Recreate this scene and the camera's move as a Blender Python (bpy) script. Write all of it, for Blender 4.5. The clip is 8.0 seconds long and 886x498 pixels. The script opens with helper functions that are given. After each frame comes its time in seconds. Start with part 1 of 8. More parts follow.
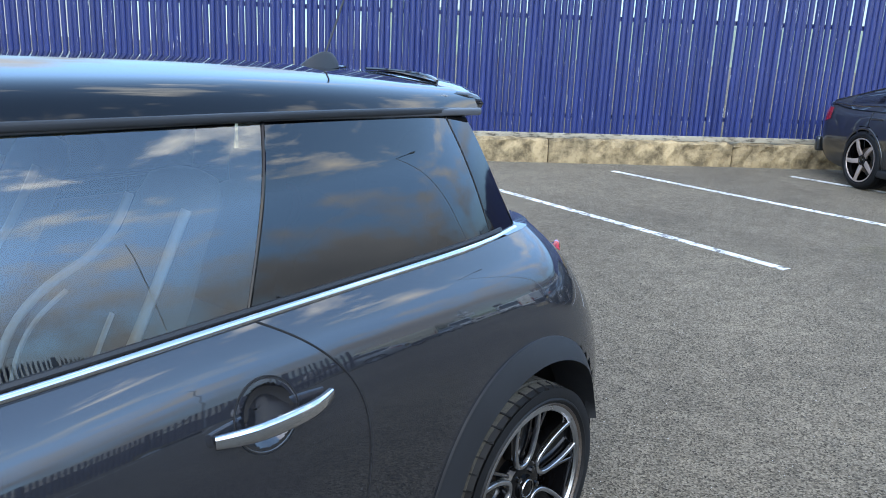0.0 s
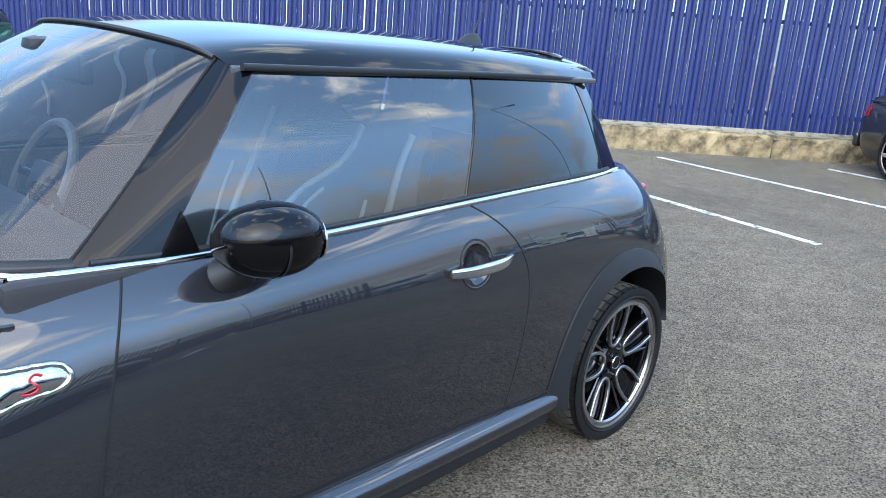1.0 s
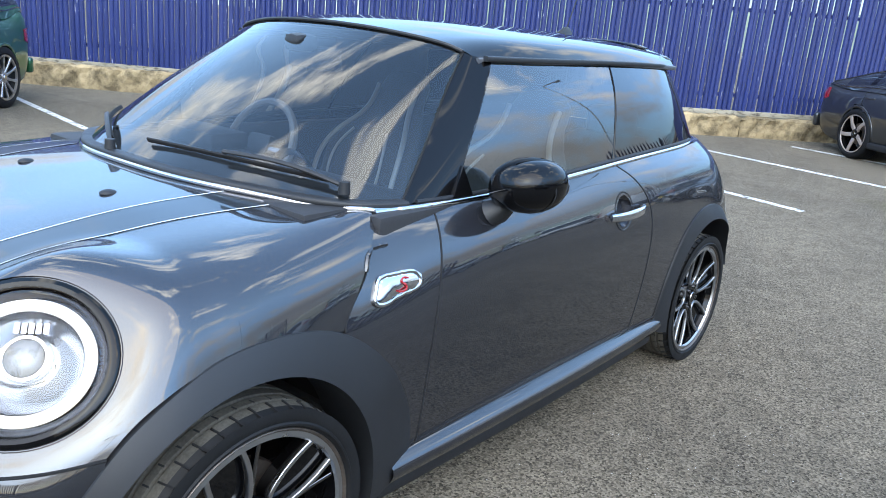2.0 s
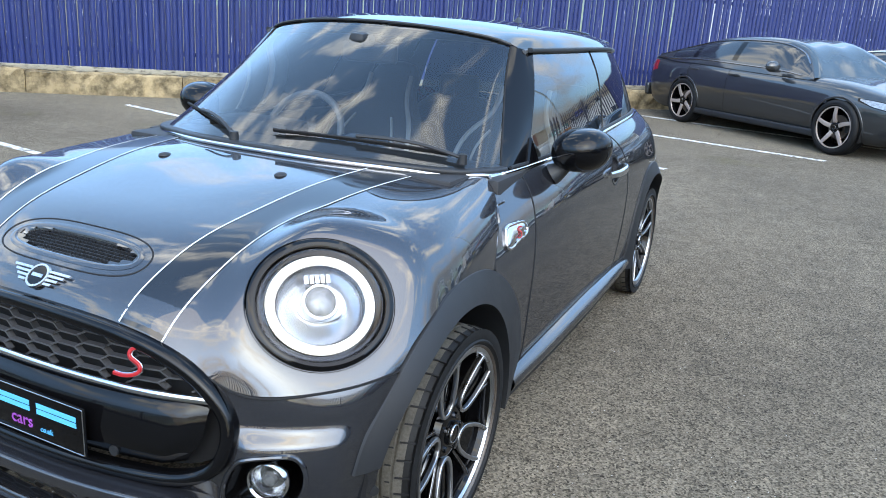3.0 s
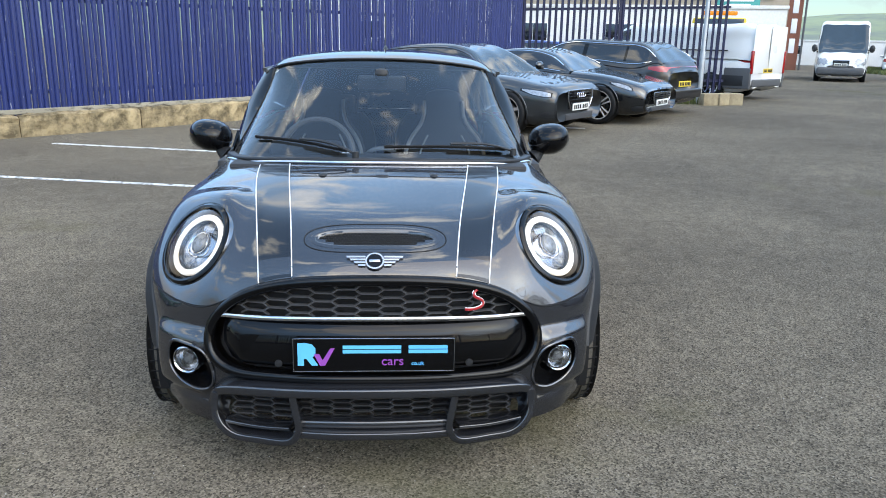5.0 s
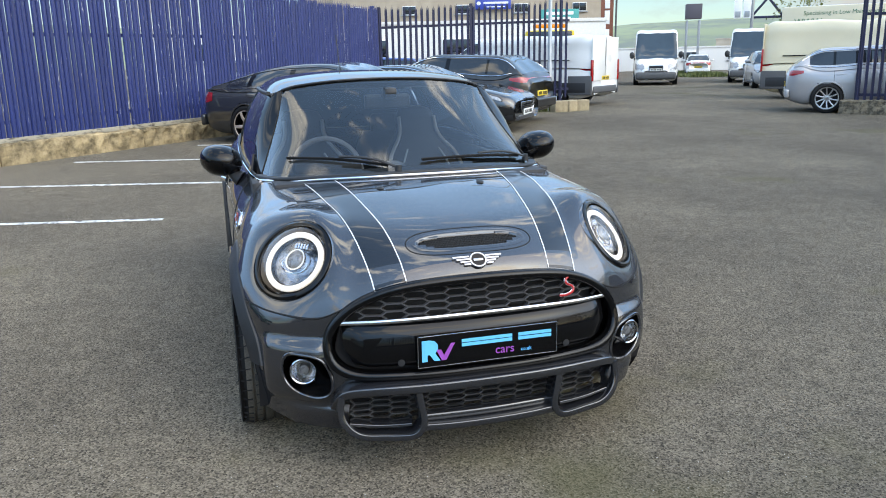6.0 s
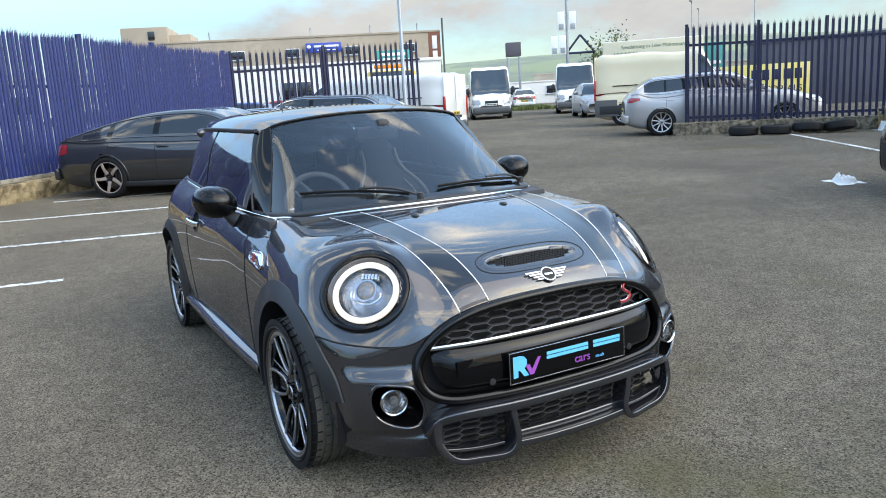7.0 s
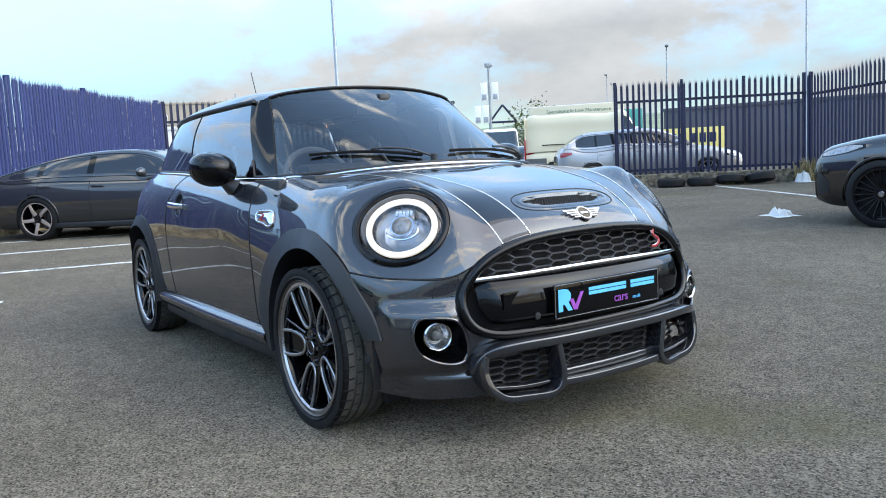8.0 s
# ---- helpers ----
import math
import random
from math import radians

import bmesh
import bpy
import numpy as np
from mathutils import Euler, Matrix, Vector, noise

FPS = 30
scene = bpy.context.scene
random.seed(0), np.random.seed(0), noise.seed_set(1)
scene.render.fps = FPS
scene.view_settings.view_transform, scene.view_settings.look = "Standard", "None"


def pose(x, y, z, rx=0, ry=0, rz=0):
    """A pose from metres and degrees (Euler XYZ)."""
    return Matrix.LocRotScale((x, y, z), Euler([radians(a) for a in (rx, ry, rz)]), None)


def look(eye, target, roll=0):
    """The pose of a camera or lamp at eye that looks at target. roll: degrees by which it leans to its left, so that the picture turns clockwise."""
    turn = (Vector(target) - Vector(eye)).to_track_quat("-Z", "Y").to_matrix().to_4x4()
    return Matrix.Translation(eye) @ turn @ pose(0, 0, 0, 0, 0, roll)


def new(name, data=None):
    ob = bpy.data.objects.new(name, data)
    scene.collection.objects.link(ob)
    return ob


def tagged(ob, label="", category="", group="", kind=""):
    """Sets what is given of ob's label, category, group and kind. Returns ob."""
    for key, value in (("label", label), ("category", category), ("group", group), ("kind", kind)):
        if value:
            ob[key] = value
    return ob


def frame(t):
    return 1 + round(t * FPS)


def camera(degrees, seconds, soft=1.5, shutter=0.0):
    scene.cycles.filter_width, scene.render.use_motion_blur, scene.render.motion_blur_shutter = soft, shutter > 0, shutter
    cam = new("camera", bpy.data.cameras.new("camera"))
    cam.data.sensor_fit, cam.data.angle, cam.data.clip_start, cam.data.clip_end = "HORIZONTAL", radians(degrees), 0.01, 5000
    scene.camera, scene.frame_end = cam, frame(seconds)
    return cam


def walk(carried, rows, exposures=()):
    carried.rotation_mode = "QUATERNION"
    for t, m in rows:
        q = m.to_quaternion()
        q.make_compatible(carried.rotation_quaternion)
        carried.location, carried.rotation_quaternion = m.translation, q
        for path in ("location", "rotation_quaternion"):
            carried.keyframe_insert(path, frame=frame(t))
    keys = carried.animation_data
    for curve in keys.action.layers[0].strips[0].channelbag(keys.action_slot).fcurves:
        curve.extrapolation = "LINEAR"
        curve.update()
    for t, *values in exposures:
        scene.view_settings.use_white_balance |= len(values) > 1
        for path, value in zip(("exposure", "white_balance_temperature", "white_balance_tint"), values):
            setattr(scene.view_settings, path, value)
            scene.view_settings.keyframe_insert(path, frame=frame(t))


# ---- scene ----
cam = camera(59.5, 8.0, soft=1.0)
PATH = [
    (0, (1.874, -0.379, 1.461), (0.617, 1.098, 0.972), 2.6),
    (0.5, (2.053, -0.787, 1.433), (0.778, 0.667, 0.924), 3.7),
    (1, (2.152, -1.201, 1.42), (0.849, 0.224, 0.897), 4.7),
    (1.5, (2.17, -1.729, 1.43), (0.887, -0.293, 0.89), 5.1),
    (2, (2.014, -2.143, 1.41), (0.827, -0.632, 0.856), 5.1),
    (2.2, (1.943, -2.313, 1.421), (0.818, -0.758, 0.861), 4.9),
    (3.3, (1.428, -3.287, 1.398), (0.762, -1.485, 0.841), 3.3),
    (3.5, (1.306, -3.475, 1.393), (0.736, -1.639, 0.843), 2.8),
    (4, (0.964, -3.879, 1.425), (0.633, -1.983, 0.882), 2.2),
    (4.5, (0.535, -4.072, 1.425), (0.437, -2.146, 0.896), 1.7),
    (5, (0.065, -4.326, 1.461), (0.19, -2.396, 0.952), 1.1),
    (5.2, (-0.12, -4.368, 1.46), (0.09, -2.443, 0.96), 0.9),
    (6.3, (-1.136, -4.432, 1.461), (-0.481, -2.596, 1.013), -2.0),
    (6.5, (-1.306, -4.363, 1.443), (-0.567, -2.555, 1.012), -2.5),
    (7, (-1.675, -4.147, 1.433), (-0.747, -2.417, 1.05), -3.4),
    (7.5, (-1.956, -3.931, 1.275), (-0.887, -2.269, 0.966), -3.6),
    (8, (-2.042, -3.899, 0.96), (-0.919, -2.257, 0.748), -2.9),
]
walk(cam, [(t, look(eye, target, roll)) for t, eye, target, roll in PATH], [(0, 1.48, 8250, 10), (1, 1.68, 8400, 10), (2, 1.71, 8550, 10), (3.5, 1.52, 9000, 10), (5, 1.34, 9500, 11), (6.5, 1.36, 10100, 11), (7.5, 1.42, 10100, 11), (8, 1.42, 9250, 10)])

# ---- world, sun, exposure ----
SUN_AZ, SUN_EL = -52.0, 36.0      # degrees: azimuth from +x towards +y, height over the horizon
SKY_SUNWARD = 0.10
SKY_TINT = (1.12, 1.48, 1.74)
SKY_LOW = (0.86, 0.955, 1.14, 1)   # the sky is bluer low over the horizon
SKY_AIR = (0.31, 1.35)            # gain of the blue air low over the horizon and high up
CLOUD_SHADE, CLOUD_LIT = (5.4, 6.3, 7.4, 1), (7.0, 7.8, 8.8, 1)
CLOUD_GAIN = (0.25, 1.9)
world = bpy.data.worlds.new("sky")
scene.world = world
world.use_nodes = True
wn, wl = world.node_tree.nodes, world.node_tree.links
wn.clear()
w_out, w_bg = wn.new("ShaderNodeOutputWorld"), wn.new("ShaderNodeBackground")
w_sky = wn.new("ShaderNodeTexSky")
w_sky.sky_type = "NISHITA"
w_sky.sun_disc = False
w_sky.sun_elevation, w_sky.sun_rotation = radians(SUN_EL), radians(90 - SUN_AZ)
w_sky.air_density, w_sky.dust_density, w_sky.ozone_density = 1.0, 0.4, 1.8


def w_node(kind, **set_to):
    nd = wn.new(kind)
    for key, value in set_to.items():
        if key in ("operation", "data_type", "clamp", "blend_type"):
            if key == "operation":
                nd.operation = value
            elif key == "data_type":
                nd.data_type = value
            elif key == "blend_type":
                nd.blend_type = value
            else:
                nd.clamp = value
        else:
            nd.inputs[key.replace("_", " ")].default_value = value
    return nd


def w_range(src, lo, hi, at_lo, at_hi):
    """src carried from lo..hi to at_lo..at_hi, held beyond."""
    nd = w_node("ShaderNodeMapRange", clamp=True, From_Min=lo, From_Max=hi, To_Min=at_lo, To_Max=at_hi)
    wl.new(src, nd.inputs["Value"])
    return nd.outputs["Result"]


def w_math(op, a, c):
    nd = w_node("ShaderNodeMath", operation=op)
    for k, v in enumerate((a, c)):
        if isinstance(v, float):
            nd.inputs[k].default_value = v
        else:
            wl.new(v, nd.inputs[k])
    return nd.outputs[0]


def w_times(vec, factor):
    nd = w_node("ShaderNodeVectorMath", operation="SCALE")
    wl.new(vec, nd.inputs[0])
    wl.new(factor, nd.inputs["Scale"])
    return nd.outputs["Vector"]


w_co = wn.new("ShaderNodeTexCoord")
w_dir = w_co.outputs["Generated"]
w_sep = wn.new("ShaderNodeSeparateXYZ")
wl.new(w_dir, w_sep.inputs[0])
w_z = w_sep.outputs["Z"]
# cloud cover: flattened puffs, close together over the horizon, broken higher up
w_map = w_node("ShaderNodeMapping", Location=(-2.71, 1.23, -2.27), Scale=(1.15, 1.15, 2.3))
wl.new(w_dir, w_map.inputs["Vector"])
w_n1 = w_node("ShaderNodeTexNoise", Scale=3.3, Detail=9.0, Roughness=0.61)
w_n2 = w_node("ShaderNodeTexNoise", Scale=4.6, Detail=7.0, Roughness=0.6)
for nd in (w_n1, w_n2):
    wl.new(w_map.outputs["Vector"], nd.inputs["Vector"])
w_cover = w_range(w_math("ADD", w_n1.outputs["Fac"], w_math("ADD", w_range(w_z, 0.08, 0.36, 0.055, -0.035), w_range(w_z, 0.74, 0.92, 0.0, -0.055))), 0.48, 0.65, 0.0, 1.0)
# towards the sun air and clouds are brighter
w_dot = w_node("ShaderNodeVectorMath", operation="DOT_PRODUCT")
w_dot.inputs[1].default_value = (math.cos(radians(SUN_EL)) * math.cos(radians(SUN_AZ)), math.cos(radians(SUN_EL)) * math.sin(radians(SUN_AZ)), math.sin(radians(SUN_EL)))
wl.new(w_dir, w_dot.inputs[0])
w_sunny = w_math("ADD", w_math("MULTIPLY", w_math("POWER", w_math("MAXIMUM", w_dot.outputs["Value"], 0.0), 1.5), SKY_SUNWARD), 1.0)
w_tint = w_node("ShaderNodeVectorMath", operation="MULTIPLY")
w_tint.inputs[1].default_value = SKY_TINT
wl.new(w_sky.outputs["Color"], w_tint.inputs[0])
w_low = wn.new("ShaderNodeMix")
w_low.data_type = "RGBA"
w_low.inputs["A"].default_value, w_low.inputs["B"].default_value = SKY_LOW, (1, 1, 1, 1)
wl.new(w_range(w_z, 0.22, 0.5, 0.0, 1.0), w_low.inputs["Factor"])
w_air = w_times(w_tint.outputs["Vector"], w_range(w_z, 0.10, 0.42, *SKY_AIR))
w_r2 = wn.new("ShaderNodeValToRGB")
w_r2.color_ramp.elements[0].position, w_r2.color_ramp.elements[1].position = 0.36, 0.62
w_r2.color_ramp.elements[0].color, w_r2.color_ramp.elements[1].color = CLOUD_SHADE, CLOUD_LIT
wl.new(w_n2.outputs["Fac"], w_r2.inputs["Fac"])
w_cloud = w_times(w_r2.outputs["Color"], w_range(w_z, 0.16, 0.85, *CLOUD_GAIN))
w_mix = wn.new("ShaderNodeMix")
w_mix.data_type = "RGBA"
wl.new(w_cover, w_mix.inputs["Factor"])
wl.new(w_air, w_mix.inputs["A"])
wl.new(w_cloud, w_mix.inputs["B"])
w_blue = w_node("ShaderNodeVectorMath", operation="MULTIPLY")
wl.new(w_mix.outputs["Result"], w_blue.inputs[0])
wl.new(w_low.outputs["Result"], w_blue.inputs[1])
wl.new(w_times(w_blue.outputs["Vector"], w_sunny), w_bg.inputs["Color"])
wl.new(w_bg.outputs["Background"], w_out.inputs["Surface"])
w_bg.inputs["Strength"].default_value = 0.15

sun = new("sun", bpy.data.lights.new("sun", "SUN"))
sun.data.energy, sun.data.angle, sun.data.color = 0.80, radians(85), (1.0, 0.87, 0.68)
sun_way = Vector((math.cos(radians(SUN_EL)) * math.cos(radians(SUN_AZ)), math.cos(radians(SUN_EL)) * math.sin(radians(SUN_AZ)), math.sin(radians(SUN_EL))))
sun.matrix_world = look(sun_way * 40, (0, 0, 0))


# ---- materials ----
def mat(name, base, rough=0.5, metal=0.0, vary=0.12, scale=6.0, fine=90.0, bump=0.0, coat=0.0, spread=0.0, emit=0.0, alpha=1.0, spec=0.5):
    """A surface with colour and roughness that vary at two scales, with fine relief."""
    m = bpy.data.materials.new(name)
    m.use_nodes = True
    n, l = m.node_tree.nodes, m.node_tree.links
    b = n["Principled BSDF"]
    b.inputs["Metallic"].default_value = metal
    b.inputs["Coat Weight"].default_value = coat
    b.inputs["Coat Roughness"].default_value = 0.03
    b.inputs["Specular IOR Level"].default_value = spec
    co = n.new("ShaderNodeTexCoord")
    big, small = n.new("ShaderNodeTexNoise"), n.new("ShaderNodeTexNoise")
    big.inputs["Scale"].default_value, big.inputs["Detail"].default_value = scale, 6
    small.inputs["Scale"].default_value, small.inputs["Detail"].default_value = fine, 3
    for node in (big, small):
        l.new(co.outputs["Object"], node.inputs["Vector"])
    add = n.new("ShaderNodeMath")
    add.operation = "ADD"
    l.new(big.outputs["Fac"], add.inputs[0])
    l.new(small.outputs["Fac"], add.inputs[1])
    ramp = n.new("ShaderNodeMapRange")
    ramp.inputs["From Min"].default_value, ramp.inputs["From Max"].default_value = 0.65, 1.35
    ramp.inputs["To Min"].default_value, ramp.inputs["To Max"].default_value = 1 - vary, 1 + vary
    l.new(add.outputs[0], ramp.inputs["Value"])
    mul = n.new("ShaderNodeMix")
    mul.data_type, mul.blend_type = "RGBA", "MULTIPLY"
    mul.inputs["Factor"].default_value = 1.0
    mul.inputs["A"].default_value = (*base, 1)
    l.new(ramp.outputs["Result"], mul.inputs["B"])
    tail = mul.outputs["Result"]
    if spread:
        info = n.new("ShaderNodeObjectInfo")
        r2 = n.new("ShaderNodeMapRange")
        r2.inputs["To Min"].default_value, r2.inputs["To Max"].default_value = 1 - spread, 1 + spread
        l.new(info.outputs["Random"], r2.inputs["Value"])
        m2 = n.new("ShaderNodeMix")
        m2.data_type, m2.blend_type = "RGBA", "MULTIPLY"
        m2.inputs["Factor"].default_value = 1.0
        l.new(tail, m2.inputs["A"])
        l.new(r2.outputs["Result"], m2.inputs["B"])
        tail = m2.outputs["Result"]
    l.new(tail, b.inputs["Base Color"])
    rr = n.new("ShaderNodeMapRange")
    rr.inputs["From Min"].default_value, rr.inputs["From Max"].default_value = 0.3, 0.7
    rr.inputs["To Min"].default_value, rr.inputs["To Max"].default_value = rough * 0.88, min(1.0, rough * 1.12)
    l.new(big.outputs["Fac"], rr.inputs["Value"])
    l.new(rr.outputs["Result"], b.inputs["Roughness"])
    if bump:
        bp = n.new("ShaderNodeBump")
        bp.inputs["Strength"].default_value, bp.inputs["Distance"].default_value = 0.6, bump
        l.new(add.outputs[0], bp.inputs["Height"])
        l.new(bp.outputs["Normal"], b.inputs["Normal"])
    if emit:
        b.inputs["Emission Color"].default_value = (*base, 1)
        b.inputs["Emission Strength"].default_value = emit
    return m


def glass_mat(name, tint, rough=0.0, ior=1.9):
    """Thin car glass: what is behind it seen through a tint, with a clear reflection by Fresnel."""
    m = bpy.data.materials.new(name)
    m.use_nodes = True
    n, l = m.node_tree.nodes, m.node_tree.links
    n.clear()
    out, mix = n.new("ShaderNodeOutputMaterial"), n.new("ShaderNodeMixShader")
    clear, gloss, fr = n.new("ShaderNodeBsdfTransparent"), n.new("ShaderNodeBsdfGlossy"), n.new("ShaderNodeFresnel")
    clear.inputs["Color"].default_value = (*tint, 1)
    gloss.inputs["Roughness"].default_value = rough
    gloss.inputs["Color"].default_value = (1, 1, 1, 1)
    fr.inputs["IOR"].default_value = ior
    l.new(fr.outputs[0], mix.inputs[0])
    l.new(clear.outputs[0], mix.inputs[1])
    l.new(gloss.outputs[0], mix.inputs[2])
    l.new(mix.outputs[0], out.inputs["Surface"])
    return m


def paint_mat(name, base, flake, rough=0.33, metal=0.55, spread=0.0):
    """Metallic lacquer: dark flakes under a clear coat, faintly dusty."""
    m = mat(name, base, rough, metal, 0.08, 2.0, 900.0, 0.0, 1.0)
    b = m.node_tree.nodes["Principled BSDF"]
    b.inputs["Coat Roughness"].default_value = 0.025
    b.inputs["Coat IOR"].default_value = 1.86
    b.inputs["Coat Weight"].default_value = flake
    b.inputs["Specular IOR Level"].default_value = 0.15
    return m


def asphalt_mat():
    m = bpy.data.materials.new("asphalt")
    m.use_nodes = True
    n, l = m.node_tree.nodes, m.node_tree.links
    b = n["Principled BSDF"]
    co = n.new("ShaderNodeTexCoord")
    def noise_tex(scale, detail, rough=0.5):
        t = n.new("ShaderNodeTexNoise")
        t.inputs["Scale"].default_value, t.inputs["Detail"].default_value, t.inputs["Roughness"].default_value = scale, detail, rough
        l.new(co.outputs["Object"], t.inputs["Vector"])
        return t
    def ramp_of(src, a, c, ca, cc):
        r = n.new("ShaderNodeValToRGB")
        r.color_ramp.elements[0].position, r.color_ramp.elements[1].position = a, c
        r.color_ramp.elements[0].color, r.color_ramp.elements[1].color = (*ca, 1), (*cc, 1)
        l.new(src, r.inputs["Fac"])
        return r
    def blend(kind, fac, a, c):
        x = n.new("ShaderNodeMix")
        x.data_type, x.blend_type = "RGBA", kind
        if isinstance(fac, float):
            x.inputs["Factor"].default_value = fac
        else:
            l.new(fac, x.inputs["Factor"])
        l.new(a, x.inputs["A"])
        l.new(c, x.inputs["B"])
        return x.outputs["Result"]
    stones = n.new("ShaderNodeTexVoronoi")
    stones.inputs["Scale"].default_value = 150
    l.new(co.outputs["Object"], stones.inputs["Vector"])
    chip = ramp_of(stones.outputs["Color"], 0.05, 0.98, (0.020, 0.0175, 0.0145), (0.238, 0.205, 0.162))
    patches = ramp_of(noise_tex(0.35, 6, 0.6).outputs["Fac"], 0.35, 0.68, (0.76, 0.755, 0.75), (1.20, 1.18, 1.14))
    spots = ramp_of(noise_tex(7.0, 6, 0.7).outputs["Fac"], 0.35, 0.65, (0.84, 0.84, 0.84), (1.14, 1.13, 1.12))
    col = blend("MULTIPLY", 1.0, chip.outputs["Color"], patches.outputs["Color"])
    col = blend("MULTIPLY", 1.0, col, spots.outputs["Color"])
    bits = n.new("ShaderNodeTexVoronoi")
    bits.inputs["Scale"].default_value = 22
    l.new(co.outputs["Object"], bits.inputs["Vector"])
    grit = ramp_of(bits.outputs["Distance"], 0.04, 0.062, (1, 1, 1), (0, 0, 0))
    pale = n.new("ShaderNodeRGB")
    pale.outputs[0].default_value = (0.46, 0.44, 0.41, 1)
    col = blend("MIX", grit.outputs["Color"], col, pale.outputs[0])
    # moss and damp silt near the wall
    moss = ramp_of(noise_tex(0.22, 5, 0.65).outputs["Fac"], 0.585, 0.66, (0, 0, 0), (0.55, 0.55, 0.55))
    green = n.new("ShaderNodeRGB")
    green.outputs[0].default_value = (0.075, 0.070, 0.030, 1)
    col = blend("MIX", moss.outputs["Color"], col, green.outputs[0])
    l.new(col, b.inputs["Base Color"])
    b.inputs["Roughness"].default_value = 0.95
    b.inputs["Diffuse Roughness"].default_value = 1.0
    b.inputs["Specular IOR Level"].default_value = 0.12
    bp = n.new("ShaderNodeBump")
    bp.inputs["Strength"].default_value, bp.inputs["Distance"].default_value = 0.7, 0.004
    l.new(stones.outputs["Distance"], bp.inputs["Height"])
    l.new(bp.outputs["Normal"], b.inputs["Normal"])
    return m


def worn_mat(name, top, under, scale=9.0, lo=0.46, hi=0.56, rough=0.7, stretch=(1, 1, 1), spread=0.0, bump=0.002):
    """Paint worn through to what lies beneath it, in ragged patches."""
    m = bpy.data.materials.new(name)
    m.use_nodes = True
    n, l = m.node_tree.nodes, m.node_tree.links
    b = n["Principled BSDF"]
    co, mp = n.new("ShaderNodeTexCoord"), n.new("ShaderNodeMapping")
    mp.inputs["Scale"].default_value = stretch
    l.new(co.outputs["Object"], mp.inputs["Vector"])
    src = mp.outputs["Vector"]
    info = n.new("ShaderNodeObjectInfo")
    shift = n.new("ShaderNodeVectorMath")
    shift.operation = "ADD"
    mult = n.new("ShaderNodeMath")
    mult.operation = "MULTIPLY"
    mult.inputs[1].default_value = 40.0 if spread else 0.0
    l.new(info.outputs["Random"], mult.inputs[0])
    l.new(src, shift.inputs[0])
    l.new(mult.outputs[0], shift.inputs[1])
    a, c = n.new("ShaderNodeTexNoise"), n.new("ShaderNodeTexNoise")
    a.inputs["Scale"].default_value, a.inputs["Detail"].default_value, a.inputs["Roughness"].default_value = scale, 9, 0.68
    c.inputs["Scale"].default_value, c.inputs["Detail"].default_value = scale * 0.2, 4
    for node in (a, c):
        l.new(shift.outputs[0], node.inputs["Vector"])
    r = n.new("ShaderNodeValToRGB")
    r.color_ramp.elements[0].position, r.color_ramp.elements[1].position = lo, hi
    l.new(a.outputs["Fac"], r.inputs["Fac"])
    tone = n.new("ShaderNodeMapRange")
    tone.inputs["From Min"].default_value, tone.inputs["From Max"].default_value = 0.3, 0.7
    tone.inputs["To Min"].default_value, tone.inputs["To Max"].default_value = 0.80, 1.18
    l.new(c.outputs["Fac"], tone.inputs["Value"])
    mul = n.new("ShaderNodeMix")
    mul.data_type, mul.blend_type = "RGBA", "MULTIPLY"
    mul.inputs["Factor"].default_value = 1.0
    mul.inputs["A"].default_value = (*top, 1)
    l.new(tone.outputs["Result"], mul.inputs["B"])
    mix = n.new("ShaderNodeMix")
    mix.data_type = "RGBA"
    mix.inputs["A"].default_value = (*under, 1)
    l.new(r.outputs["Color"], mix.inputs["Factor"])
    l.new(mul.outputs["Result"], mix.inputs["B"])
    l.new(mix.outputs["Result"], b.inputs["Base Color"])
    b.inputs["Roughness"].default_value = rough
    bp = n.new("ShaderNodeBump")
    bp.inputs["Strength"].default_value, bp.inputs["Distance"].default_value = 0.5, bump
    l.new(a.outputs["Fac"], bp.inputs["Height"])
    l.new(bp.outputs["Normal"], b.inputs["Normal"])
    return m


M = {}
M["asphalt"] = asphalt_mat()
M["line"] = worn_mat("line_paint", (0.62, 0.61, 0.58), (0.09, 0.09, 0.088), 14, 0.40, 0.50, 0.75)
M["wall"] = worn_mat("old_concrete", (0.40, 0.295, 0.165), (0.12, 0.088, 0.048), 5.0, 0.38, 0.60, 0.92, bump=0.03)
M["blue"] = worn_mat("blue_fence_paint", (0.0125, 0.0265, 0.121), (0.60, 0.64, 0.68), 7.0, 0.31, 0.35, 0.42, (9, 9, 0.5), 1.0, 0.001)
M["blue_dark"] = mat("blue_black_fence_paint", (0.010, 0.014, 0.050), 0.45, 0.0, 0.25, 3, 60, 0.0005, spread=0.15)
M["paint"] = paint_mat("grey_metallic_paint", (0.0165, 0.0174, 0.0212), 1.0, 0.46, 0.25)
M["stripe"] = paint_mat("black_stripe_lacquer", (0.009, 0.010, 0.012), 0.55)
M["gloss_black"] = mat("gloss_black", (0.003, 0.003, 0.0035), 0.045, 0.0, 0.1, 3, 200, spec=0.32)
M["trim"] = mat("black_plastic_trim", (0.0135, 0.0145, 0.0165), 0.5, 0.0, 0.10, 8, 700, 0.0003)
M["seam"] = mat("dark_gap", (0.004, 0.004, 0.005), 0.8)
M["rubber"] = mat("tyre_rubber", (0.0075, 0.0075, 0.008), 0.62, 0.0, 0.3, 12, 150, 0.0006, spec=0.3)
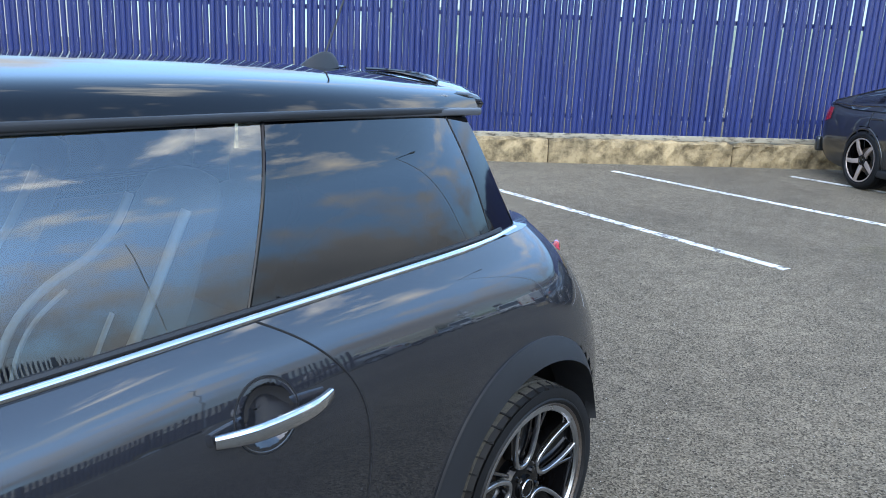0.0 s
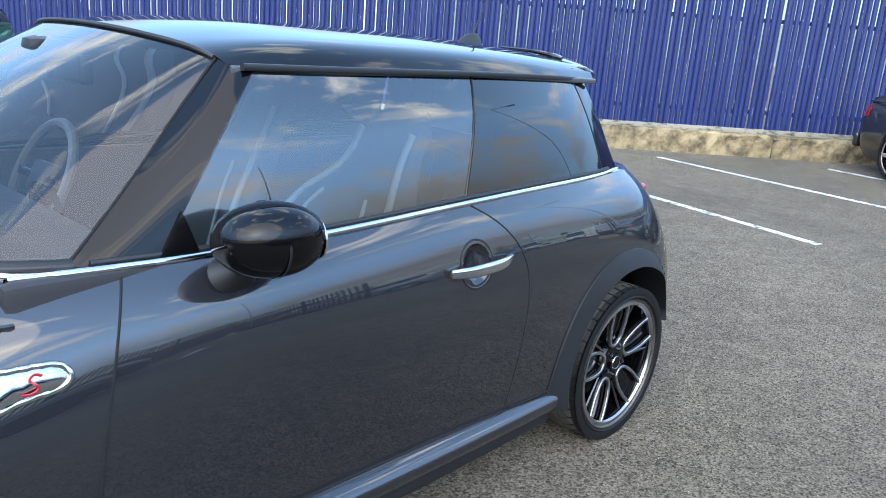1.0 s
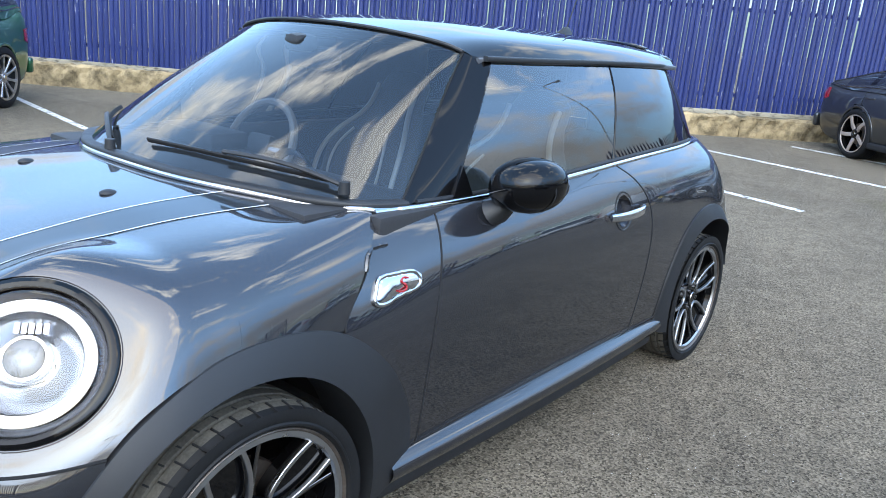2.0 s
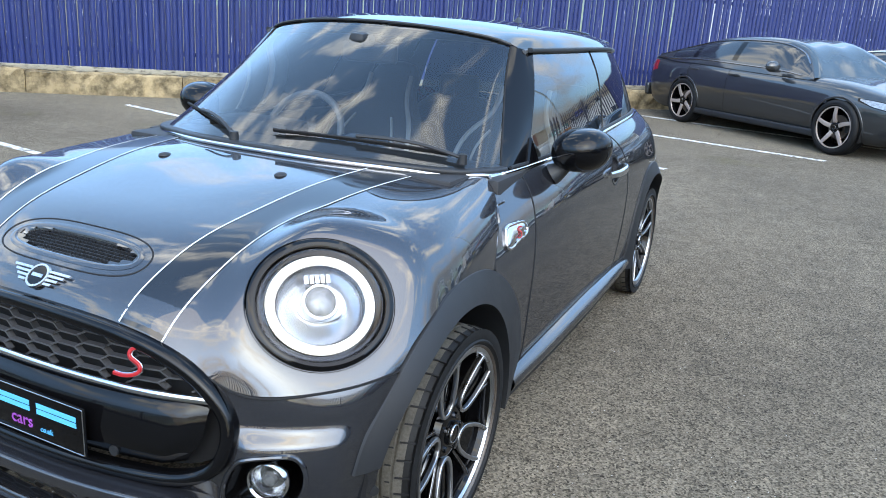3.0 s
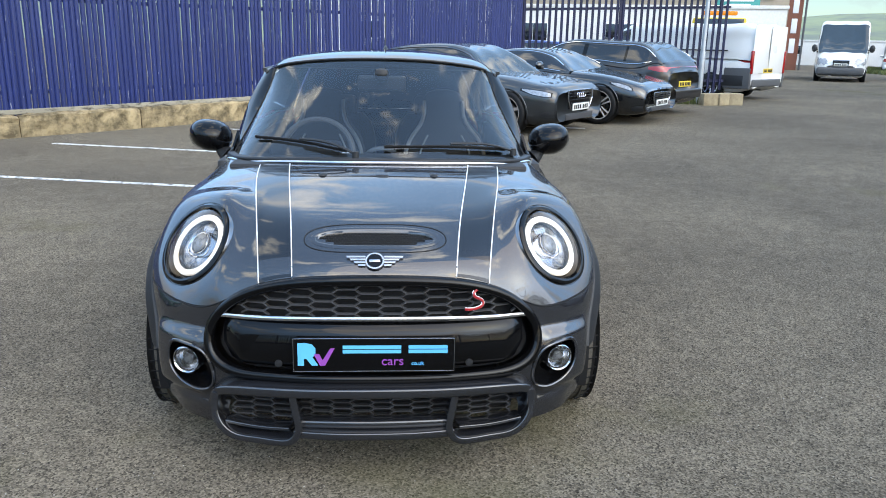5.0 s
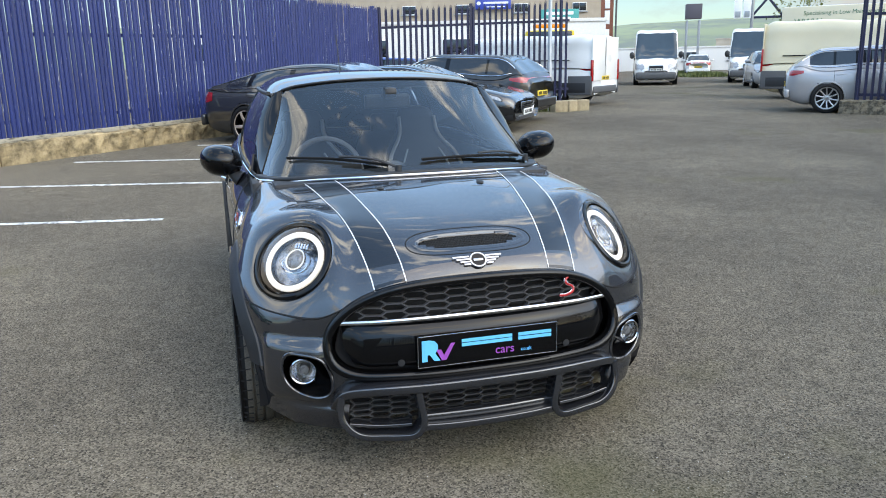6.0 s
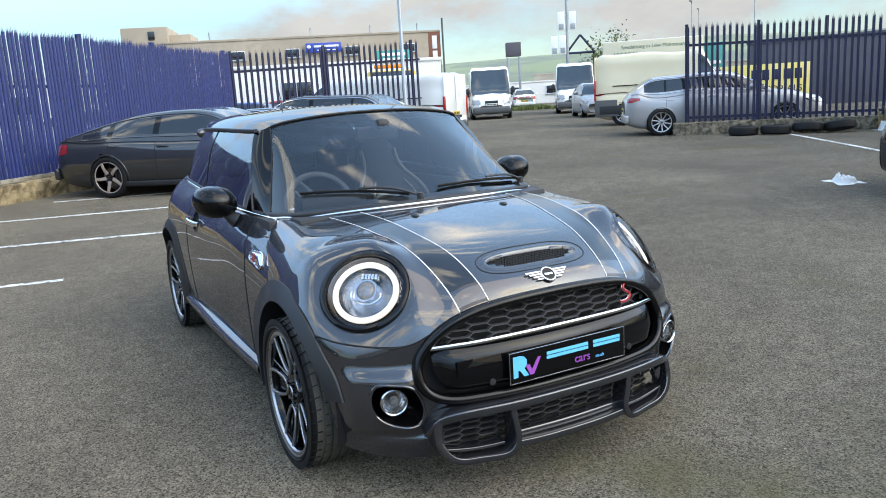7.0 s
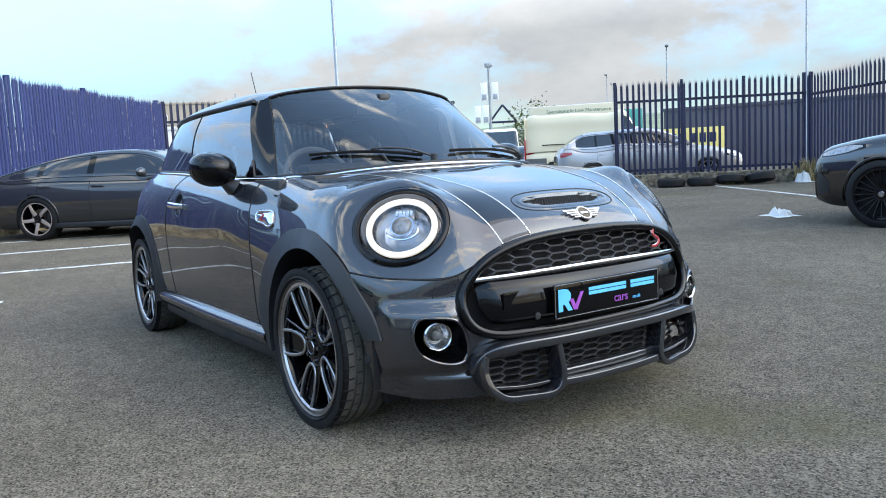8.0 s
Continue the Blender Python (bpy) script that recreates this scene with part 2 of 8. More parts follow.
M["tread"] = mat("dusty_tread_rubber", (0.095, 0.086, 0.072), 0.85, 0.0, 0.35, 14, 160, 0.0006, spec=0.25)
M["chrome"] = mat("chrome", (0.70, 0.71, 0.74), 0.07, 1.0, 0.03, 4, 200)
M["satin"] = mat("satin_steel", (0.55, 0.56, 0.58), 0.25, 1.0, 0.06, 20, 300)
M["alloy"] = mat("machined_alloy", (0.50, 0.51, 0.53), 0.30, 1.0, 0.05, 20, 400)
M["disc"] = mat("brake_disc_iron", (0.16, 0.13, 0.11), 0.45, 0.8, 0.25, 20, 120)
M["glass"] = glass_mat("clear_car_glass", (0.70, 0.82, 0.88), 0.0, 1.68)
M["glass_side"] = glass_mat("tinted_side_glass", (0.62, 0.82, 0.90), 0.0, 2.15)
M["glass_dark"] = glass_mat("privacy_glass", (0.055, 0.06, 0.065), 0.0, 1.75)
M["lens"] = glass_mat("lamp_cover", (0.93, 0.95, 0.96), 0.0, 1.45)
M["far_glass"] = mat("dark_window_glass", (0.010, 0.013, 0.017), 0.05, 0.0, 0.2, 2, 40, 0, 0.6)
far = M["far_glass"].node_tree.nodes["Principled BSDF"]
far.inputs["Coat Weight"].default_value, far.inputs["Coat IOR"].default_value = 0.6, 1.5
M["drl"] = mat("daylight_ring", (1.0, 0.99, 0.96), 0.4, emit=0.17, vary=0.0)
M["white"] = mat("white_vinyl", (0.80, 0.80, 0.80), 0.45, vary=0.04)
M["bag"] = mat("thin_white_plastic", (0.58, 0.60, 0.60), 0.5, vary=0.12, scale=12.0)
M["red"] = mat("red_enamel", (0.42, 0.015, 0.02), 0.3, vary=0.05, coat=0.6)
M["tail"] = mat("red_lamp_plastic", (0.35, 0.006, 0.008), 0.12, vary=0.1, coat=1.0)
M["amber"] = mat("amber_lamp", (0.7, 0.22, 0.02), 0.2, vary=0.1)
M["cyan"] = mat("sky_blue_vinyl", (0.06, 0.50, 0.86), 0.4, vary=0.03)
M["violet"] = mat("violet_vinyl", (0.33, 0.07, 0.40), 0.4, vary=0.03)
M["seat"] = mat("black_seat_cloth", (0.045, 0.045, 0.048), 0.8, vary=0.25, bump=0.001)
M["piping"] = mat("pale_seat_piping", (0.26, 0.26, 0.26), 0.6, vary=0.08)
M["dash"] = mat("dark_dashboard", (0.020, 0.020, 0.022), 0.6, vary=0.15, bump=0.0005)
M["bulb"] = mat("frosted_lamp_glass", (0.24, 0.24, 0.245), 0.28, 0.3, 0.2, 60, 300, 0, 0.2)
M["mesh_black"] = mat("dark_grille_plastic", (0.055, 0.055, 0.058), 0.38, 0.0, 0.12, 10, 300)
M["satin_trim"] = mat("grey_roof_moulding", (0.10, 0.105, 0.115), 0.38, 0.2, 0.08, 10, 300)
M["lining"] = mat("grey_headlining", (0.22, 0.22, 0.22), 0.9, vary=0.06)
M["wheel_grey"] = mat("grey_leather_rim", (0.10, 0.10, 0.105), 0.5, vary=0.15)
M["satin_dark"] = mat("dark_polished_metal", (0.20, 0.20, 0.21), 0.16, 1.0, 0.1, 20, 300)


# ---- building helpers ----
def mesh_ob(name, verts, faces, material, parent=None, label="", smooth=True, mats=None, fmat=None):
    me = bpy.data.meshes.new(name)
    me.from_pydata([tuple(v) for v in verts], [], [tuple(f) for f in faces])
    for m in (mats or [material]):
        me.materials.append(m)
    if fmat is not None:
        me.polygons.foreach_set("material_index", fmat)
    if smooth:
        me.polygons.foreach_set("use_smooth", [True] * len(me.polygons))
    me.update()
    ob = new(name, me)
    if parent is not None:
        ob.parent = parent
    if label:
        ob["label"] = label
    return ob


def part(name, bm, material, parent, label="", smooth=True, sharp=40):
    """Links a bmesh as one mesh object under a thing or a part."""
    bmesh.ops.recalc_face_normals(bm, faces=bm.faces)
    me = bpy.data.meshes.new(name)
    bm.to_mesh(me)
    bm.free()
    me.materials.append(material)
    if smooth:
        me.polygons.foreach_set("use_smooth", [True] * len(me.polygons))
        me.set_sharp_from_angle(angle=radians(sharp))
    ob = new(name, me)
    if parent is not None:
        ob.parent = parent
    if label:
        ob["label"] = label
    return ob


def thing(name, m, label, category, group="", kind=""):
    ob = new(name)
    ob.empty_display_size = 0.2
    ob.matrix_basis = m
    return tagged(ob, label, category, group, kind)


def box(bm, sx, sy, sz, at=(0, 0, 0), bevel=0.0, turn=None, segs=2):
    """Adds a box with rounded edges, its middle at that place."""
    tmp = bmesh.new()
    bmesh.ops.create_cube(tmp, size=1.0)
    bmesh.ops.scale(tmp, vec=(sx, sy, sz), verts=tmp.verts)
    if bevel:
        bmesh.ops.bevel(tmp, geom=tmp.edges[:], offset=min(bevel, 0.48 * min(sx, sy, sz)), segments=segs, affect="EDGES", profile=0.6)
    m = Matrix.Translation(at) @ (turn if turn is not None else Matrix.Identity(4))
    bmesh.ops.transform(tmp, matrix=m, verts=tmp.verts)
    me = bpy.data.meshes.new("tmp")
    tmp.to_mesh(me)
    tmp.free()
    bm.from_mesh(me)
    bpy.data.meshes.remove(me)
    return bm


def boxed(*args, **kw):
    return box(bmesh.new(), *args, **kw)


def spline(knots, pts, at):
    """Natural cubic spline through pts (n, ...) at the knots, read at the places at."""
    knots, pts, at = np.asarray(knots, float), np.asarray(pts, float), np.asarray(at, float)
    n = len(knots)
    h = np.diff(knots)
    flat = pts.reshape(n, -1)
    A, rhs = np.eye(n), np.zeros_like(flat)
    for i in range(1, n - 1):
        A[i, i - 1], A[i, i], A[i, i + 1] = h[i - 1], 2 * (h[i - 1] + h[i]), h[i]
        rhs[i] = 6 * ((flat[i + 1] - flat[i]) / h[i] - (flat[i] - flat[i - 1]) / h[i - 1])
    m2 = np.linalg.solve(A, rhs)
    i = np.clip(np.searchsorted(knots, at, side="right") - 1, 0, n - 2)
    a, b = (knots[i + 1] - at)[:, None], (at - knots[i])[:, None]
    hh = h[i][:, None]
    out = m2[i] * a**3 / (6 * hh) + m2[i + 1] * b**3 / (6 * hh) + (flat[i] / hh - m2[i] * hh / 6) * a + (flat[i + 1] / hh - m2[i + 1] * hh / 6) * b
    return out.reshape((len(at),) + pts.shape[1:])


def curve(pts, n):
    """n points along a smooth curve through pts."""
    pts = np.asarray(pts, float)
    k = np.r_[0, np.cumsum(np.maximum(1e-4, np.linalg.norm(np.diff(pts, axis=0), axis=1)))]
    return spline(k, pts, np.linspace(0, k[-1], n))


def loop_curve(pts, n):
    """n points round a smooth closed curve through pts."""
    pts = np.asarray(pts, float)
    m = len(pts)
    big = np.concatenate([pts[-4:], pts, pts[:5]])
    k = np.r_[0, np.cumsum(np.linalg.norm(np.diff(big, axis=0), axis=1))]
    return spline(k, big, np.linspace(k[4], k[4 + m], n, endpoint=False))


class Net:
    """A smooth sheet through a net of control points [row][column]; cols per span along the rows, rows per span across them."""

    def __init__(self, ctrl, across, along):
        c = np.asarray(ctrl, float)
        ku = np.r_[0, np.cumsum(np.linalg.norm(np.diff(c, axis=0), axis=2).mean(1) + 1e-4)]
        kv = np.r_[0, np.cumsum(np.linalg.norm(np.diff(c, axis=1), axis=2).mean(0) + 1e-4)]
        self.us = np.concatenate([np.linspace(ku[i], ku[i + 1], across, endpoint=False) for i in range(len(ku) - 1)] + [[ku[-1]]])
        self.vs = np.concatenate([np.linspace(kv[i], kv[i + 1], along, endpoint=False) for i in range(len(kv) - 1)] + [[kv[-1]]])
        rows = np.swapaxes(spline(kv, np.swapaxes(c, 0, 1), self.vs), 0, 1)
        self.p = spline(ku, rows, self.us)
        du, dv = np.gradient(self.p, axis=0), np.gradient(self.p, axis=1)
        nn = np.cross(du, dv)
        self.n = nn / np.maximum(1e-9, np.linalg.norm(nn, axis=2))[..., None]

    def flip(self):
        self.n = -self.n
        return self

    def quads(self, keep=None, c0=0, c1=None, r0=0, r1=None):
        R, C = self.p.shape[:2]
        out = []
        for i in range(r0, (R if r1 is None else r1 + 1) - 1):
            for j in range(c0, (C if c1 is None else c1 + 1) - 1):
                if keep is None or keep(self.p[i : i + 2, j : j + 2].reshape(-1, 3).mean(0)):
                    out.append((i * C + j, i * C + j + 1, (i + 1) * C + j + 1, (i + 1) * C + j))
        return out

    def near(self, a, b, axes):
        """The place on the sheet and its normal where the coordinates on axes are a and b."""
        d = (self.p[..., axes[0]] - a) ** 2 + (self.p[..., axes[1]] - b) ** 2
        i, j = np.unravel_index(np.argmin(d), d.shape)
        i0, j0 = min(max(i, 1), d.shape[0] - 2), min(max(j, 1), d.shape[1] - 2)
        p = self.p[i, j].copy()
        du, dv = self.p[i0 + 1, j0] - self.p[i0 - 1, j0], self.p[i0, j0 + 1] - self.p[i0, j0 - 1]
        J = np.array([[du[axes[0]], dv[axes[0]]], [du[axes[1]], dv[axes[1]]]])
        if abs(np.linalg.det(J)) > 1e-9:
            s = np.clip(np.linalg.solve(J, [a - p[axes[0]], b - p[axes[1]]]), -1.5, 1.5)
            p = p + s[0] * du + s[1] * dv
        return p, self.n[i, j]


def net_ob(name, net, material, parent, label="", keep=None, mirror=False, **span):
    """One panel of a sheet, from its own quads, with the unused points left out."""
    q = net.quads(keep, **span)
    pts = net.p.reshape(-1, 3) * (np.array([-1, 1, 1]) if mirror else 1)
    used = sorted({i for f in q for i in f})
    at = {v: k for k, v in enumerate(used)}
    faces = [tuple(at[i] for i in (f[::-1] if mirror else f)) for f in q]
    return mesh_ob(name, pts[used], faces, material, parent, label)


def sweep(path, profile, closed=False, up=(0, 0, 1), caps=True, scale=None):
    """A bmesh of a profile (side, up) drawn along a path."""
    path = np.asarray(path, float)
    n, m = len(path), len(profile)
    bm = bmesh.new()
    rings = []
    ups = np.asarray(up, float)
    for i in range(n):
        a, b = (path[(i - 1) % n], path[(i + 1) % n]) if closed else (path[max(0, i - 1)], path[min(n - 1, i + 1)])
        t = (b - a) / max(1e-9, np.linalg.norm(b - a))
        u = ups[i] if ups.ndim == 2 else ups
        s = np.cross(t, u)
        s = s / max(1e-9, np.linalg.norm(s))
        w = np.cross(s, t)
        k = 1.0 if scale is None else scale[i]
        rings.append([bm.verts.new(path[i] + k * (x * s + y * w)) for x, y in profile])
    for i in range(n if closed else n - 1):
        r0, r1 = rings[i], rings[(i + 1) % n]
        for j in range(m):
            bm.faces.new((r0[j], r0[(j + 1) % m], r1[(j + 1) % m], r1[j]))
    if caps and not closed:
        bm.faces.new(rings[0][::-1])
        bm.faces.new(rings[-1])
    return bm


def ring(r, k=8, rx=1.0, ry=1.0):
    return [(r * rx * math.cos(2 * math.pi * i / k), r * ry * math.sin(2 * math.pi * i / k)) for i in range(k)]


def slab(w, h, r=0.3, k=3):
    """A rounded rectangle as a profile."""
    r = r * min(w, h)
    out = []
    for cx, cy, a0 in ((w / 2 - r, h / 2 - r, 0), (-w / 2 + r, h / 2 - r, 90), (-w / 2 + r, -h / 2 + r, 180), (w / 2 - r, -h / 2 + r, 270)):
        for i in range(k + 1):
            a = radians(a0 + 90 * i / k)
            out.append((cx + r * math.cos(a), cy + r * math.sin(a)))
    return out


def lathe(profile, n=48, axis="x", sx=1.0, sy=1.0, close=False):
    """A bmesh of (along, radius) points turned about an axis; sx and sy squash the circle."""
    bm = bmesh.new()
    rows = []
    for a, r in profile:
        row = []
        for i in range(n):
            c, s = math.cos(2 * math.pi * i / n) * r * sx, math.sin(2 * math.pi * i / n) * r * sy
            row.append(bm.verts.new((a, c, s) if axis == "x" else (c, a, s) if axis == "y" else (c, s, a)))
        rows.append(row)
    pairs = list(zip(rows[:-1], rows[1:])) + ([(rows[-1], rows[0])] if close else [])
    for r0, r1 in pairs:
        for i in range(n):
            bm.faces.new((r0[i], r0[(i + 1) % n], r1[(i + 1) % n], r1[i]))
    return bm


def outline(pts, depth, to3d, back=None):
    """A bmesh of a flat shape with thickness; to3d(a, b, d) places a point of the shape at depth d."""
    bm = bmesh.new()
    top = [bm.verts.new(to3d(a, b, depth)) for a, b in pts]
    low = [bm.verts.new(to3d(a, b, 0.0)) for a, b in pts]
    bm.faces.new(top)
    bm.faces.new(low[::-1])
    n = len(pts)
    for i in range(n):
        bm.faces.new((top[i], low[i], low[(i + 1) % n], top[(i + 1) % n]))
    return bm


def inside(x, y, poly):
    hit = False
    n = len(poly)
    for i in range(n):
        (x0, y0), (x1, y1) = poly[i][:2], poly[(i + 1) % n][:2]
        if (y0 > y) != (y1 > y) and x < (x1 - x0) * (y - y0) / (y1 - y0) + x0:
            hit = not hit
    return hit


def rise(x, y):
    """The height of the yard, which climbs a little towards the gate."""
    r = max(0.0, 0.6 * x + 0.8 * y - 1.5)
    return 0.24 * (1 - math.exp(-((r / 9) ** 1.5)))


# ---- ground ----
def build_ground():
    near = np.arange(-24, 40.01, 0.8)
    far = np.array([60, 90, 140, 220, 400, 800, 1600, 3000.0])
    xs = np.r_[-far[::-1], near, far]
    verts = [(x, y, rise(x, y)) for x in xs for y in xs]
    k = len(xs)
    faces = [(i * k + j, (i + 1) * k + j, (i + 1) * k + j + 1, i * k + j + 1) for i in range(k - 1) for j in range(k - 1)]
    ob = mesh_ob("ground", verts, faces, M["asphalt"])
    return tagged(ob, "dark grey worn asphalt yard with pale grit and patches", "ground", kind="structure")


build_ground()


def bay_line(a, b, width=0.085):
    a, b = np.array(a, float), np.array(b, float)
    d = (b - a) / np.linalg.norm(b - a)
    s = np.array([-d[1], d[0]]) * width / 2
    n = max(2, int(np.linalg.norm(b - a) / 0.25))
    verts, faces = [], []
    for i in range(n + 1):
        p = a + (b - a) * i / n
        for q, dz in ((p + s, 0.001), (p + s * 0.9, 0.005), (p - s * 0.9, 0.005), (p - s, 0.001)):
            verts.append((*q, rise(*q) + dz))
    for i in range(n):
        for j in range(3):
            faces.append((4 * i + j, 4 * i + j + 1, 4 * i + j + 5, 4 * i + j + 4))
    ob = mesh_ob("bay_line", verts, faces, M["line"], smooth=False)
    return tagged(ob, "worn white painted parking bay line on asphalt", "road marking", "bay lines", "structure")


for a, b in (((-4.75, 6.96), (0.24, 5.42)), ((-3.06, 8.80), (1.78, 7.32)), ((-1.25, 10.25), (3.3, 8.80)), ((-7.0, 4.87), (-1.46, 3.60)), ((-9.0, 2.36), (-3.17, 1.50)), ((13.5, 7.55), (9.9, 2.2))):
    bay_line(a, b)


# ---- concrete plinth under the blue fence ----
F0, F1 = np.array([-13.39, 0.92]), np.array([3.15, 15.27])       # the foot of the blue fence
F_DIR = (F1 - F0) / np.linalg.norm(F1 - F0)
F_OUT = np.array([F_DIR[1], -F_DIR[0]])                        # towards the yard
F_LEN = float(np.linalg.norm(F1 - F0))
WALL_H = 0.33


def plinth_block(rng, length, deep, high):
    """One cast length of plinth with broken arrises."""
    nx, nz, ny = max(3, int(length / 0.09)), 6, 4
    verts, faces = [], []
    prof = [(0, -0.25), (0, high * 0.3), (0, high * 0.7), (0, high * 0.93), (0.035, high), (deep * 0.5, high + 0.004), (deep, high), (deep, -0.25)]
    for i in range(nx + 1):
        x = length * i / nx
        for k, (d, z) in enumerate(prof):
            chip = 0.012 * rng.standard_normal() if k < 6 else 0
            drop = 0.010 * rng.standard_normal() if k in (3, 4, 5) else 0
            end = 0.02 if i in (0, nx) else 0
            verts.append((x, d + chip + end * (k < 5), z + drop - end * (k in (4, 5))))
    m = len(prof)
    for i in range(nx):
        for k in range(m - 1):
            faces.append((i * m + k, (i + 1) * m + k, (i + 1) * m + k + 1, i * m + k + 1))
    faces.append(tuple(range(m)))
    faces.append(tuple(nx * m + k for k in range(m))[::-1])
    return verts, faces


def build_plinth(name, a, b, deep, high, label, face, stone="wall"):
    rng = np.random.default_rng(5)
    a, b = np.array(a, float), np.array(b, float)
    d = (b - a) / np.linalg.norm(b - a)
    root = thing(name, Matrix.Identity(4), label, "wall", kind="structure")
    at, total = 0.0, float(np.linalg.norm(b - a))
    while at < total - 0.1:
        w = min(rng.uniform(1.7, 3.1), total - at)
        verts, faces = plinth_block(rng, w - 0.012, deep, high + rng.uniform(-0.012, 0.012))
        ob = mesh_ob("block", verts, faces, M[stone], root, smooth=False)
        p = a + d * at
        q = a + d * (at + w)
        z0, z1 = rise(*p), rise(*q)
        ob.matrix_basis = Matrix.Translation((*p, z0)) @ Matrix.Rotation(math.atan2(d[1], d[0]), 4, "Z") @ Matrix.Rotation(-math.atan2(z1 - z0, w), 4, "Y") @ Matrix.Scale(face, 4, (0, 1, 0))
        at += w
    return root


M["rubble"] = worn_mat("dark_rubble_stone", (0.21, 0.175, 0.125), (0.055, 0.048, 0.036), 9.0, 0.40, 0.58, 0.95, bump=0.05)
build_plinth("wall_plinth", F0 + F_OUT * 0.16, F1 + F_OUT * 0.16, 0.34, WALL_H, "low weathered concrete plinth with mossy stains under a blue fence", 1)


# ---- the grey hatchback: sheets of its body ----
# The car points along -y, its left side is +x, the axles lie at y = -1.2475 and +1.2475.
AXLE, TYRE_R, TRACK = 1.2475, 0.304, 0.755


def both(rows):
    """A net over the whole width from the rows of the left half, the first of them on the middle line."""
    rows = [list(r) for r in rows]
    return [[(-x, y, z) for x, y, z in r] for r in rows[:0:-1]] + rows


# bonnet: rows from the middle line to the wheel arch, each from the windscreen to the nose
b0 = [(0, -1.045, 0.968), (0, -1.25, 0.938), (0, -1.48, 0.897), (0, -1.66, 0.851), (0, -1.78, 0.795), (0, -1.845, 0.752), (0, -1.872, 0.712)]
b1 = [(0.28, -1.010, 0.963), (0.28, -1.24, 0.940), (0.28, -1.46, 0.899), (0.28, -1.64, 0.853), (0.277, -1.76, 0.793), (0.273, -1.83, 0.742), (0.27, -1.858, 0.704)]
b2 = [(0.49, -0.905, 0.948), (0.485, -1.17, 0.936), (0.48, -1.40, 0.905), (0.47, -1.57, 0.862), (0.46, -1.70, 0.785), (0.452, -1.79, 0.705), (0.445, -1.83, 0.652)]
b3 = [(0.628, -0.805, 0.940), (0.625, -1.07, 0.930), (0.625, -1.30, 0.912), (0.615, -1.47, 0.872), (0.602, -1.61, 0.780), (0.588, -1.72, 0.668), (0.575, -1.785, 0.585)]
b4 = [(0.694, -0.763, 0.936), (0.725, -1.00, 0.905), (0.742, -1.23, 0.885), (0.738, -1.40, 0.848), (0.725, -1.53, 0.765), (0.708, -1.635, 0.662), (0.695, -1.705, 0.590)]
b5 = [(0.772, -0.850, 0.845), (0.792, -1.03, 0.833), (0.803, -1.23, 0.822), (0.800, -1.37, 0.785), (0.790, -1.475, 0.718), (0.778, -1.555, 0.645), (0.766, -1.615, 0.596)]
b6 = [(0.820, -0.965, 0.712), (0.829, -1.08, 0.735), (0.833, -1.22, 0.748), (0.831, -1.34, 0.730), (0.826, -1.43, 0.690), (0.819, -1.49, 0.650), (0.812, -1.53, 0.608)]
BONNET = Net(both([b0, b1, b2, b3, b4, b5, b6]), 10, 10)
# bumper: rows from the bonnet seam down, each from the middle line to the wheel arch
f0 = [(0, -1.872, 0.708), (0.27, -1.858, 0.700), (0.445, -1.83, 0.648), (0.575, -1.785, 0.581), (0.695, -1.705, 0.586), (0.766, -1.615, 0.592), (0.812, -1.53, 0.604)]
f1 = [(0, -1.905, 0.60), (0.27, -1.890, 0.59), (0.44, -1.855, 0.565), (0.572, -1.80, 0.53), (0.694, -1.722, 0.53), (0.772, -1.636, 0.535), (0.812, -1.555, 0.54)]
f2 = [(0, -1.925, 0.47), (0.27, -1.910, 0.465), (0.45, -1.872, 0.46), (0.585, -1.815, 0.455), (0.703, -1.738, 0.455), (0.776, -1.655, 0.455), (0.812, -1.580, 0.46)]
f3 = [(0, -1.925, 0.36), (0.27, -1.910, 0.36), (0.45, -1.872, 0.36), (0.59, -1.818, 0.36), (0.706, -1.741, 0.36), (0.776, -1.662, 0.36), (0.808, -1.592, 0.37)]
f4 = [(0, -1.912, 0.25), (0.27, -1.897, 0.25), (0.45, -1.858, 0.25), (0.59, -1.803, 0.25), (0.696, -1.725, 0.253), (0.758, -1.655, 0.26), (0.792, -1.598, 0.275)]
f5 = [(0, -1.897, 0.175), (0.27, -1.882, 0.175), (0.45, -1.845, 0.178), (0.585, -1.790, 0.182), (0.684, -1.712, 0.185), (0.744, -1.648, 0.192), (0.776, -1.596, 0.20)]
BUMPER = Net([[(-x, y, z) for x, y, z in r[:0:-1]] + r for r in (f0, f1, f2, f3, f4, f5)], 10, 10).flip()


def step(v, a, b):
    t = np.clip((v - a) / (b - a), 0, 1)
    return t * t * (3 - 2 * t)


# the fog lamp pods stand proud under a ledge, and the foot of the bumper kicks out
bx, bz = abs(BUMPER.p[..., 0]), BUMPER.p[..., 2]
pod = step(bz, 0.522, 0.470) * step(bz, 0.255, 0.31) * step(bx, 0.545, 0.60) * step(bx, 0.790, 0.745)
kick = step(bz, 0.275, 0.248) * step(bx, 0.40, 0.50) * step(bx, 0.74, 0.66)
BUMPER.p += np.where(BUMPER.n[..., 1:2] < 0, BUMPER.n, -BUMPER.n) * (0.020 * pod + 0.016 * kick)[..., None]
du_, dv_ = np.gradient(BUMPER.p, axis=0), np.gradient(BUMPER.p, axis=1)
nn_ = np.cross(du_, dv_)
BUMPER.n = -nn_ / np.maximum(1e-9, np.linalg.norm(nn_, axis=2))[..., None]
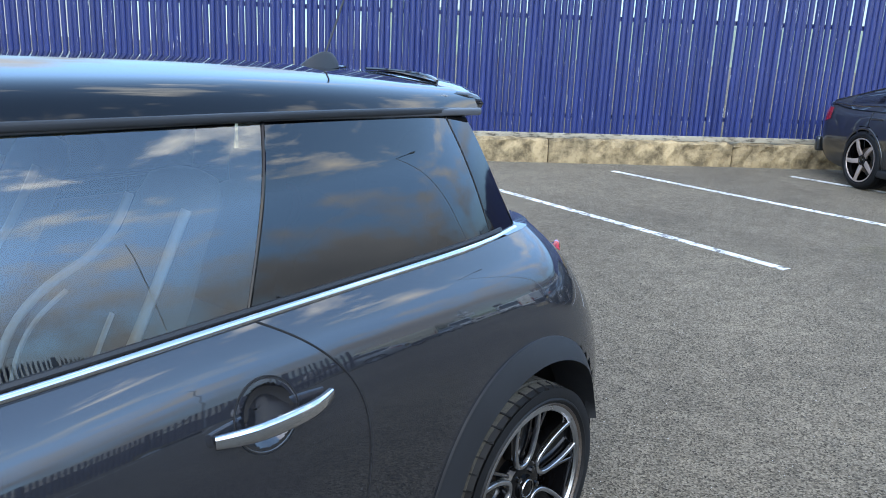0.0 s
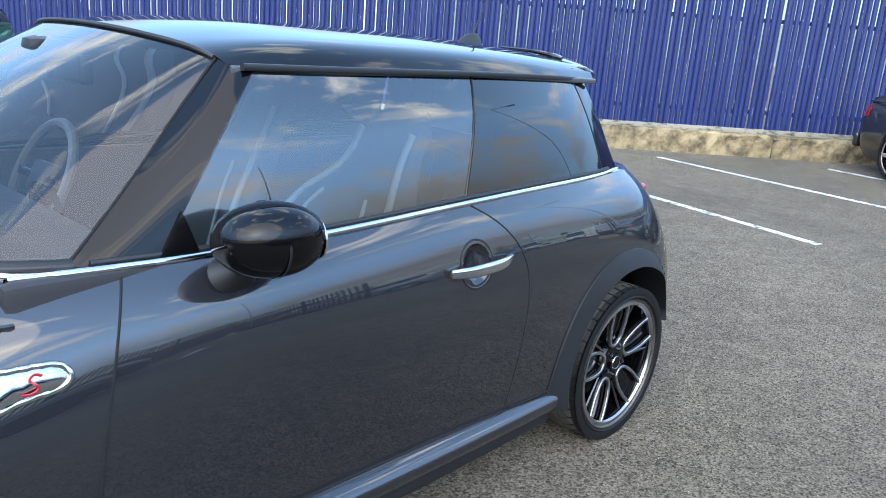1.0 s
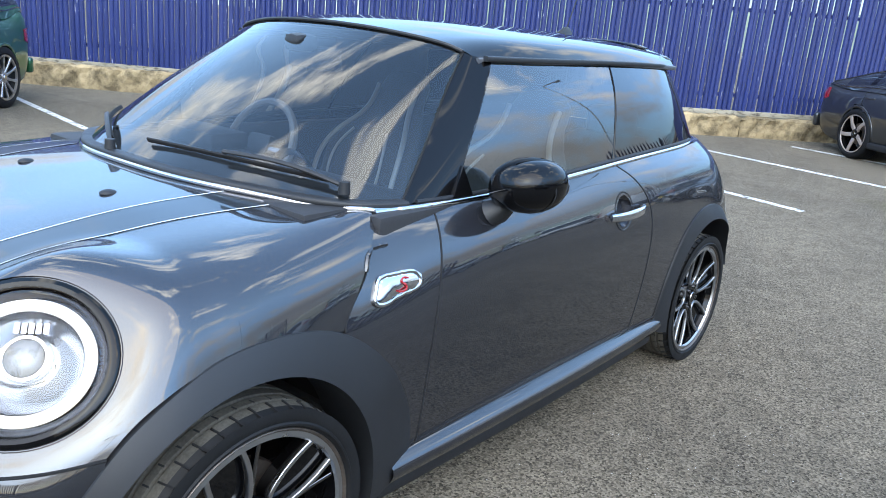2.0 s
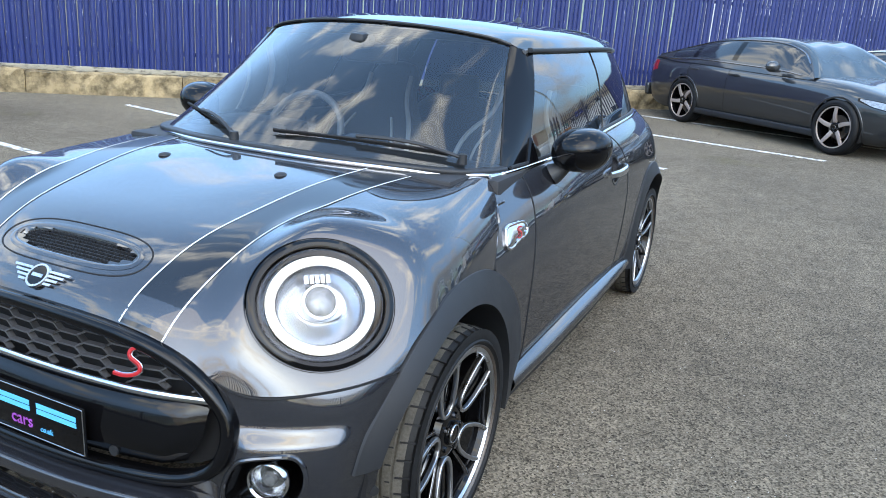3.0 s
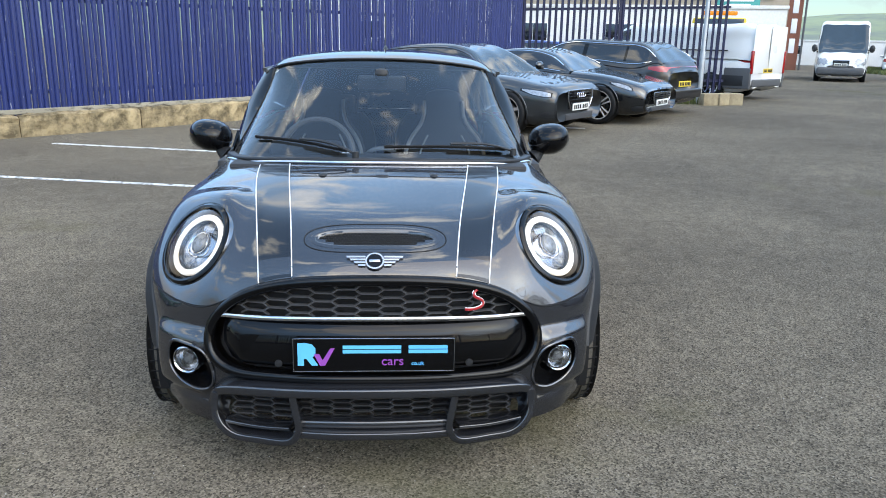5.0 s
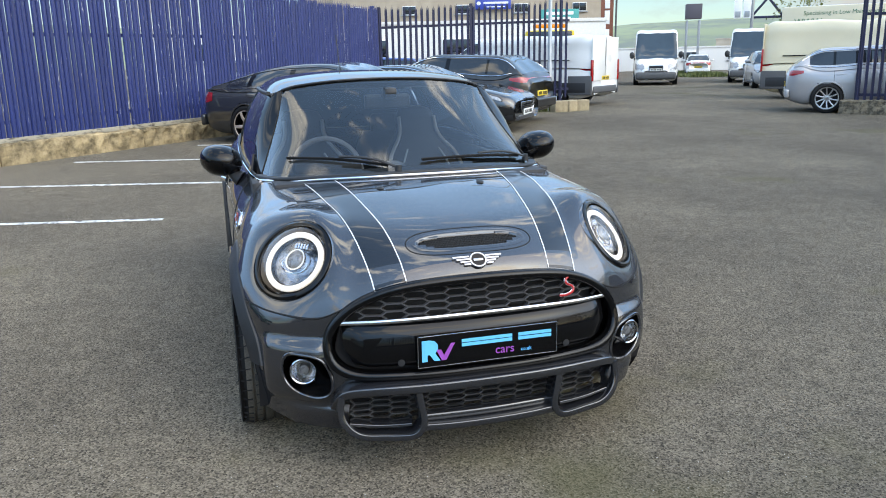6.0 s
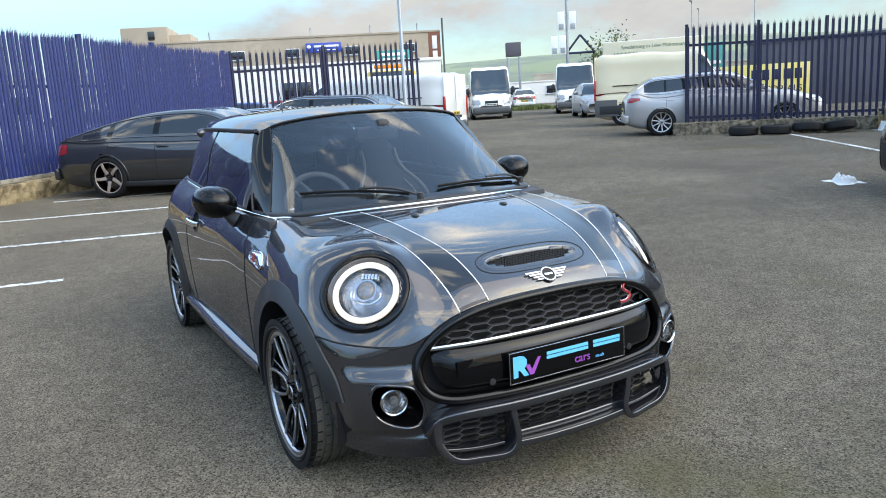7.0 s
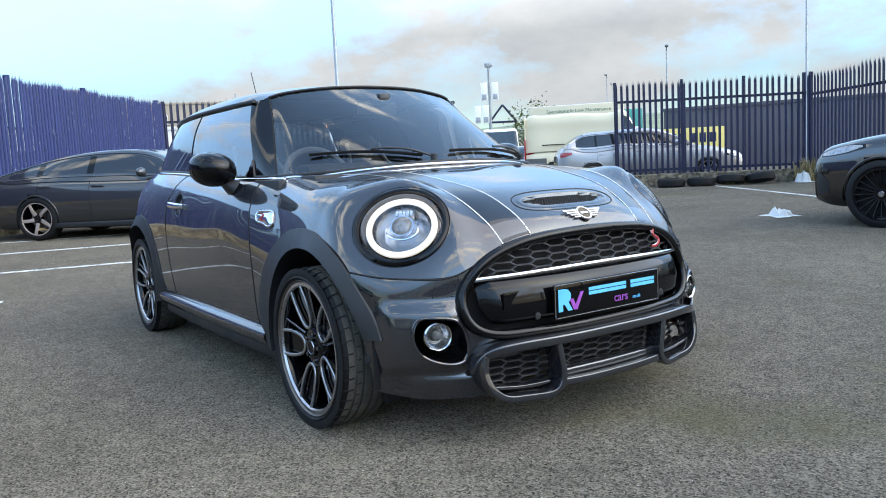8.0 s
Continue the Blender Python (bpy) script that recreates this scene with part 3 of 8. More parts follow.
# flank: rows from the waist down to the sill; columns: bonnet seam, door front, mid door, door rear, arch, rear corner, tail
s0 = [(0.694, -0.757, 0.936), (0.722, -0.561, 0.938), (0.757, 0.0, 0.952), (0.762, 0.41, 0.978), (0.748, 0.90, 0.995), (0.715, 1.22, 1.003), (0.655, 1.42, 1.004), (0.54, 1.53, 1.0), (0.33, 1.60, 0.99), (0, 1.63, 0.99)]
s1 = [(0.735, -0.805, 0.888), (0.770, -0.585, 0.890), (0.798, 0.0, 0.905), (0.804, 0.50, 0.925), (0.798, 0.92, 0.935), (0.778, 1.24, 0.937), (0.727, 1.46, 0.930), (0.60, 1.62, 0.915), (0.35, 1.71, 0.90), (0, 1.74, 0.90)]
s2 = [(0.785, -0.875, 0.805), (0.814, -0.615, 0.805), (0.833, 0.0, 0.812), (0.838, 0.595, 0.820), (0.836, 0.95, 0.825), (0.824, 1.25, 0.825), (0.778, 1.51, 0.815), (0.645, 1.70, 0.80), (0.36, 1.80, 0.79), (0, 1.83, 0.79)]
s3 = [(0.820, -0.960, 0.710), (0.834, -0.64, 0.70), (0.846, 0.0, 0.70), (0.850, 0.625, 0.70), (0.850, 0.96, 0.70), (0.844, 1.25, 0.70), (0.805, 1.54, 0.70), (0.672, 1.75, 0.70), (0.36, 1.85, 0.69), (0, 1.875, 0.69)]
s4 = [(0.838, -0.89, 0.60), (0.840, -0.66, 0.58), (0.847, 0.0, 0.57), (0.850, 0.62, 0.57), (0.853, 0.96, 0.57), (0.851, 1.25, 0.57), (0.816, 1.57, 0.57), (0.685, 1.78, 0.57), (0.36, 1.885, 0.57), (0, 1.905, 0.57)]
s5 = [(0.843, -0.82, 0.48), (0.840, -0.675, 0.45), (0.842, 0.0, 0.44), (0.845, 0.60, 0.44), (0.850, 0.96, 0.44), (0.850, 1.25, 0.44), (0.815, 1.58, 0.44), (0.685, 1.79, 0.44), (0.36, 1.89, 0.44), (0, 1.91, 0.44)]
s6 = [(0.840, -0.77, 0.37), (0.835, -0.685, 0.34), (0.831, 0.0, 0.325), (0.834, 0.58, 0.325), (0.842, 0.96, 0.33), (0.845, 1.25, 0.33), (0.805, 1.58, 0.33), (0.67, 1.78, 0.33), (0.35, 1.875, 0.33), (0, 1.895, 0.33)]
s7 = [(0.815, -0.75, 0.22), (0.805, -0.69, 0.20), (0.800, 0.0, 0.20), (0.803, 0.58, 0.20), (0.815, 0.96, 0.21), (0.825, 1.25, 0.21), (0.785, 1.57, 0.21), (0.65, 1.76, 0.21), (0.35, 1.85, 0.21), (0, 1.87, 0.21)]
FLANK = Net([s0, s1, s2, s3, s4, s5, s6, s7], 8, 10)
# roof: rows from the middle line to the gutter, each from the windscreen to the spoiler's root
r0 = [(0, -0.335, 1.388), (0, -0.12, 1.414), (0, 0.25, 1.427), (0, 0.65, 1.426), (0, 1.05, 1.412), (0, 1.38, 1.390)]
r1 = [(0.26, -0.320, 1.380), (0.26, -0.11, 1.407), (0.26, 0.25, 1.420), (0.26, 0.65, 1.419), (0.255, 1.05, 1.405), (0.25, 1.38, 1.384)]
r2 = [(0.43, -0.280, 1.363), (0.435, -0.09, 1.388), (0.44, 0.25, 1.401), (0.435, 0.65, 1.400), (0.42, 1.05, 1.388), (0.40, 1.37, 1.370)]
r3 = [(0.535, -0.245, 1.340), (0.550, -0.07, 1.357), (0.558, 0.25, 1.366), (0.550, 0.65, 1.366), (0.528, 1.05, 1.356), (0.49, 1.35, 1.345)]
r4 = [(0.578, -0.235, 1.318), (0.597, -0.06, 1.322), (0.606, 0.25, 1.327), (0.598, 0.65, 1.328), (0.573, 1.05, 1.322), (0.525, 1.33, 1.314)]
ROOF = Net(both([r0, r1, r2, r3, r4]), 8, 10)
# windscreen: rows from the chrome strip up to the roof
w0 = [(0, -1.035, 0.978), (0.28, -1.000, 0.972), (0.49, -0.895, 0.958), (0.640, -0.778, 0.949), (0.690, -0.652, 0.947)]
w1 = [(0, -0.79, 1.135), (0.27, -0.762, 1.130), (0.46, -0.680, 1.117), (0.578, -0.565, 1.104), (0.620, -0.483, 1.096)]
w2 = [(0, -0.545, 1.276), (0.265, -0.525, 1.270), (0.43, -0.465, 1.254), (0.530, -0.402, 1.237), (0.566, -0.352, 1.226)]
w3 = [(0, -0.335, 1.386), (0.26, -0.320, 1.378), (0.41, -0.283, 1.363), (0.495, -0.259, 1.348), (0.534, -0.246, 1.335)]
SCREEN = Net([[(-x, y, z) for x, y, z in r[:0:-1]] + r for r in (w0, w1, w2, w3)], 10, 8).flip()
# glasshouse side: rows from the waist to the gutter; columns: screen edge, A-pillar rear, mid door, B-pillar, quarter, D-pillar front, D-pillar rear
g0 = [(0.702, -0.750, 0.946), (0.722, -0.485, 0.945), (0.748, -0.02, 0.962), (0.752, 0.405, 0.985), (0.738, 0.86, 1.0), (0.702, 1.19, 1.006), (0.660, 1.34, 1.006)]
g1 = [(0.677, -0.590, 1.076), (0.692, -0.39, 1.075), (0.715, 0.0, 1.088), (0.716, 0.455, 1.105), (0.699, 0.87, 1.115), (0.660, 1.175, 1.118), (0.615, 1.315, 1.118)]
g2 = [(0.641, -0.420, 1.206), (0.651, -0.285, 1.208), (0.668, 0.03, 1.218), (0.668, 0.505, 1.225), (0.650, 0.88, 1.226), (0.610, 1.16, 1.224), (0.568, 1.29, 1.222)]
g3 = [(0.592, -0.260, 1.319), (0.597, -0.188, 1.319), (0.608, 0.06, 1.320), (0.605, 0.548, 1.322), (0.588, 0.88, 1.320), (0.553, 1.15, 1.314), (0.520, 1.27, 1.309)]
HOUSE = Net([g0, g1, g2, g3], 8, 8).flip()
# A-pillar: rows from the waist up, each from the screen's edge round to the door glass
a0 = [(0.693, -0.650, 0.946), (0.712, -0.575, 0.945), (0.724, -0.480, 0.944)]
a1 = [(0.623, -0.481, 1.097), (0.665, -0.442, 1.086), (0.693, -0.386, 1.075)]
a2 = [(0.569, -0.350, 1.227), (0.616, -0.325, 1.217), (0.652, -0.282, 1.208)]
a3 = [(0.536, -0.244, 1.335), (0.572, -0.228, 1.326), (0.598, -0.185, 1.319)]
PILLAR = Net([a0, a1, a2, a3], 8, 8).flip()
# rear screen
q0 = [(0, 1.60, 0.995), (0.30, 1.575, 0.995), (0.52, 1.50, 1.0), (0.652, 1.36, 1.004)]
q1 = [(0, 1.53, 1.15), (0.28, 1.51, 1.15), (0.47, 1.44, 1.15), (0.592, 1.315, 1.15)]
q2 = [(0, 1.43, 1.33), (0.25, 1.42, 1.325), (0.41, 1.37, 1.315), (0.515, 1.275, 1.305)]
REAR = Net([[(-x, y, z) for x, y, z in r[:0:-1]] + r for r in (q0, q1, q2)], 6, 6)

hero = thing("hatchback_car", Matrix.Identity(4), "dark grey three-door hatchback with black arches and bonnet stripes", "car")

# headlamps: an ellipse that leans outwards; the bonnet swells up to meet its rim
LAMP_A, LAMP_B = 0.1635, 0.1500
LAMP = {}
for side in (1, -1):
    n = Vector((side * 1.02, -0.98, 1.0)).normalized()
    p = Vector((side * 0.642, -1.600, 0.7605))
    across = Vector((0, 0, 1)).cross(n).normalized()
    upw = n.cross(across).normalized()
    LAMP[side] = Matrix(((across.x, upw.x, n.x, p[0]), (across.y, upw.y, n.y, p[1]), (across.z, upw.z, n.z, p[2]), (0, 0, 0, 1)))
    for net in (BONNET, BUMPER):
        off = net.p - np.array(p)
        qx, qy, qz = (off @ np.array(v) for v in (across, upw, n))
        rho = np.sqrt((qx / LAMP_A) ** 2 + (qy / LAMP_B) ** 2)
        pull = (1 - step(rho, 1.06, 2.1)) * (abs(qz) < 0.16) * step(abs(net.p[..., 0]), 0.41, 0.53)
        net.p -= (qz * pull)[..., None] * np.array(n)
for net, turned in ((BONNET, 1), (BUMPER, -1)):
    nn_ = np.cross(np.gradient(net.p, axis=0), np.gradient(net.p, axis=1))
    net.n = turned * nn_ / np.maximum(1e-9, np.linalg.norm(nn_, axis=2))[..., None]


def in_lamp(p, k=1.0):
    for m in LAMP.values():
        q = m.inverted() @ Vector(p)
        if (q.x / (LAMP_A * k)) ** 2 + (q.y / (LAMP_B * k)) ** 2 < 1 and abs(q.z) < 0.16:
            return True
    return False


# scoop opening on the bonnet
def in_scoop(p, ax=0.212, ay=0.052):
    return (abs(p[0]) / ax) ** 3 + (abs(p[1] + 1.735) / ay) ** 2 < 1


bonnet = net_ob("bonnet", BONNET, M["paint"], hero, keep=lambda p: not in_lamp(p, 0.96) and not in_scoop(p, 0.19, 0.035))
FOG = [(0.549, 0.362), (0.564, 0.415), (0.588, 0.448), (0.650, 0.463), (0.698, 0.458), (0.714, 0.43), (0.716, 0.39), (0.698, 0.345), (0.662, 0.318), (0.60, 0.305), (0.562, 0.314)]
MOUTH = [(0.0, 0.322), (0.22, 0.322), (0.275, 0.318), (0.47, 0.305), (0.505, 0.28), (0.49, 0.215), (0.44, 0.19), (0.0, 0.21), (-0.44, 0.19), (-0.49, 0.215), (-0.505, 0.28), (-0.47, 0.305), (-0.275, 0.318), (-0.22, 0.322)]
GRILLE = [(0.0, 0.706), (0.20, 0.700), (0.36, 0.675), (0.47, 0.625), (0.54, 0.555), (0.562, 0.485), (0.545, 0.430), (0.49, 0.395), (0.38, 0.384), (0.20, 0.382), (0.0, 0.382)]
GRILLE_RING = loop_curve(GRILLE + [(-x, z) for x, z in GRILLE[-2:0:-1]], 120)
fog_smooth = loop_curve(FOG, 48)


def bumper_keep(p):
    return not inside(abs(p[0]), p[2], fog_smooth) and not inside(p[0], p[2], MOUTH) and not inside(p[0] * 1.02, p[2], GRILLE_RING)


bumper = net_ob("front_bumper", BUMPER, M["paint"], hero, keep=bumper_keep)
for side in (1, -1):
    flip = side < 0
    def off_arch(p):
        return (p[1] - AXLE) ** 2 + (p[2] - 0.33) ** 2 > 0.405**2 or p[0] < 0.5
    span = 10
    net_ob("front_wing", FLANK, M["paint"], hero, mirror=flip, c0=0, c1=span)
    door = net_ob("door", FLANK, M["paint"], hero, mirror=flip, c0=span, c1=3 * span)
    net_ob("rear_quarter", FLANK, M["paint"], hero, mirror=flip, keep=off_arch, c0=3 * span, c1=7 * span)
    net_ob("tail_panel", FLANK, M["paint"], hero, mirror=flip, c0=7 * span)
    if side > 0:
        door_left = door
    else:
        door_right = door
net_ob("roof", ROOF, M["gloss_black"], hero, "gloss black roof")
net_ob("windscreen", SCREEN, M["glass"], hero, "tinted windscreen reflecting clouds").visible_shadow = False
net_ob("rear_window", REAR, M["glass_dark"], hero)
# ledge between the rear window's foot and the shoulder
for s in (1, -1):
    rim = [p for p in FLANK.p[0] if p[1] > 1.22]
    led = [(s * p[0], p[1], p[2] + 0.001) for p in rim] + [(s * p[0] * 0.86, p[1] - 0.09, p[2] + 0.016) for p in rim]
    mesh_ob("rear_ledge", led, [(i, i + 1, len(rim) + i + 1, len(rim) + i) for i in range(len(rim) - 1)], M["paint"], hero)
k8 = 8
for flip in (False, True):
    net_ob("a_pillar", PILLAR, M["gloss_black"], hero, mirror=flip)
    net_ob("door_window", HOUSE, M["glass_side"], hero, "pale tinted door glass", mirror=flip, c0=k8, c1=3 * k8).visible_shadow = False
    net_ob("quarter_window", HOUSE, M["glass_dark"], hero, "dark privacy glass", mirror=flip, c0=3 * k8, c1=5 * k8)
    net_ob("d_pillar", HOUSE, M["gloss_black"], hero, "gloss black pillar", mirror=flip, c0=5 * k8)


def seam(name, pts, r=0.0028, material=None, parent=None, mirror=False, k=6):
    pts = np.asarray(pts, float) * (np.array([-1, 1, 1]) if mirror else 1)
    return part(name, sweep(pts, ring(r, k)), material or M["seam"], parent or hero)


def sheet_line(net, pts, axes, n=40, lift=0.0):
    """A line drawn on a sheet through places given by two of their coordinates."""
    out = []
    for a, b in curve(pts, n):
        p, nn = net.near(a, b, axes)
        out.append(p + lift * nn)
    out = np.array(out)
    for _ in range(3):
        out[1:-1] = 0.25 * out[:-2] + 0.5 * out[1:-1] + 0.25 * out[2:]
    return out


for flip in (False, True):
    seam("panel_gap", FLANK.p[:, 0], mirror=flip)
    seam("panel_gap", FLANK.p[:, 10], mirror=flip)
    seam("panel_gap", FLANK.p[:-4, 30], 0.0024, mirror=flip)
    seam("panel_gap", sheet_line(FLANK, [(-0.70, 0.318), (-0.3, 0.318), (0.2, 0.318), (0.6, 0.318), (0.86, 0.325)], (1, 2)), 0.0026, mirror=flip)
    seam("quarter_gap", HOUSE.p[:, 3 * k8], 0.004, M["gloss_black"], mirror=flip)
    seam("quarter_gap", HOUSE.p[:, 5 * k8], 0.0022, mirror=flip)
seam("bonnet_gap", BUMPER.p[0], 0.0032)

# chrome waist strip and the strip at the foot of the windscreen
for flip in (False, True):
    base = HOUSE.p[0, k8 - 6:]
    strip = base + np.array([0.006, 0, -0.004])
    seam("waist_strip", strip, 0.0095, M["chrome"], mirror=flip, k=10)
    front = np.concatenate([FLANK.p[0, :12]]) + np.array([0.002, 0, 0.004])
    seam("waist_strip", front, 0.0080, M["chrome"], mirror=flip, k=10)
    seal = HOUSE.p[0, k8 - 4:-5] + np.array([-0.001, 0, 0.010])
    seam("window_seal", seal, 0.006, M["trim"], mirror=flip)
    gut = HOUSE.p[-1, 5:] + np.array([0.004, 0, 0.004])
    part("gutter", sweep(gut * (np.array([-1, 1, 1]) if flip else 1), slab(0.020, 0.017, 0.3)), M["trim"], hero, "black roof gutter moulding")
    drip = ROOF.p[-1] + np.array([0.003, 0, -0.004])
    part("roof_rail_trim", sweep(drip * (np.array([-1, 1, 1]) if flip else 1), slab(0.014, 0.020, 0.4)), M["satin_trim"], hero)
cowl = [(x, y - 0.004, z + 0.006) for x, y, z in BONNET.p[:, 0] if abs(x) < 0.62]
cowl.sort()
turn = [(0.640, -0.800, 0.946), (0.660, -0.783, 0.946), (0.676, -0.766, 0.945), (0.688, -0.748, 0.943), (0.697, -0.725, 0.942), (0.704, -0.695, 0.941)]
cowl = np.array([(-x, y, z) for x, y, z in turn[::-1]] + cowl + turn)
part("bonnet_strip", sweep(cowl, slab(0.018, 0.014, 0.45)), M["chrome"], hero, "chrome strip along the windscreen foot")
cw = np.array([(x, y + 0.012, z + 0.004) for x, y, z in SCREEN.p[0]])
part("cowl", sweep(cw, slab(0.055, 0.018, 0.4)), M["trim"], hero, "black cowl panel")
top = SCREEN.p[-1] + np.array([0, -0.004, 0.003])
seam("screen_seal", top, 0.006, M["trim"])
for s in (0, -1):
    seam("screen_seal", SCREEN.p[:, s] + np.array([0, 0, 0.001]), 0.0035, M["seam"])

# ---- bonnet: stripes, scoop, badge, washer jets ----
def stripe(name, path, width, material, lift):
    pts, faces = [], []
    path = curve(path, 60)
    for x, y in path:
        for d in (-width / 2, width / 2):
            p, n = BONNET.near(x + d, y, (0, 1))
            n = n if n[2] > 0 else -n
            pts.append(p + n * lift)
    pts = np.array(pts).reshape(60, 2, 3)
    for _ in range(4):
        pts[1:-1] = 0.25 * pts[:-2] + 0.5 * pts[1:-1] + 0.25 * pts[2:]
    verts = pts.reshape(-1, 3)
    faces = [(2 * i, 2 * i + 1, 2 * i + 3, 2 * i + 2) for i in range(59)]
    return mesh_ob(name, verts, faces, material, hero)


for s in (1, -1):
    inner = [(s * 0.383, -0.985), (s * 0.352, -1.25), (s * 0.318, -1.50), (s * 0.288, -1.72), (s * 0.272, -1.852)]
    outer = [(s * 0.520, -0.90), (s * 0.487, -1.20), (s * 0.445, -1.48), (s * 0.405, -1.71), (s * 0.384, -1.838)]
    mid = [((a + c) / 2, (b + d) / 2) for (a, b), (c, d) in zip(inner, outer)]
    verts, faces = [], []
    ci, co = curve(inner, 50), curve(outer, 50)
    for i in range(50):
        for j in range(7):
            q = ci[i] + (co[i] - ci[i]) * j / 6
            p, n = BONNET.near(q[0], q[1], (0, 1))
            verts.append(p + (n if n[2] > 0 else -n) * 0.0012)
    v = np.array(verts).reshape(50, 7, 3)
    for _ in range(3):
        v[1:-1] = 0.25 * v[:-2] + 0.5 * v[1:-1] + 0.25 * v[2:]
    faces = [(i * 7 + j, i * 7 + j + 1, (i + 1) * 7 + j + 1, (i + 1) * 7 + j) for i in range(49) for j in range(6)]
    mesh_ob("stripe_band", v.reshape(-1, 3), faces, M["stripe"], hero, "black bonnet stripe")
    stripe("pinstripe", inner, 0.0036, M["white"], 0.0024)
    stripe("pinstripe", outer, 0.0036, M["white"], 0.0024)


def ellipse_on_bonnet(ax, ay, power, n, lift, cy=-1.735):
    out = []
    for i in range(n):
        a = 2 * math.pi * i / n
        c, s = math.cos(a), math.sin(a)
        x = ax * math.copysign(abs(c) ** (2 / power), c)
        y = cy + ay * math.copysign(abs(s) ** 0.9, s)
        p, nn = BONNET.near(x, y, (0, 1))
        out.append(p + (nn if nn[2] > 0 else -nn) * lift)
    out = np.array(out)
    for _ in range(2):
        out = 0.25 * np.roll(out, 1, 0) + 0.5 * out + 0.25 * np.roll(out, -1, 0)
    return out


seam_loop = ellipse_on_bonnet(0.243, 0.068, 3.2, 80, 0.0)
part("scoop_gap", sweep(seam_loop, ring(0.0022, 6), True), M["seam"], hero)
rim_out = ellipse_on_bonnet(0.222, 0.054, 3.0, 80, 0.0008)
rim_top = ellipse_on_bonnet(0.211, 0.043, 3.0, 80, 0.0026)
rim_in = ellipse_on_bonnet(0.204, 0.036, 3.0, 80, 0.0012)
rim_deep = ellipse_on_bonnet(0.195, 0.028, 3.0, 80, -0.03)
loops = [rim_out, rim_top, rim_in, rim_deep]
verts = np.concatenate(loops)
faces = [(r * 80 + i, r * 80 + (i + 1) % 80, (r + 1) * 80 + (i + 1) % 80, (r + 1) * 80 + i) for r in range(3) for i in range(80)]
mesh_ob("scoop_surround", verts, faces, M["paint"], hero, "bonnet air scoop surround")
floor_pts = ellipse_on_bonnet(0.200, 0.033, 3.0, 60, -0.026)
mesh_ob("scoop_floor", floor_pts, [tuple(range(60))], M["seam"], hero)
bm = bmesh.new()
for iy in range(-3, 4):
    for ix in range(-16, 17):
        x, y = ix * 0.0125 + (iy % 2) * 0.006, -1.735 + iy * 0.009
        if (abs(x) / 0.196) ** 3 + (abs(y + 1.735) / 0.030) ** 2 < 1:
            p, nn = BONNET.near(x, y, (0, 1))
            nn = nn if nn[2] > 0 else -nn
            box(bm, 0.0105, 0.0025, 0.006, Vector(p - 0.010 * nn))
            box(bm, 0.0022, 0.009, 0.006, Vector(p - 0.010 * nn) + Vector((0.006, 0, 0)))
part("scoop_mesh", bm, M["trim"], hero, "black honeycomb insert")

bp, bn = BONNET.near(0, -1.838, (0, 1))
bn = Vector(bn) if bn[2] > 0 else -Vector(bn)
ba = Vector((1, 0, 0))
bu = bn.cross(ba).normalized()
badge_ring = lathe([(0.0, 0.026), (0.005, 0.0245), (0.005, 0.0205), (0.0, 0.019)], 40, "z")
badge = part("bonnet_badge", badge_ring, M["satin"], hero, "winged round metal badge")
badge.matrix_basis = Matrix(((ba.x, bu.x, bn.x, bp[0]), (ba.y, bu.y, bn.y, bp[1]), (ba.z, bu.z, bn.z, bp[2]), (0, 0, 0, 1))) @ Matrix.Translation((0, 0, 0.004)) @ Matrix.Scale(1.28, 4)
part("badge_disc", lathe([(0.0035, 0.0), (0.0035, 0.020)], 32, "z"), M["gloss_black"], badge)
part("badge_bar", boxed(0.028, 0.0075, 0.002, (0, 0, 0.0045), 0.001), M["satin"], badge)
for s in (1, -1):
    for i in range(4):
        ln, yy = 0.050 - 0.010 * i, 0.013 - 0.0085 * i
        pts = [(s * 0.024, yy + 0.0022), (s * (0.024 + ln), yy + 0.0028), (s * (0.022 + ln), yy - 0.0022), (s * 0.024, yy - 0.0028)]
        part("badge_wing", outline(pts, 0.004, lambda a, b, d: Vector((a, b, d - 0.3 * a * a))), M["satin"], badge)
for s in (1, -1):
    p, nn = BONNET.near(s * 0.224, -1.207, (0, 1))
    bm = bmesh.new()
    bmesh.ops.create_uvsphere(bm, u_segments=14, v_segments=8, radius=1)
    bmesh.ops.scale(bm, vec=(0.017, 0.022, 0.009), verts=bm.verts)
    part("washer_jet", bm, M["trim"], hero).matrix_basis = Matrix.Translation(p)

# ---- headlamps ----
def ellipse_lathe(profile, n=56):
    """Rings of an ellipse: (share of the lamp's size, height)."""
    bm = bmesh.new()
    rows = [[bm.verts.new((LAMP_A * k * math.cos(2 * math.pi * i / n), LAMP_B * k * math.sin(2 * math.pi * i / n), h)) for i in range(n)] for k, h in profile]
    for a, b in zip(rows[:-1], rows[1:]):
        for i in range(n):
            bm.faces.new((a[i], a[(i + 1) % n], b[(i + 1) % n], b[i]))
    return bm


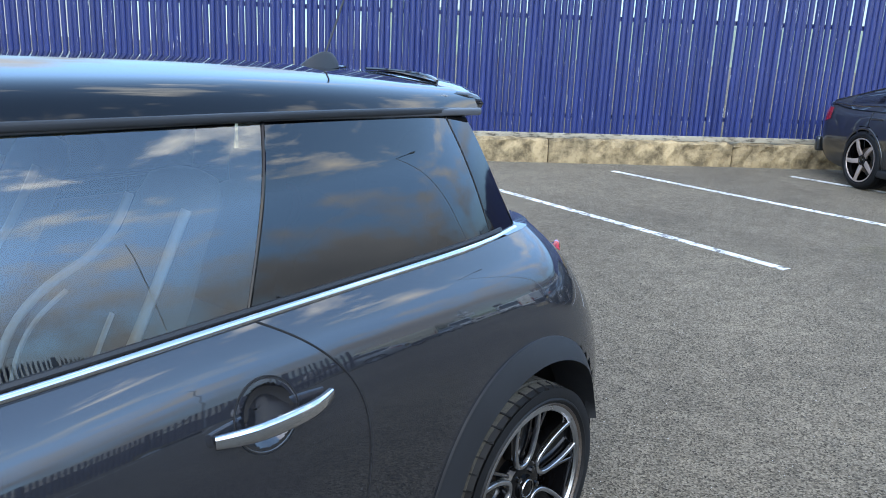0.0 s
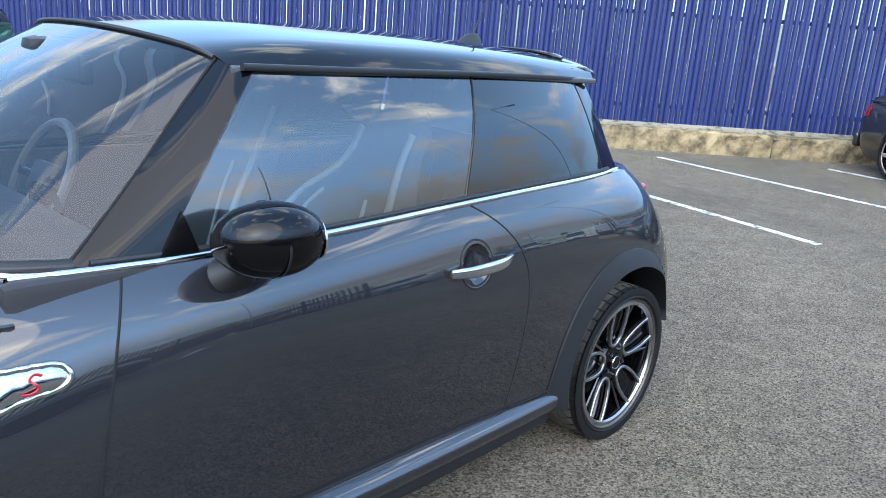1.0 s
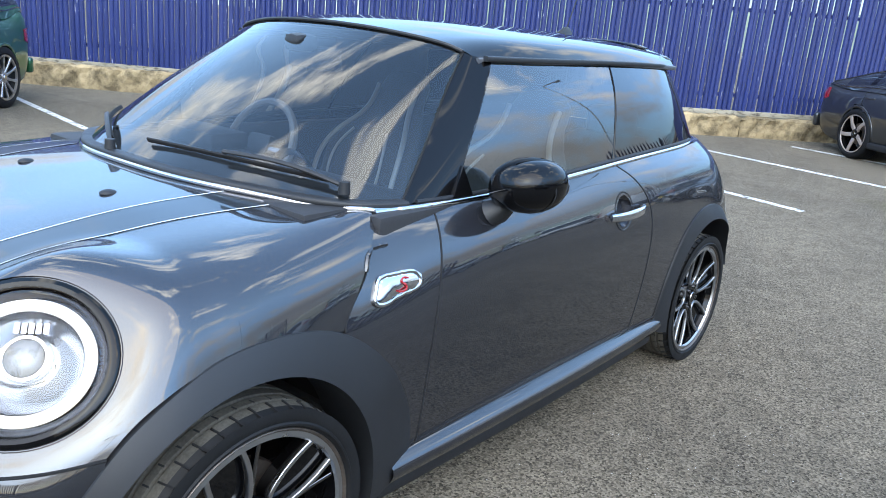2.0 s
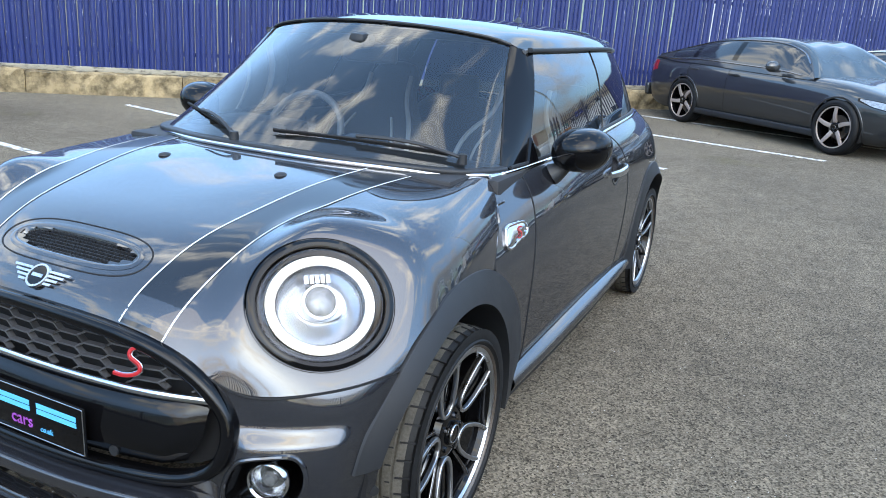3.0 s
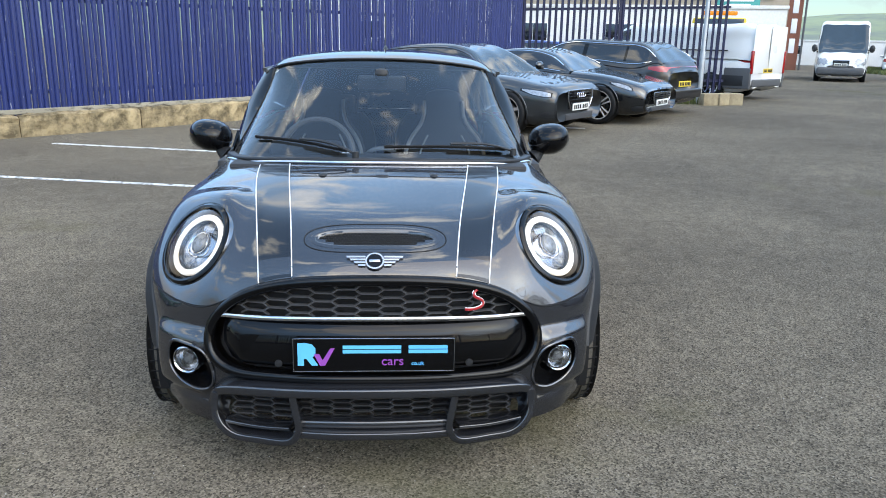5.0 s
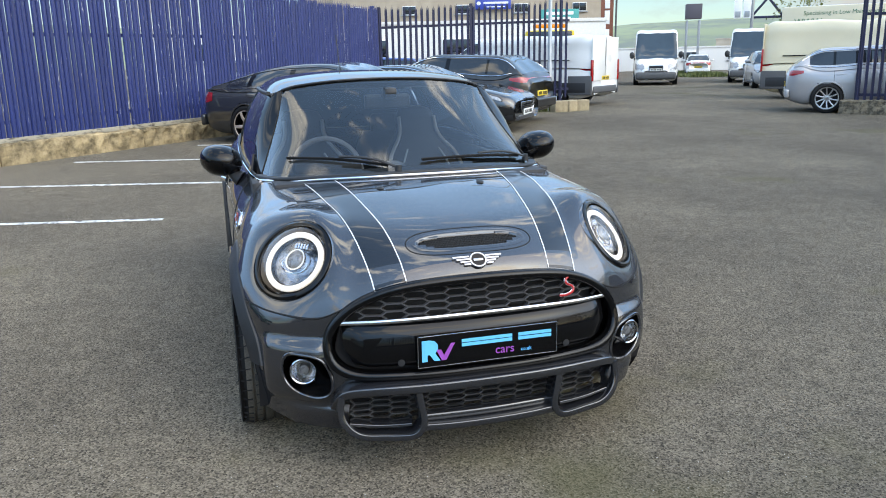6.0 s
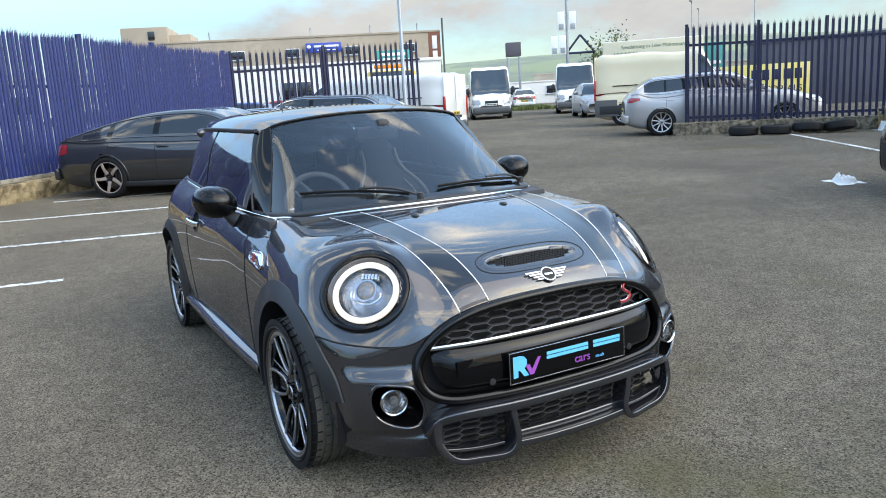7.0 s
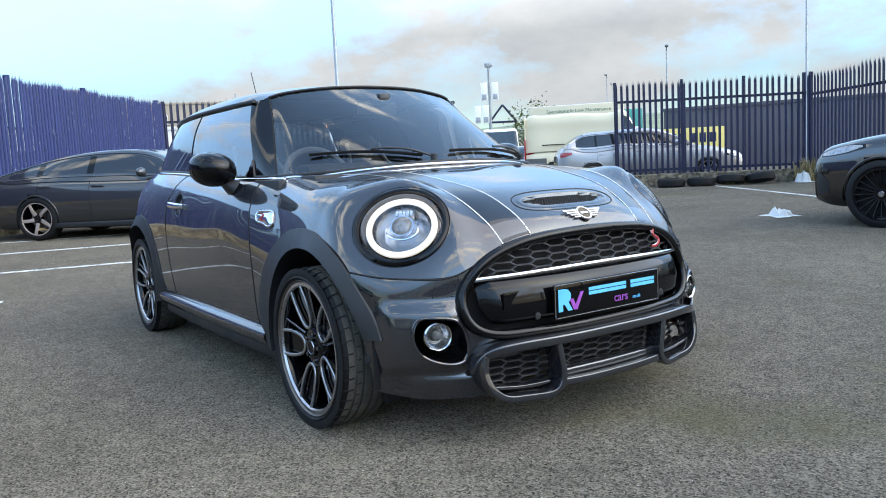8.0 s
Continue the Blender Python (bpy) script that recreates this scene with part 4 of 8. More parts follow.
for side, m in LAMP.items():
    lamp = part("headlamp", ellipse_lathe([(1.05, -0.030), (1.062, -0.004), (1.05, 0.005), (0.99, 0.011), (0.935, 0.010), (0.915, 0.002), (0.91, -0.020), (0.90, -0.060)]), M["gloss_black"], hero, "round headlamp with a lit white ring")
    lamp.matrix_basis = m
    part("lamp_rim", ellipse_lathe([(1.085, -0.028), (1.085, -0.003), (1.074, 0.004), (1.062, -0.002)]), M["satin_dark"], lamp)
    part("bowl", ellipse_lathe([(0.64, -0.022), (0.60, -0.042), (0.45, -0.066), (0.02, -0.075)]), M["satin"], lamp, "silvered reflector bowl")
    ring_pts = [(LAMP_A * 0.72 * math.cos(a), LAMP_B * 0.72 * math.sin(a), -0.012) for a in np.linspace(0, 2 * math.pi, 72, endpoint=False)]
    part("light_ring", sweep(ring_pts, slab(0.0225, 0.016, 0.45), True), M["drl"], lamp, "lit white daylight ring")
    part("ring_seat", ellipse_lathe([(0.905, -0.004), (0.885, -0.016), (0.82, -0.024), (0.79, -0.020)]), M["satin_dark"], lamp, "silvered lens edge")
    part("ring_step", ellipse_lathe([(0.65, -0.012), (0.63, -0.018), (0.62, -0.034)]), M["satin_dark"], lamp)
    eye = part("projector", lathe([(-0.07, 0.046), (-0.018, 0.046), (-0.010, 0.042), (-0.010, 0.037)], 36, "z"), M["chrome"], lamp)
    eye.matrix_basis = Matrix.Translation((0, 0.008, 0))
    bm = bmesh.new()
    bmesh.ops.create_uvsphere(bm, u_segments=28, v_segments=14, radius=1)
    bmesh.ops.scale(bm, vec=(0.037, 0.037, 0.018), verts=bm.verts)
    part("projector_lens", bm, M["bulb"], lamp, "glass projector lens").matrix_basis = Matrix.Translation((0, 0.008, -0.014))
    for k in range(5):
        part("reflector_fin", boxed(0.011, 0.022, 0.03, (-0.026 + 0.013 * k, 0.066, -0.035), 0.003), M["chrome"], lamp)
    bezel = [(0.058 * math.cos(a), 0.004 + 0.036 * math.sin(a) - 0.012, -0.018) for a in np.linspace(math.pi * 0.92, 2.08 * math.pi, 26)]
    part("bezel", sweep(bezel, ring(0.0045, 8), up=(0, 0, 1)), M["chrome"], lamp)
    part("lower_reflector", ellipse_lathe([(0.60, -0.035), (0.50, -0.05), (0.44, -0.06)]), M["satin"], lamp)
    cover = part("cover", ellipse_lathe([(0.908, 0.004), (0.87, 0.012), (0.7, 0.022), (0.45, 0.030), (0.2, 0.034), (0.004, 0.035)]), M["lens"], lamp, "clear lamp cover")
    cover.visible_shadow = False

# ---- grille ----
def nose(x, z, out=0.0):
    p, n = BUMPER.near(x, z, (0, 2))
    n = n if n[1] < 0 else -n
    return p + n * out


gl = np.array([nose(x, z, 0.004) for x, z in GRILLE_RING])
for _ in range(3):
    gl = 0.25 * np.roll(gl, 1, 0) + 0.5 * gl + 0.25 * np.roll(gl, -1, 0)
mid_y = np.array([0, -1.0, 0])
gring = part("grille_surround", sweep(gl, slab(0.034, 0.046, 0.45, 4), True, up=(0, -1, 0.05)), M["gloss_black"], hero, "gloss black grille surround")
back = [nose(x * 0.97, 0.545 + (z - 0.545) * 0.97, -0.045) for x, z in GRILLE_RING]
mesh_ob("grille_back", back, [tuple(range(120))], M["seam"], hero)


def honeycomb(name, cx0, cx1, z_of, keep, w, h, place, thick, parent):
    """A sheet of flat-sided cells of thin webs."""
    bm = bmesh.new()
    done = set()
    rows, cols = z_of, int((cx1 - cx0) / w) + 2
    for r in range(rows[2]):
        zc = rows[0] + r * rows[1]
        for c in range(cols):
            xc = cx0 + c * w
            zc = rows[0] + r * rows[1] + (c % 2) * h / 2
            pts = [(xc - w * 0.64, zc), (xc - w * 0.36, zc + h * 0.5), (xc + w * 0.36, zc + h * 0.5), (xc + w * 0.64, zc), (xc + w * 0.36, zc - h * 0.5), (xc - w * 0.36, zc - h * 0.5)]
            for i in range(6):
                a, b = pts[i], pts[(i + 1) % 6]
                mx, mz = (a[0] + b[0]) / 2, (a[1] + b[1]) / 2
                key = (round(mx, 3), round(mz, 3))
                if key in done or not keep(mx, mz):
                    continue
                done.add(key)
                pa, pb = Vector(place(*a)), Vector(place(*b))
                d = (pb - pa).normalized()
                sd = d.cross(Vector((0, -1, 0))).normalized() * thick
                dp = Vector((0, 0.016, 0))
                vs = [bm.verts.new(q) for q in (pa - sd, pa + sd, pb + sd, pb - sd, pa - sd + dp, pa + sd + dp, pb + sd + dp, pb - sd + dp)]
                for f in ((0, 1, 2, 3), (0, 4, 5, 1), (3, 2, 6, 7)):
                    bm.faces.new([vs[k] for k in f])
                bm.faces.new((vs[1], vs[5], vs[6], vs[2]))
                bm.faces.new((vs[0], vs[3], vs[7], vs[4]))
    return part(name, bm, M["mesh_black"], parent, "black honeycomb mesh", smooth=False)


honeycomb("grille_mesh", -0.55, 0.55, (0.585, 0.0260, 6), lambda x, z: inside(x, z, GRILLE_RING) and z > 0.585, 0.076, 0.0260, lambda x, z: nose(x, z, -0.004), 0.0020, hero)
bar = [(x, nose(x, 0.588 - 0.05 * x * x, 0.012)[1], 0.588 - 0.05 * x * x) for x in np.linspace(-0.512, 0.512, 50)]
part("chrome_bar", sweep(bar, slab(0.018, 0.016, 0.45), up=(0, -1, 0.2)), M["chrome"], hero, "chrome grille strip")
# gloss black beam that carries the plate
beam_rows = []
for z, o in ((0.574, -0.004), (0.566, 0.012), (0.535, 0.020), (0.49, 0.023), (0.44, 0.020), (0.424, 0.010), (0.420, -0.010)):
    row = []
    for x in np.linspace(-1, 1, 49):
        half = 0.505 - 0.9 * max(0, 0.47 - z) ** 1.0
        p = nose(x * half, z, 0.0)
        edge = 0.02 * max(0, abs(x) - 0.93) / 0.07
        row.append((x * half, p[1] - o + edge, z))
    beam_rows.append(row)
bv = [p for r in beam_rows for p in r]
bf = [(i * 49 + j, i * 49 + j + 1, (i + 1) * 49 + j + 1, (i + 1) * 49 + j) for i in range(6) for j in range(48)]
mesh_ob("grille_beam", bv, bf, M["gloss_black"], hero, "gloss black beam across the grille")
for s in (1, -1):
    sx, sz = s * 0.315, 0.437
    part("parking_sensor", lathe([(0, 0.0125), (-0.005, 0.0125), (-0.006, 0.0)], 20, "y"), M["trim"], hero).matrix_basis = Matrix.Translation((sx, nose(sx, sz)[1] - 0.018, sz))
part("tow_cover", boxed(0.075, 0.004, 0.058, (-0.405, nose(-0.405, 0.50)[1] - 0.021, 0.50), 0.001), M["gloss_black"], hero)
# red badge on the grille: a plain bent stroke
sb = curve([(0.018, 0.024), (0.002, 0.030), (-0.014, 0.022), (-0.011, 0.008), (0.008, -0.005), (0.013, -0.018), (-0.002, -0.029), (-0.024, -0.028)], 40)
sb = np.array([(0.342 + 1.5 * x + 0.35 * z, 0.640 + z * 1.08) for x, z in sb])
sp = np.array([nose(x, z, 0.020) for x, z in sb])
part("grille_badge", sweep(sp, slab(0.0080, 0.006, 0.2), up=(0, -1, 0)), M["red"], hero, "red bent badge with a pale rim")
part("badge_rim", sweep(sp + np.array([0, 0.004, 0]), slab(0.0120, 0.004, 0.2), up=(0, -1, 0)), M["chrome"], hero)

# dealer plate
py = nose(0, 0.478)[1] - 0.030
plate = part("dealer_plate", boxed(0.532, 0.006, 0.122, (0, py, 0.478), 0.006), M["gloss_black"], hero, "black dealer plate with blue and violet marks")
fr = [(0.262 * a, py - 0.004, 0.478 + 0.057 * b) for a, b in ((-1, -1), (1, -1), (1, 1), (-1, 1))]
loop = []
for i in range(4):
    a, b = np.array(fr[i]), np.array(fr[(i + 1) % 4])
    loop += [a + (b - a) * t for t in np.linspace(0.01, 0.99, 12)]
part("plate_edge", sweep(loop, ring(0.0013, 6), True, up=(0, -1, 0)), M["satin"], plate)


def on_plate(a, b, d):
    return Vector((a, py - 0.0032 - d, 0.478 + b))


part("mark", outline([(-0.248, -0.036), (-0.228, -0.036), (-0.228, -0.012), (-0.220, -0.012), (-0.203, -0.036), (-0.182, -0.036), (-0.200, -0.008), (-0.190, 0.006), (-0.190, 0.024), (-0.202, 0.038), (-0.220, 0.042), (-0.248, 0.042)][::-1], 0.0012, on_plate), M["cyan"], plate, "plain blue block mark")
part("mark", outline([(-0.196, 0.004), (-0.178, 0.004), (-0.168, -0.018), (-0.142, 0.024), (-0.128, 0.024), (-0.160, -0.036), (-0.176, -0.036)][::-1], 0.0016, on_plate), M["violet"], plate, "plain violet tick mark")
for x0, x1 in ((-0.102, 0.088), (0.112, 0.240)):
    for z0, z1 in ((0.006, 0.018), (0.021, 0.033)):
        part("text_bar", outline([(x0, z0), (x0, z1), (x1, z1), (x1, z0)], 0.0012, on_plate), M["cyan"], plate)


def lettering(text, size, m, material, parent, name="lettering"):
    cu = bpy.data.curves.new(name, "FONT")
    cu.body, cu.size, cu.extrude, cu.align_x, cu.align_y = text, size, 0.0008, "CENTER", "CENTER"
    cu.materials.append(material)
    ob = new(name, cu)
    if parent is not None:
        ob.parent = parent
    ob.matrix_basis = m
    return ob


lettering("cars", 0.045, pose(0.060, py - 0.0045, 0.478 - 0.022, 90, 0, 0), M["violet"], plate)
lettering("co.uk", 0.019, pose(0.142, py - 0.0045, 0.478 - 0.030, 90, 0, 0), M["cyan"], plate)

# ---- lower intake, splitter ----
mouth_back = [nose(x, z, -0.05) for x, z in MOUTH]
mesh_ob("intake_back", mouth_back, [tuple(range(len(MOUTH)))], M["seam"], hero)
honeycomb("intake_mesh", -0.52, 0.52, (0.192, 0.0250, 6), lambda x, z: inside(x, z, MOUTH), 0.068, 0.0250, lambda x, z: nose(x, z, -0.014), 0.0021, hero)


def lip(pts, prof, name, n=60, up=(0, -1, 0.0)):
    c = curve(pts, n)
    return part(name, sweep(c, prof, up=up), M["paint"], hero)


def lp(x, z, out):
    p = nose(x, z, 0.0)
    return (x, p[1] - out, z + 0.011)


lip([lp(x, z, o) for x, z, o in ((-0.545, 0.272, 0.012), (-0.520, 0.318, 0.030), (-0.47, 0.336, 0.042), (-0.30, 0.344, 0.046), (0, 0.346, 0.046), (0.30, 0.344, 0.046), (0.47, 0.336, 0.042), (0.520, 0.318, 0.030), (0.545, 0.272, 0.012))], slab(0.032, 0.066, 0.2), "splitter_top")
for s in (1, -1):
    lip([lp(s * x, z, o) for x, z, o in ((0.528, 0.315, 0.034), (0.535, 0.262, 0.040), (0.515, 0.205, 0.046), (0.475, 0.172, 0.050), (0.40, 0.160, 0.056), (0.32, 0.158, 0.060), (0.272, 0.170, 0.062), (0.252, 0.200, 0.056), (0.255, 0.26, 0.046), (0.268, 0.335, 0.036))], slab(0.024, 0.074, 0.18), "splitter_loop")
    lip([lp(s * x, z, o) for x, z, o in ((0.50, 0.205, 0.020), (0.40, 0.192, 0.026), (0.28, 0.195, 0.030))], slab(0.012, 0.06, 0.3), "splitter_shelf", 30)
lip([lp(x, z, o) for x, z, o in ((-0.262, 0.19, 0.052), (-0.15, 0.188, 0.056), (0, 0.188, 0.058), (0.15, 0.188, 0.056), (0.262, 0.19, 0.052))], slab(0.026, 0.070, 0.18), "splitter_lip")
lip([lp(x, z, o) for x, z, o in ((-0.26, 0.214, 0.030), (0, 0.216, 0.034), (0.26, 0.214, 0.030))], slab(0.030, 0.05, 0.3), "splitter_shelf", 30)

# ---- fog lamps ----
for s in (1, -1):
    edge = np.array([nose(s * x, z, 0.002) for x, z in fog_smooth])
    deep = np.array([nose(s * (0.635 + (x - 0.635) * 0.9), 0.385 + (z - 0.385) * 0.9, 0.0) + np.array([-s * 0.015, 0.085, 0]) for x, z in fog_smooth])
    v = np.concatenate([edge, deep])
    f = [(i, (i + 1) % 48, 48 + (i + 1) % 48, 48 + i) for i in range(48)] + [tuple(48 + i for i in range(48))]
    mesh_ob("fog_recess", v, f, M["gloss_black"], hero, "black fog lamp recess")
    part("recess_edge", sweep(edge, ring(0.006, 8), True, up=(0, -1, 0)), M["paint"], hero)
    p = nose(s * 0.652, 0.402, -0.016)
    fog = part("fog_lamp", lathe([(0.05, 0.050), (-0.012, 0.050), (-0.017, 0.046), (-0.012, 0.041), (0.0, 0.038)], 40, "y"), M["chrome"], hero, "round fog lamp with a chrome ring")
    fog.matrix_basis = Matrix.Translation(p) @ Matrix.Rotation(s * radians(14), 4, "Z")
    part("reflector", lathe([(-0.002, 0.042), (0.018, 0.03), (0.022, 0.0)], 32, "y"), M["satin"], fog)
    part("fog_eye", lathe([(-0.006, 0.0), (-0.004, 0.014), (0.004, 0.018)], 24, "y"), M["bulb"], fog)
    part("cover", lathe([(-0.012, 0.045), (-0.016, 0.03), (-0.018, 0.002)], 32, "y"), M["lens"], fog)
    for sx, sz in ((0.800, 0.315), (0.806, 0.515)):
        q = nose(s * sx, sz, 0.0)
        part("parking_sensor", lathe([(0.004, 0.013), (-0.003, 0.013), (-0.004, 0.0)], 20, "y"), M["trim"], hero).matrix_basis = Matrix.Translation(q) @ Matrix.Rotation(s * radians(48), 4, "Z")

# ---- arches ----
CLOUD = np.concatenate([FLANK.p.reshape(-1, 3), BONNET.p[BONNET.p.shape[0] // 2:].reshape(-1, 3), BUMPER.p[:, BUMPER.p.shape[1] // 2:].reshape(-1, 3)])
CLOUD = CLOUD[CLOUD[:, 0] > 0.5]


def skin(y, z):
    d = (CLOUD[:, 1] - y) ** 2 + (CLOUD[:, 2] - z) ** 2
    k = np.argpartition(d, 4)[:4]
    w = 1 / (d[k] + 1e-6)
    return float((CLOUD[k, 0] * w).sum() / w.sum())


front_out = [(-0.712, 0.255), (-0.730, 0.42), (-0.785, 0.545), (-0.870, 0.645), (-0.970, 0.712), (-1.09, 0.748), (-1.22, 0.757), (-1.34, 0.738), (-1.44, 0.692), (-1.50, 0.650), (-1.548, 0.601), (-1.597, 0.527), (-1.642, 0.456), (-1.667, 0.388)]
rear_out = [(0.795, 0.255), (0.815, 0.40), (0.862, 0.535), (0.945, 0.650), (1.06, 0.722), (1.19, 0.752), (1.32, 0.742), (1.44, 0.688), (1.53, 0.595), (1.578, 0.50), (1.590, 0.44), (1.580, 0.40)]


def build_arch(outer, cy, r_in, cz, a0, a1, flip):
    n = 56
    out = curve(outer, n)
    angs = np.radians(np.linspace(a0, a1, n))
    rows = [[], [], [], [], []]
    for (y, z), a in zip(out, angs):
        yi, zi = cy + r_in * math.cos(a), cz + r_in * math.sin(a)
        x = skin(y, z)
        xm = (float(np.interp(z, (0.38, 0.46, 0.56, 0.70), (0.812, 0.824, 0.846, 0.862))) if y < -1.46 else float(np.interp(y, (1.46, 1.585), (0.862, 0.826))) if y > 1.46 else max(x, 0.862)) + 0.008
        rows[0].append((x - 0.012, y, z))
        rows[1].append((x + 0.007, y * 0.985 + yi * 0.015, z * 0.985 + zi * 0.015))
        rows[2].append(((x + 0.007) * 0.45 + xm * 0.55 + 0.001, (y + yi) / 2, (z + zi) / 2))
        rows[3].append((xm, yi, zi))
        rows[4].append((0.70, yi, zi))
    v = np.array(rows)
    for k in range(5):
        for _ in range(4):
            v[k, 1:-1] = 0.25 * v[k, :-2] + 0.5 * v[k, 1:-1] + 0.25 * v[k, 2:]
    v = v.reshape(-1, 3) * (np.array([-1, 1, 1]) if flip else 1)
    f = [(i * n + j, i * n + j + 1, (i + 1) * n + j + 1, (i + 1) * n + j) for i in range(4) for j in range(n - 1)]
    arch = mesh_ob("wheel_arch", v, f if not flip else [q[::-1] for q in f], M["trim"], hero, "matt black wheel arch moulding")
    arch.data.set_sharp_from_angle(angle=radians(32))
    return arch


for flip in (False, True):
    build_arch(front_out, -AXLE, 0.362, 0.325, -14, 170, flip)
    build_arch(rear_out, AXLE, 0.362, 0.325, 194, 12, flip)
    s = -1 if flip else 1
    for cy in (-AXLE, AXLE):
        well = lathe([(0, 0.385), (0.34, 0.385), (0.34, 0.0)], 40, "x")
        bmesh.ops.transform(well, matrix=Matrix.Translation((-0.80 if flip else 0.46, cy, 0.325)), verts=well.verts)
        if not flip:
            bmesh.ops.transform(well, matrix=Matrix.Translation((0.46, cy, 0.325)) @ Matrix.Scale(-1, 4, (1, 0, 0)) @ Matrix.Translation((-0.46 - 0.34, -cy, -0.325)), verts=well.verts)
        low = [v for v in well.verts if v.co.z < 0.16]
        bmesh.ops.delete(well, geom=low, context="VERTS")
        part("wheel_well", well, M["seam"], hero)
    # sill blade with its bright edge
    blade, nb = [], 15
    for y in np.linspace(-0.80, 0.84, 30):
        tuck = 0.010 * (abs(y) / 0.8) ** 2
        blade += [(s * (x - tuck), y, z) for x, z in curve([(0.822, 0.322), (0.842, 0.315), (0.862, 0.302), (0.873, 0.286), (0.868, 0.262), (0.838, 0.228), (0.78, 0.206)], nb)]
    mesh_ob("sill", blade, [(i * nb + j, i * nb + j + 1, (i + 1) * nb + j + 1, (i + 1) * nb + j) for i in range(29) for j in range(nb - 1)], M["paint"], hero, "painted side sill")
    skirt = curve([(0.77, -0.80, 0.205), (0.78, 0.0, 0.20), (0.77, 0.86, 0.205)], 20) * np.array([s, 1, 1])
    part("sill_base", sweep(skirt, slab(0.09, 0.07, 0.3)), M["trim"], hero)
part("underbody", boxed(1.26, 3.20, 0.16, (0, 0.05, 0.25), 0.04), M["seam"], hero)
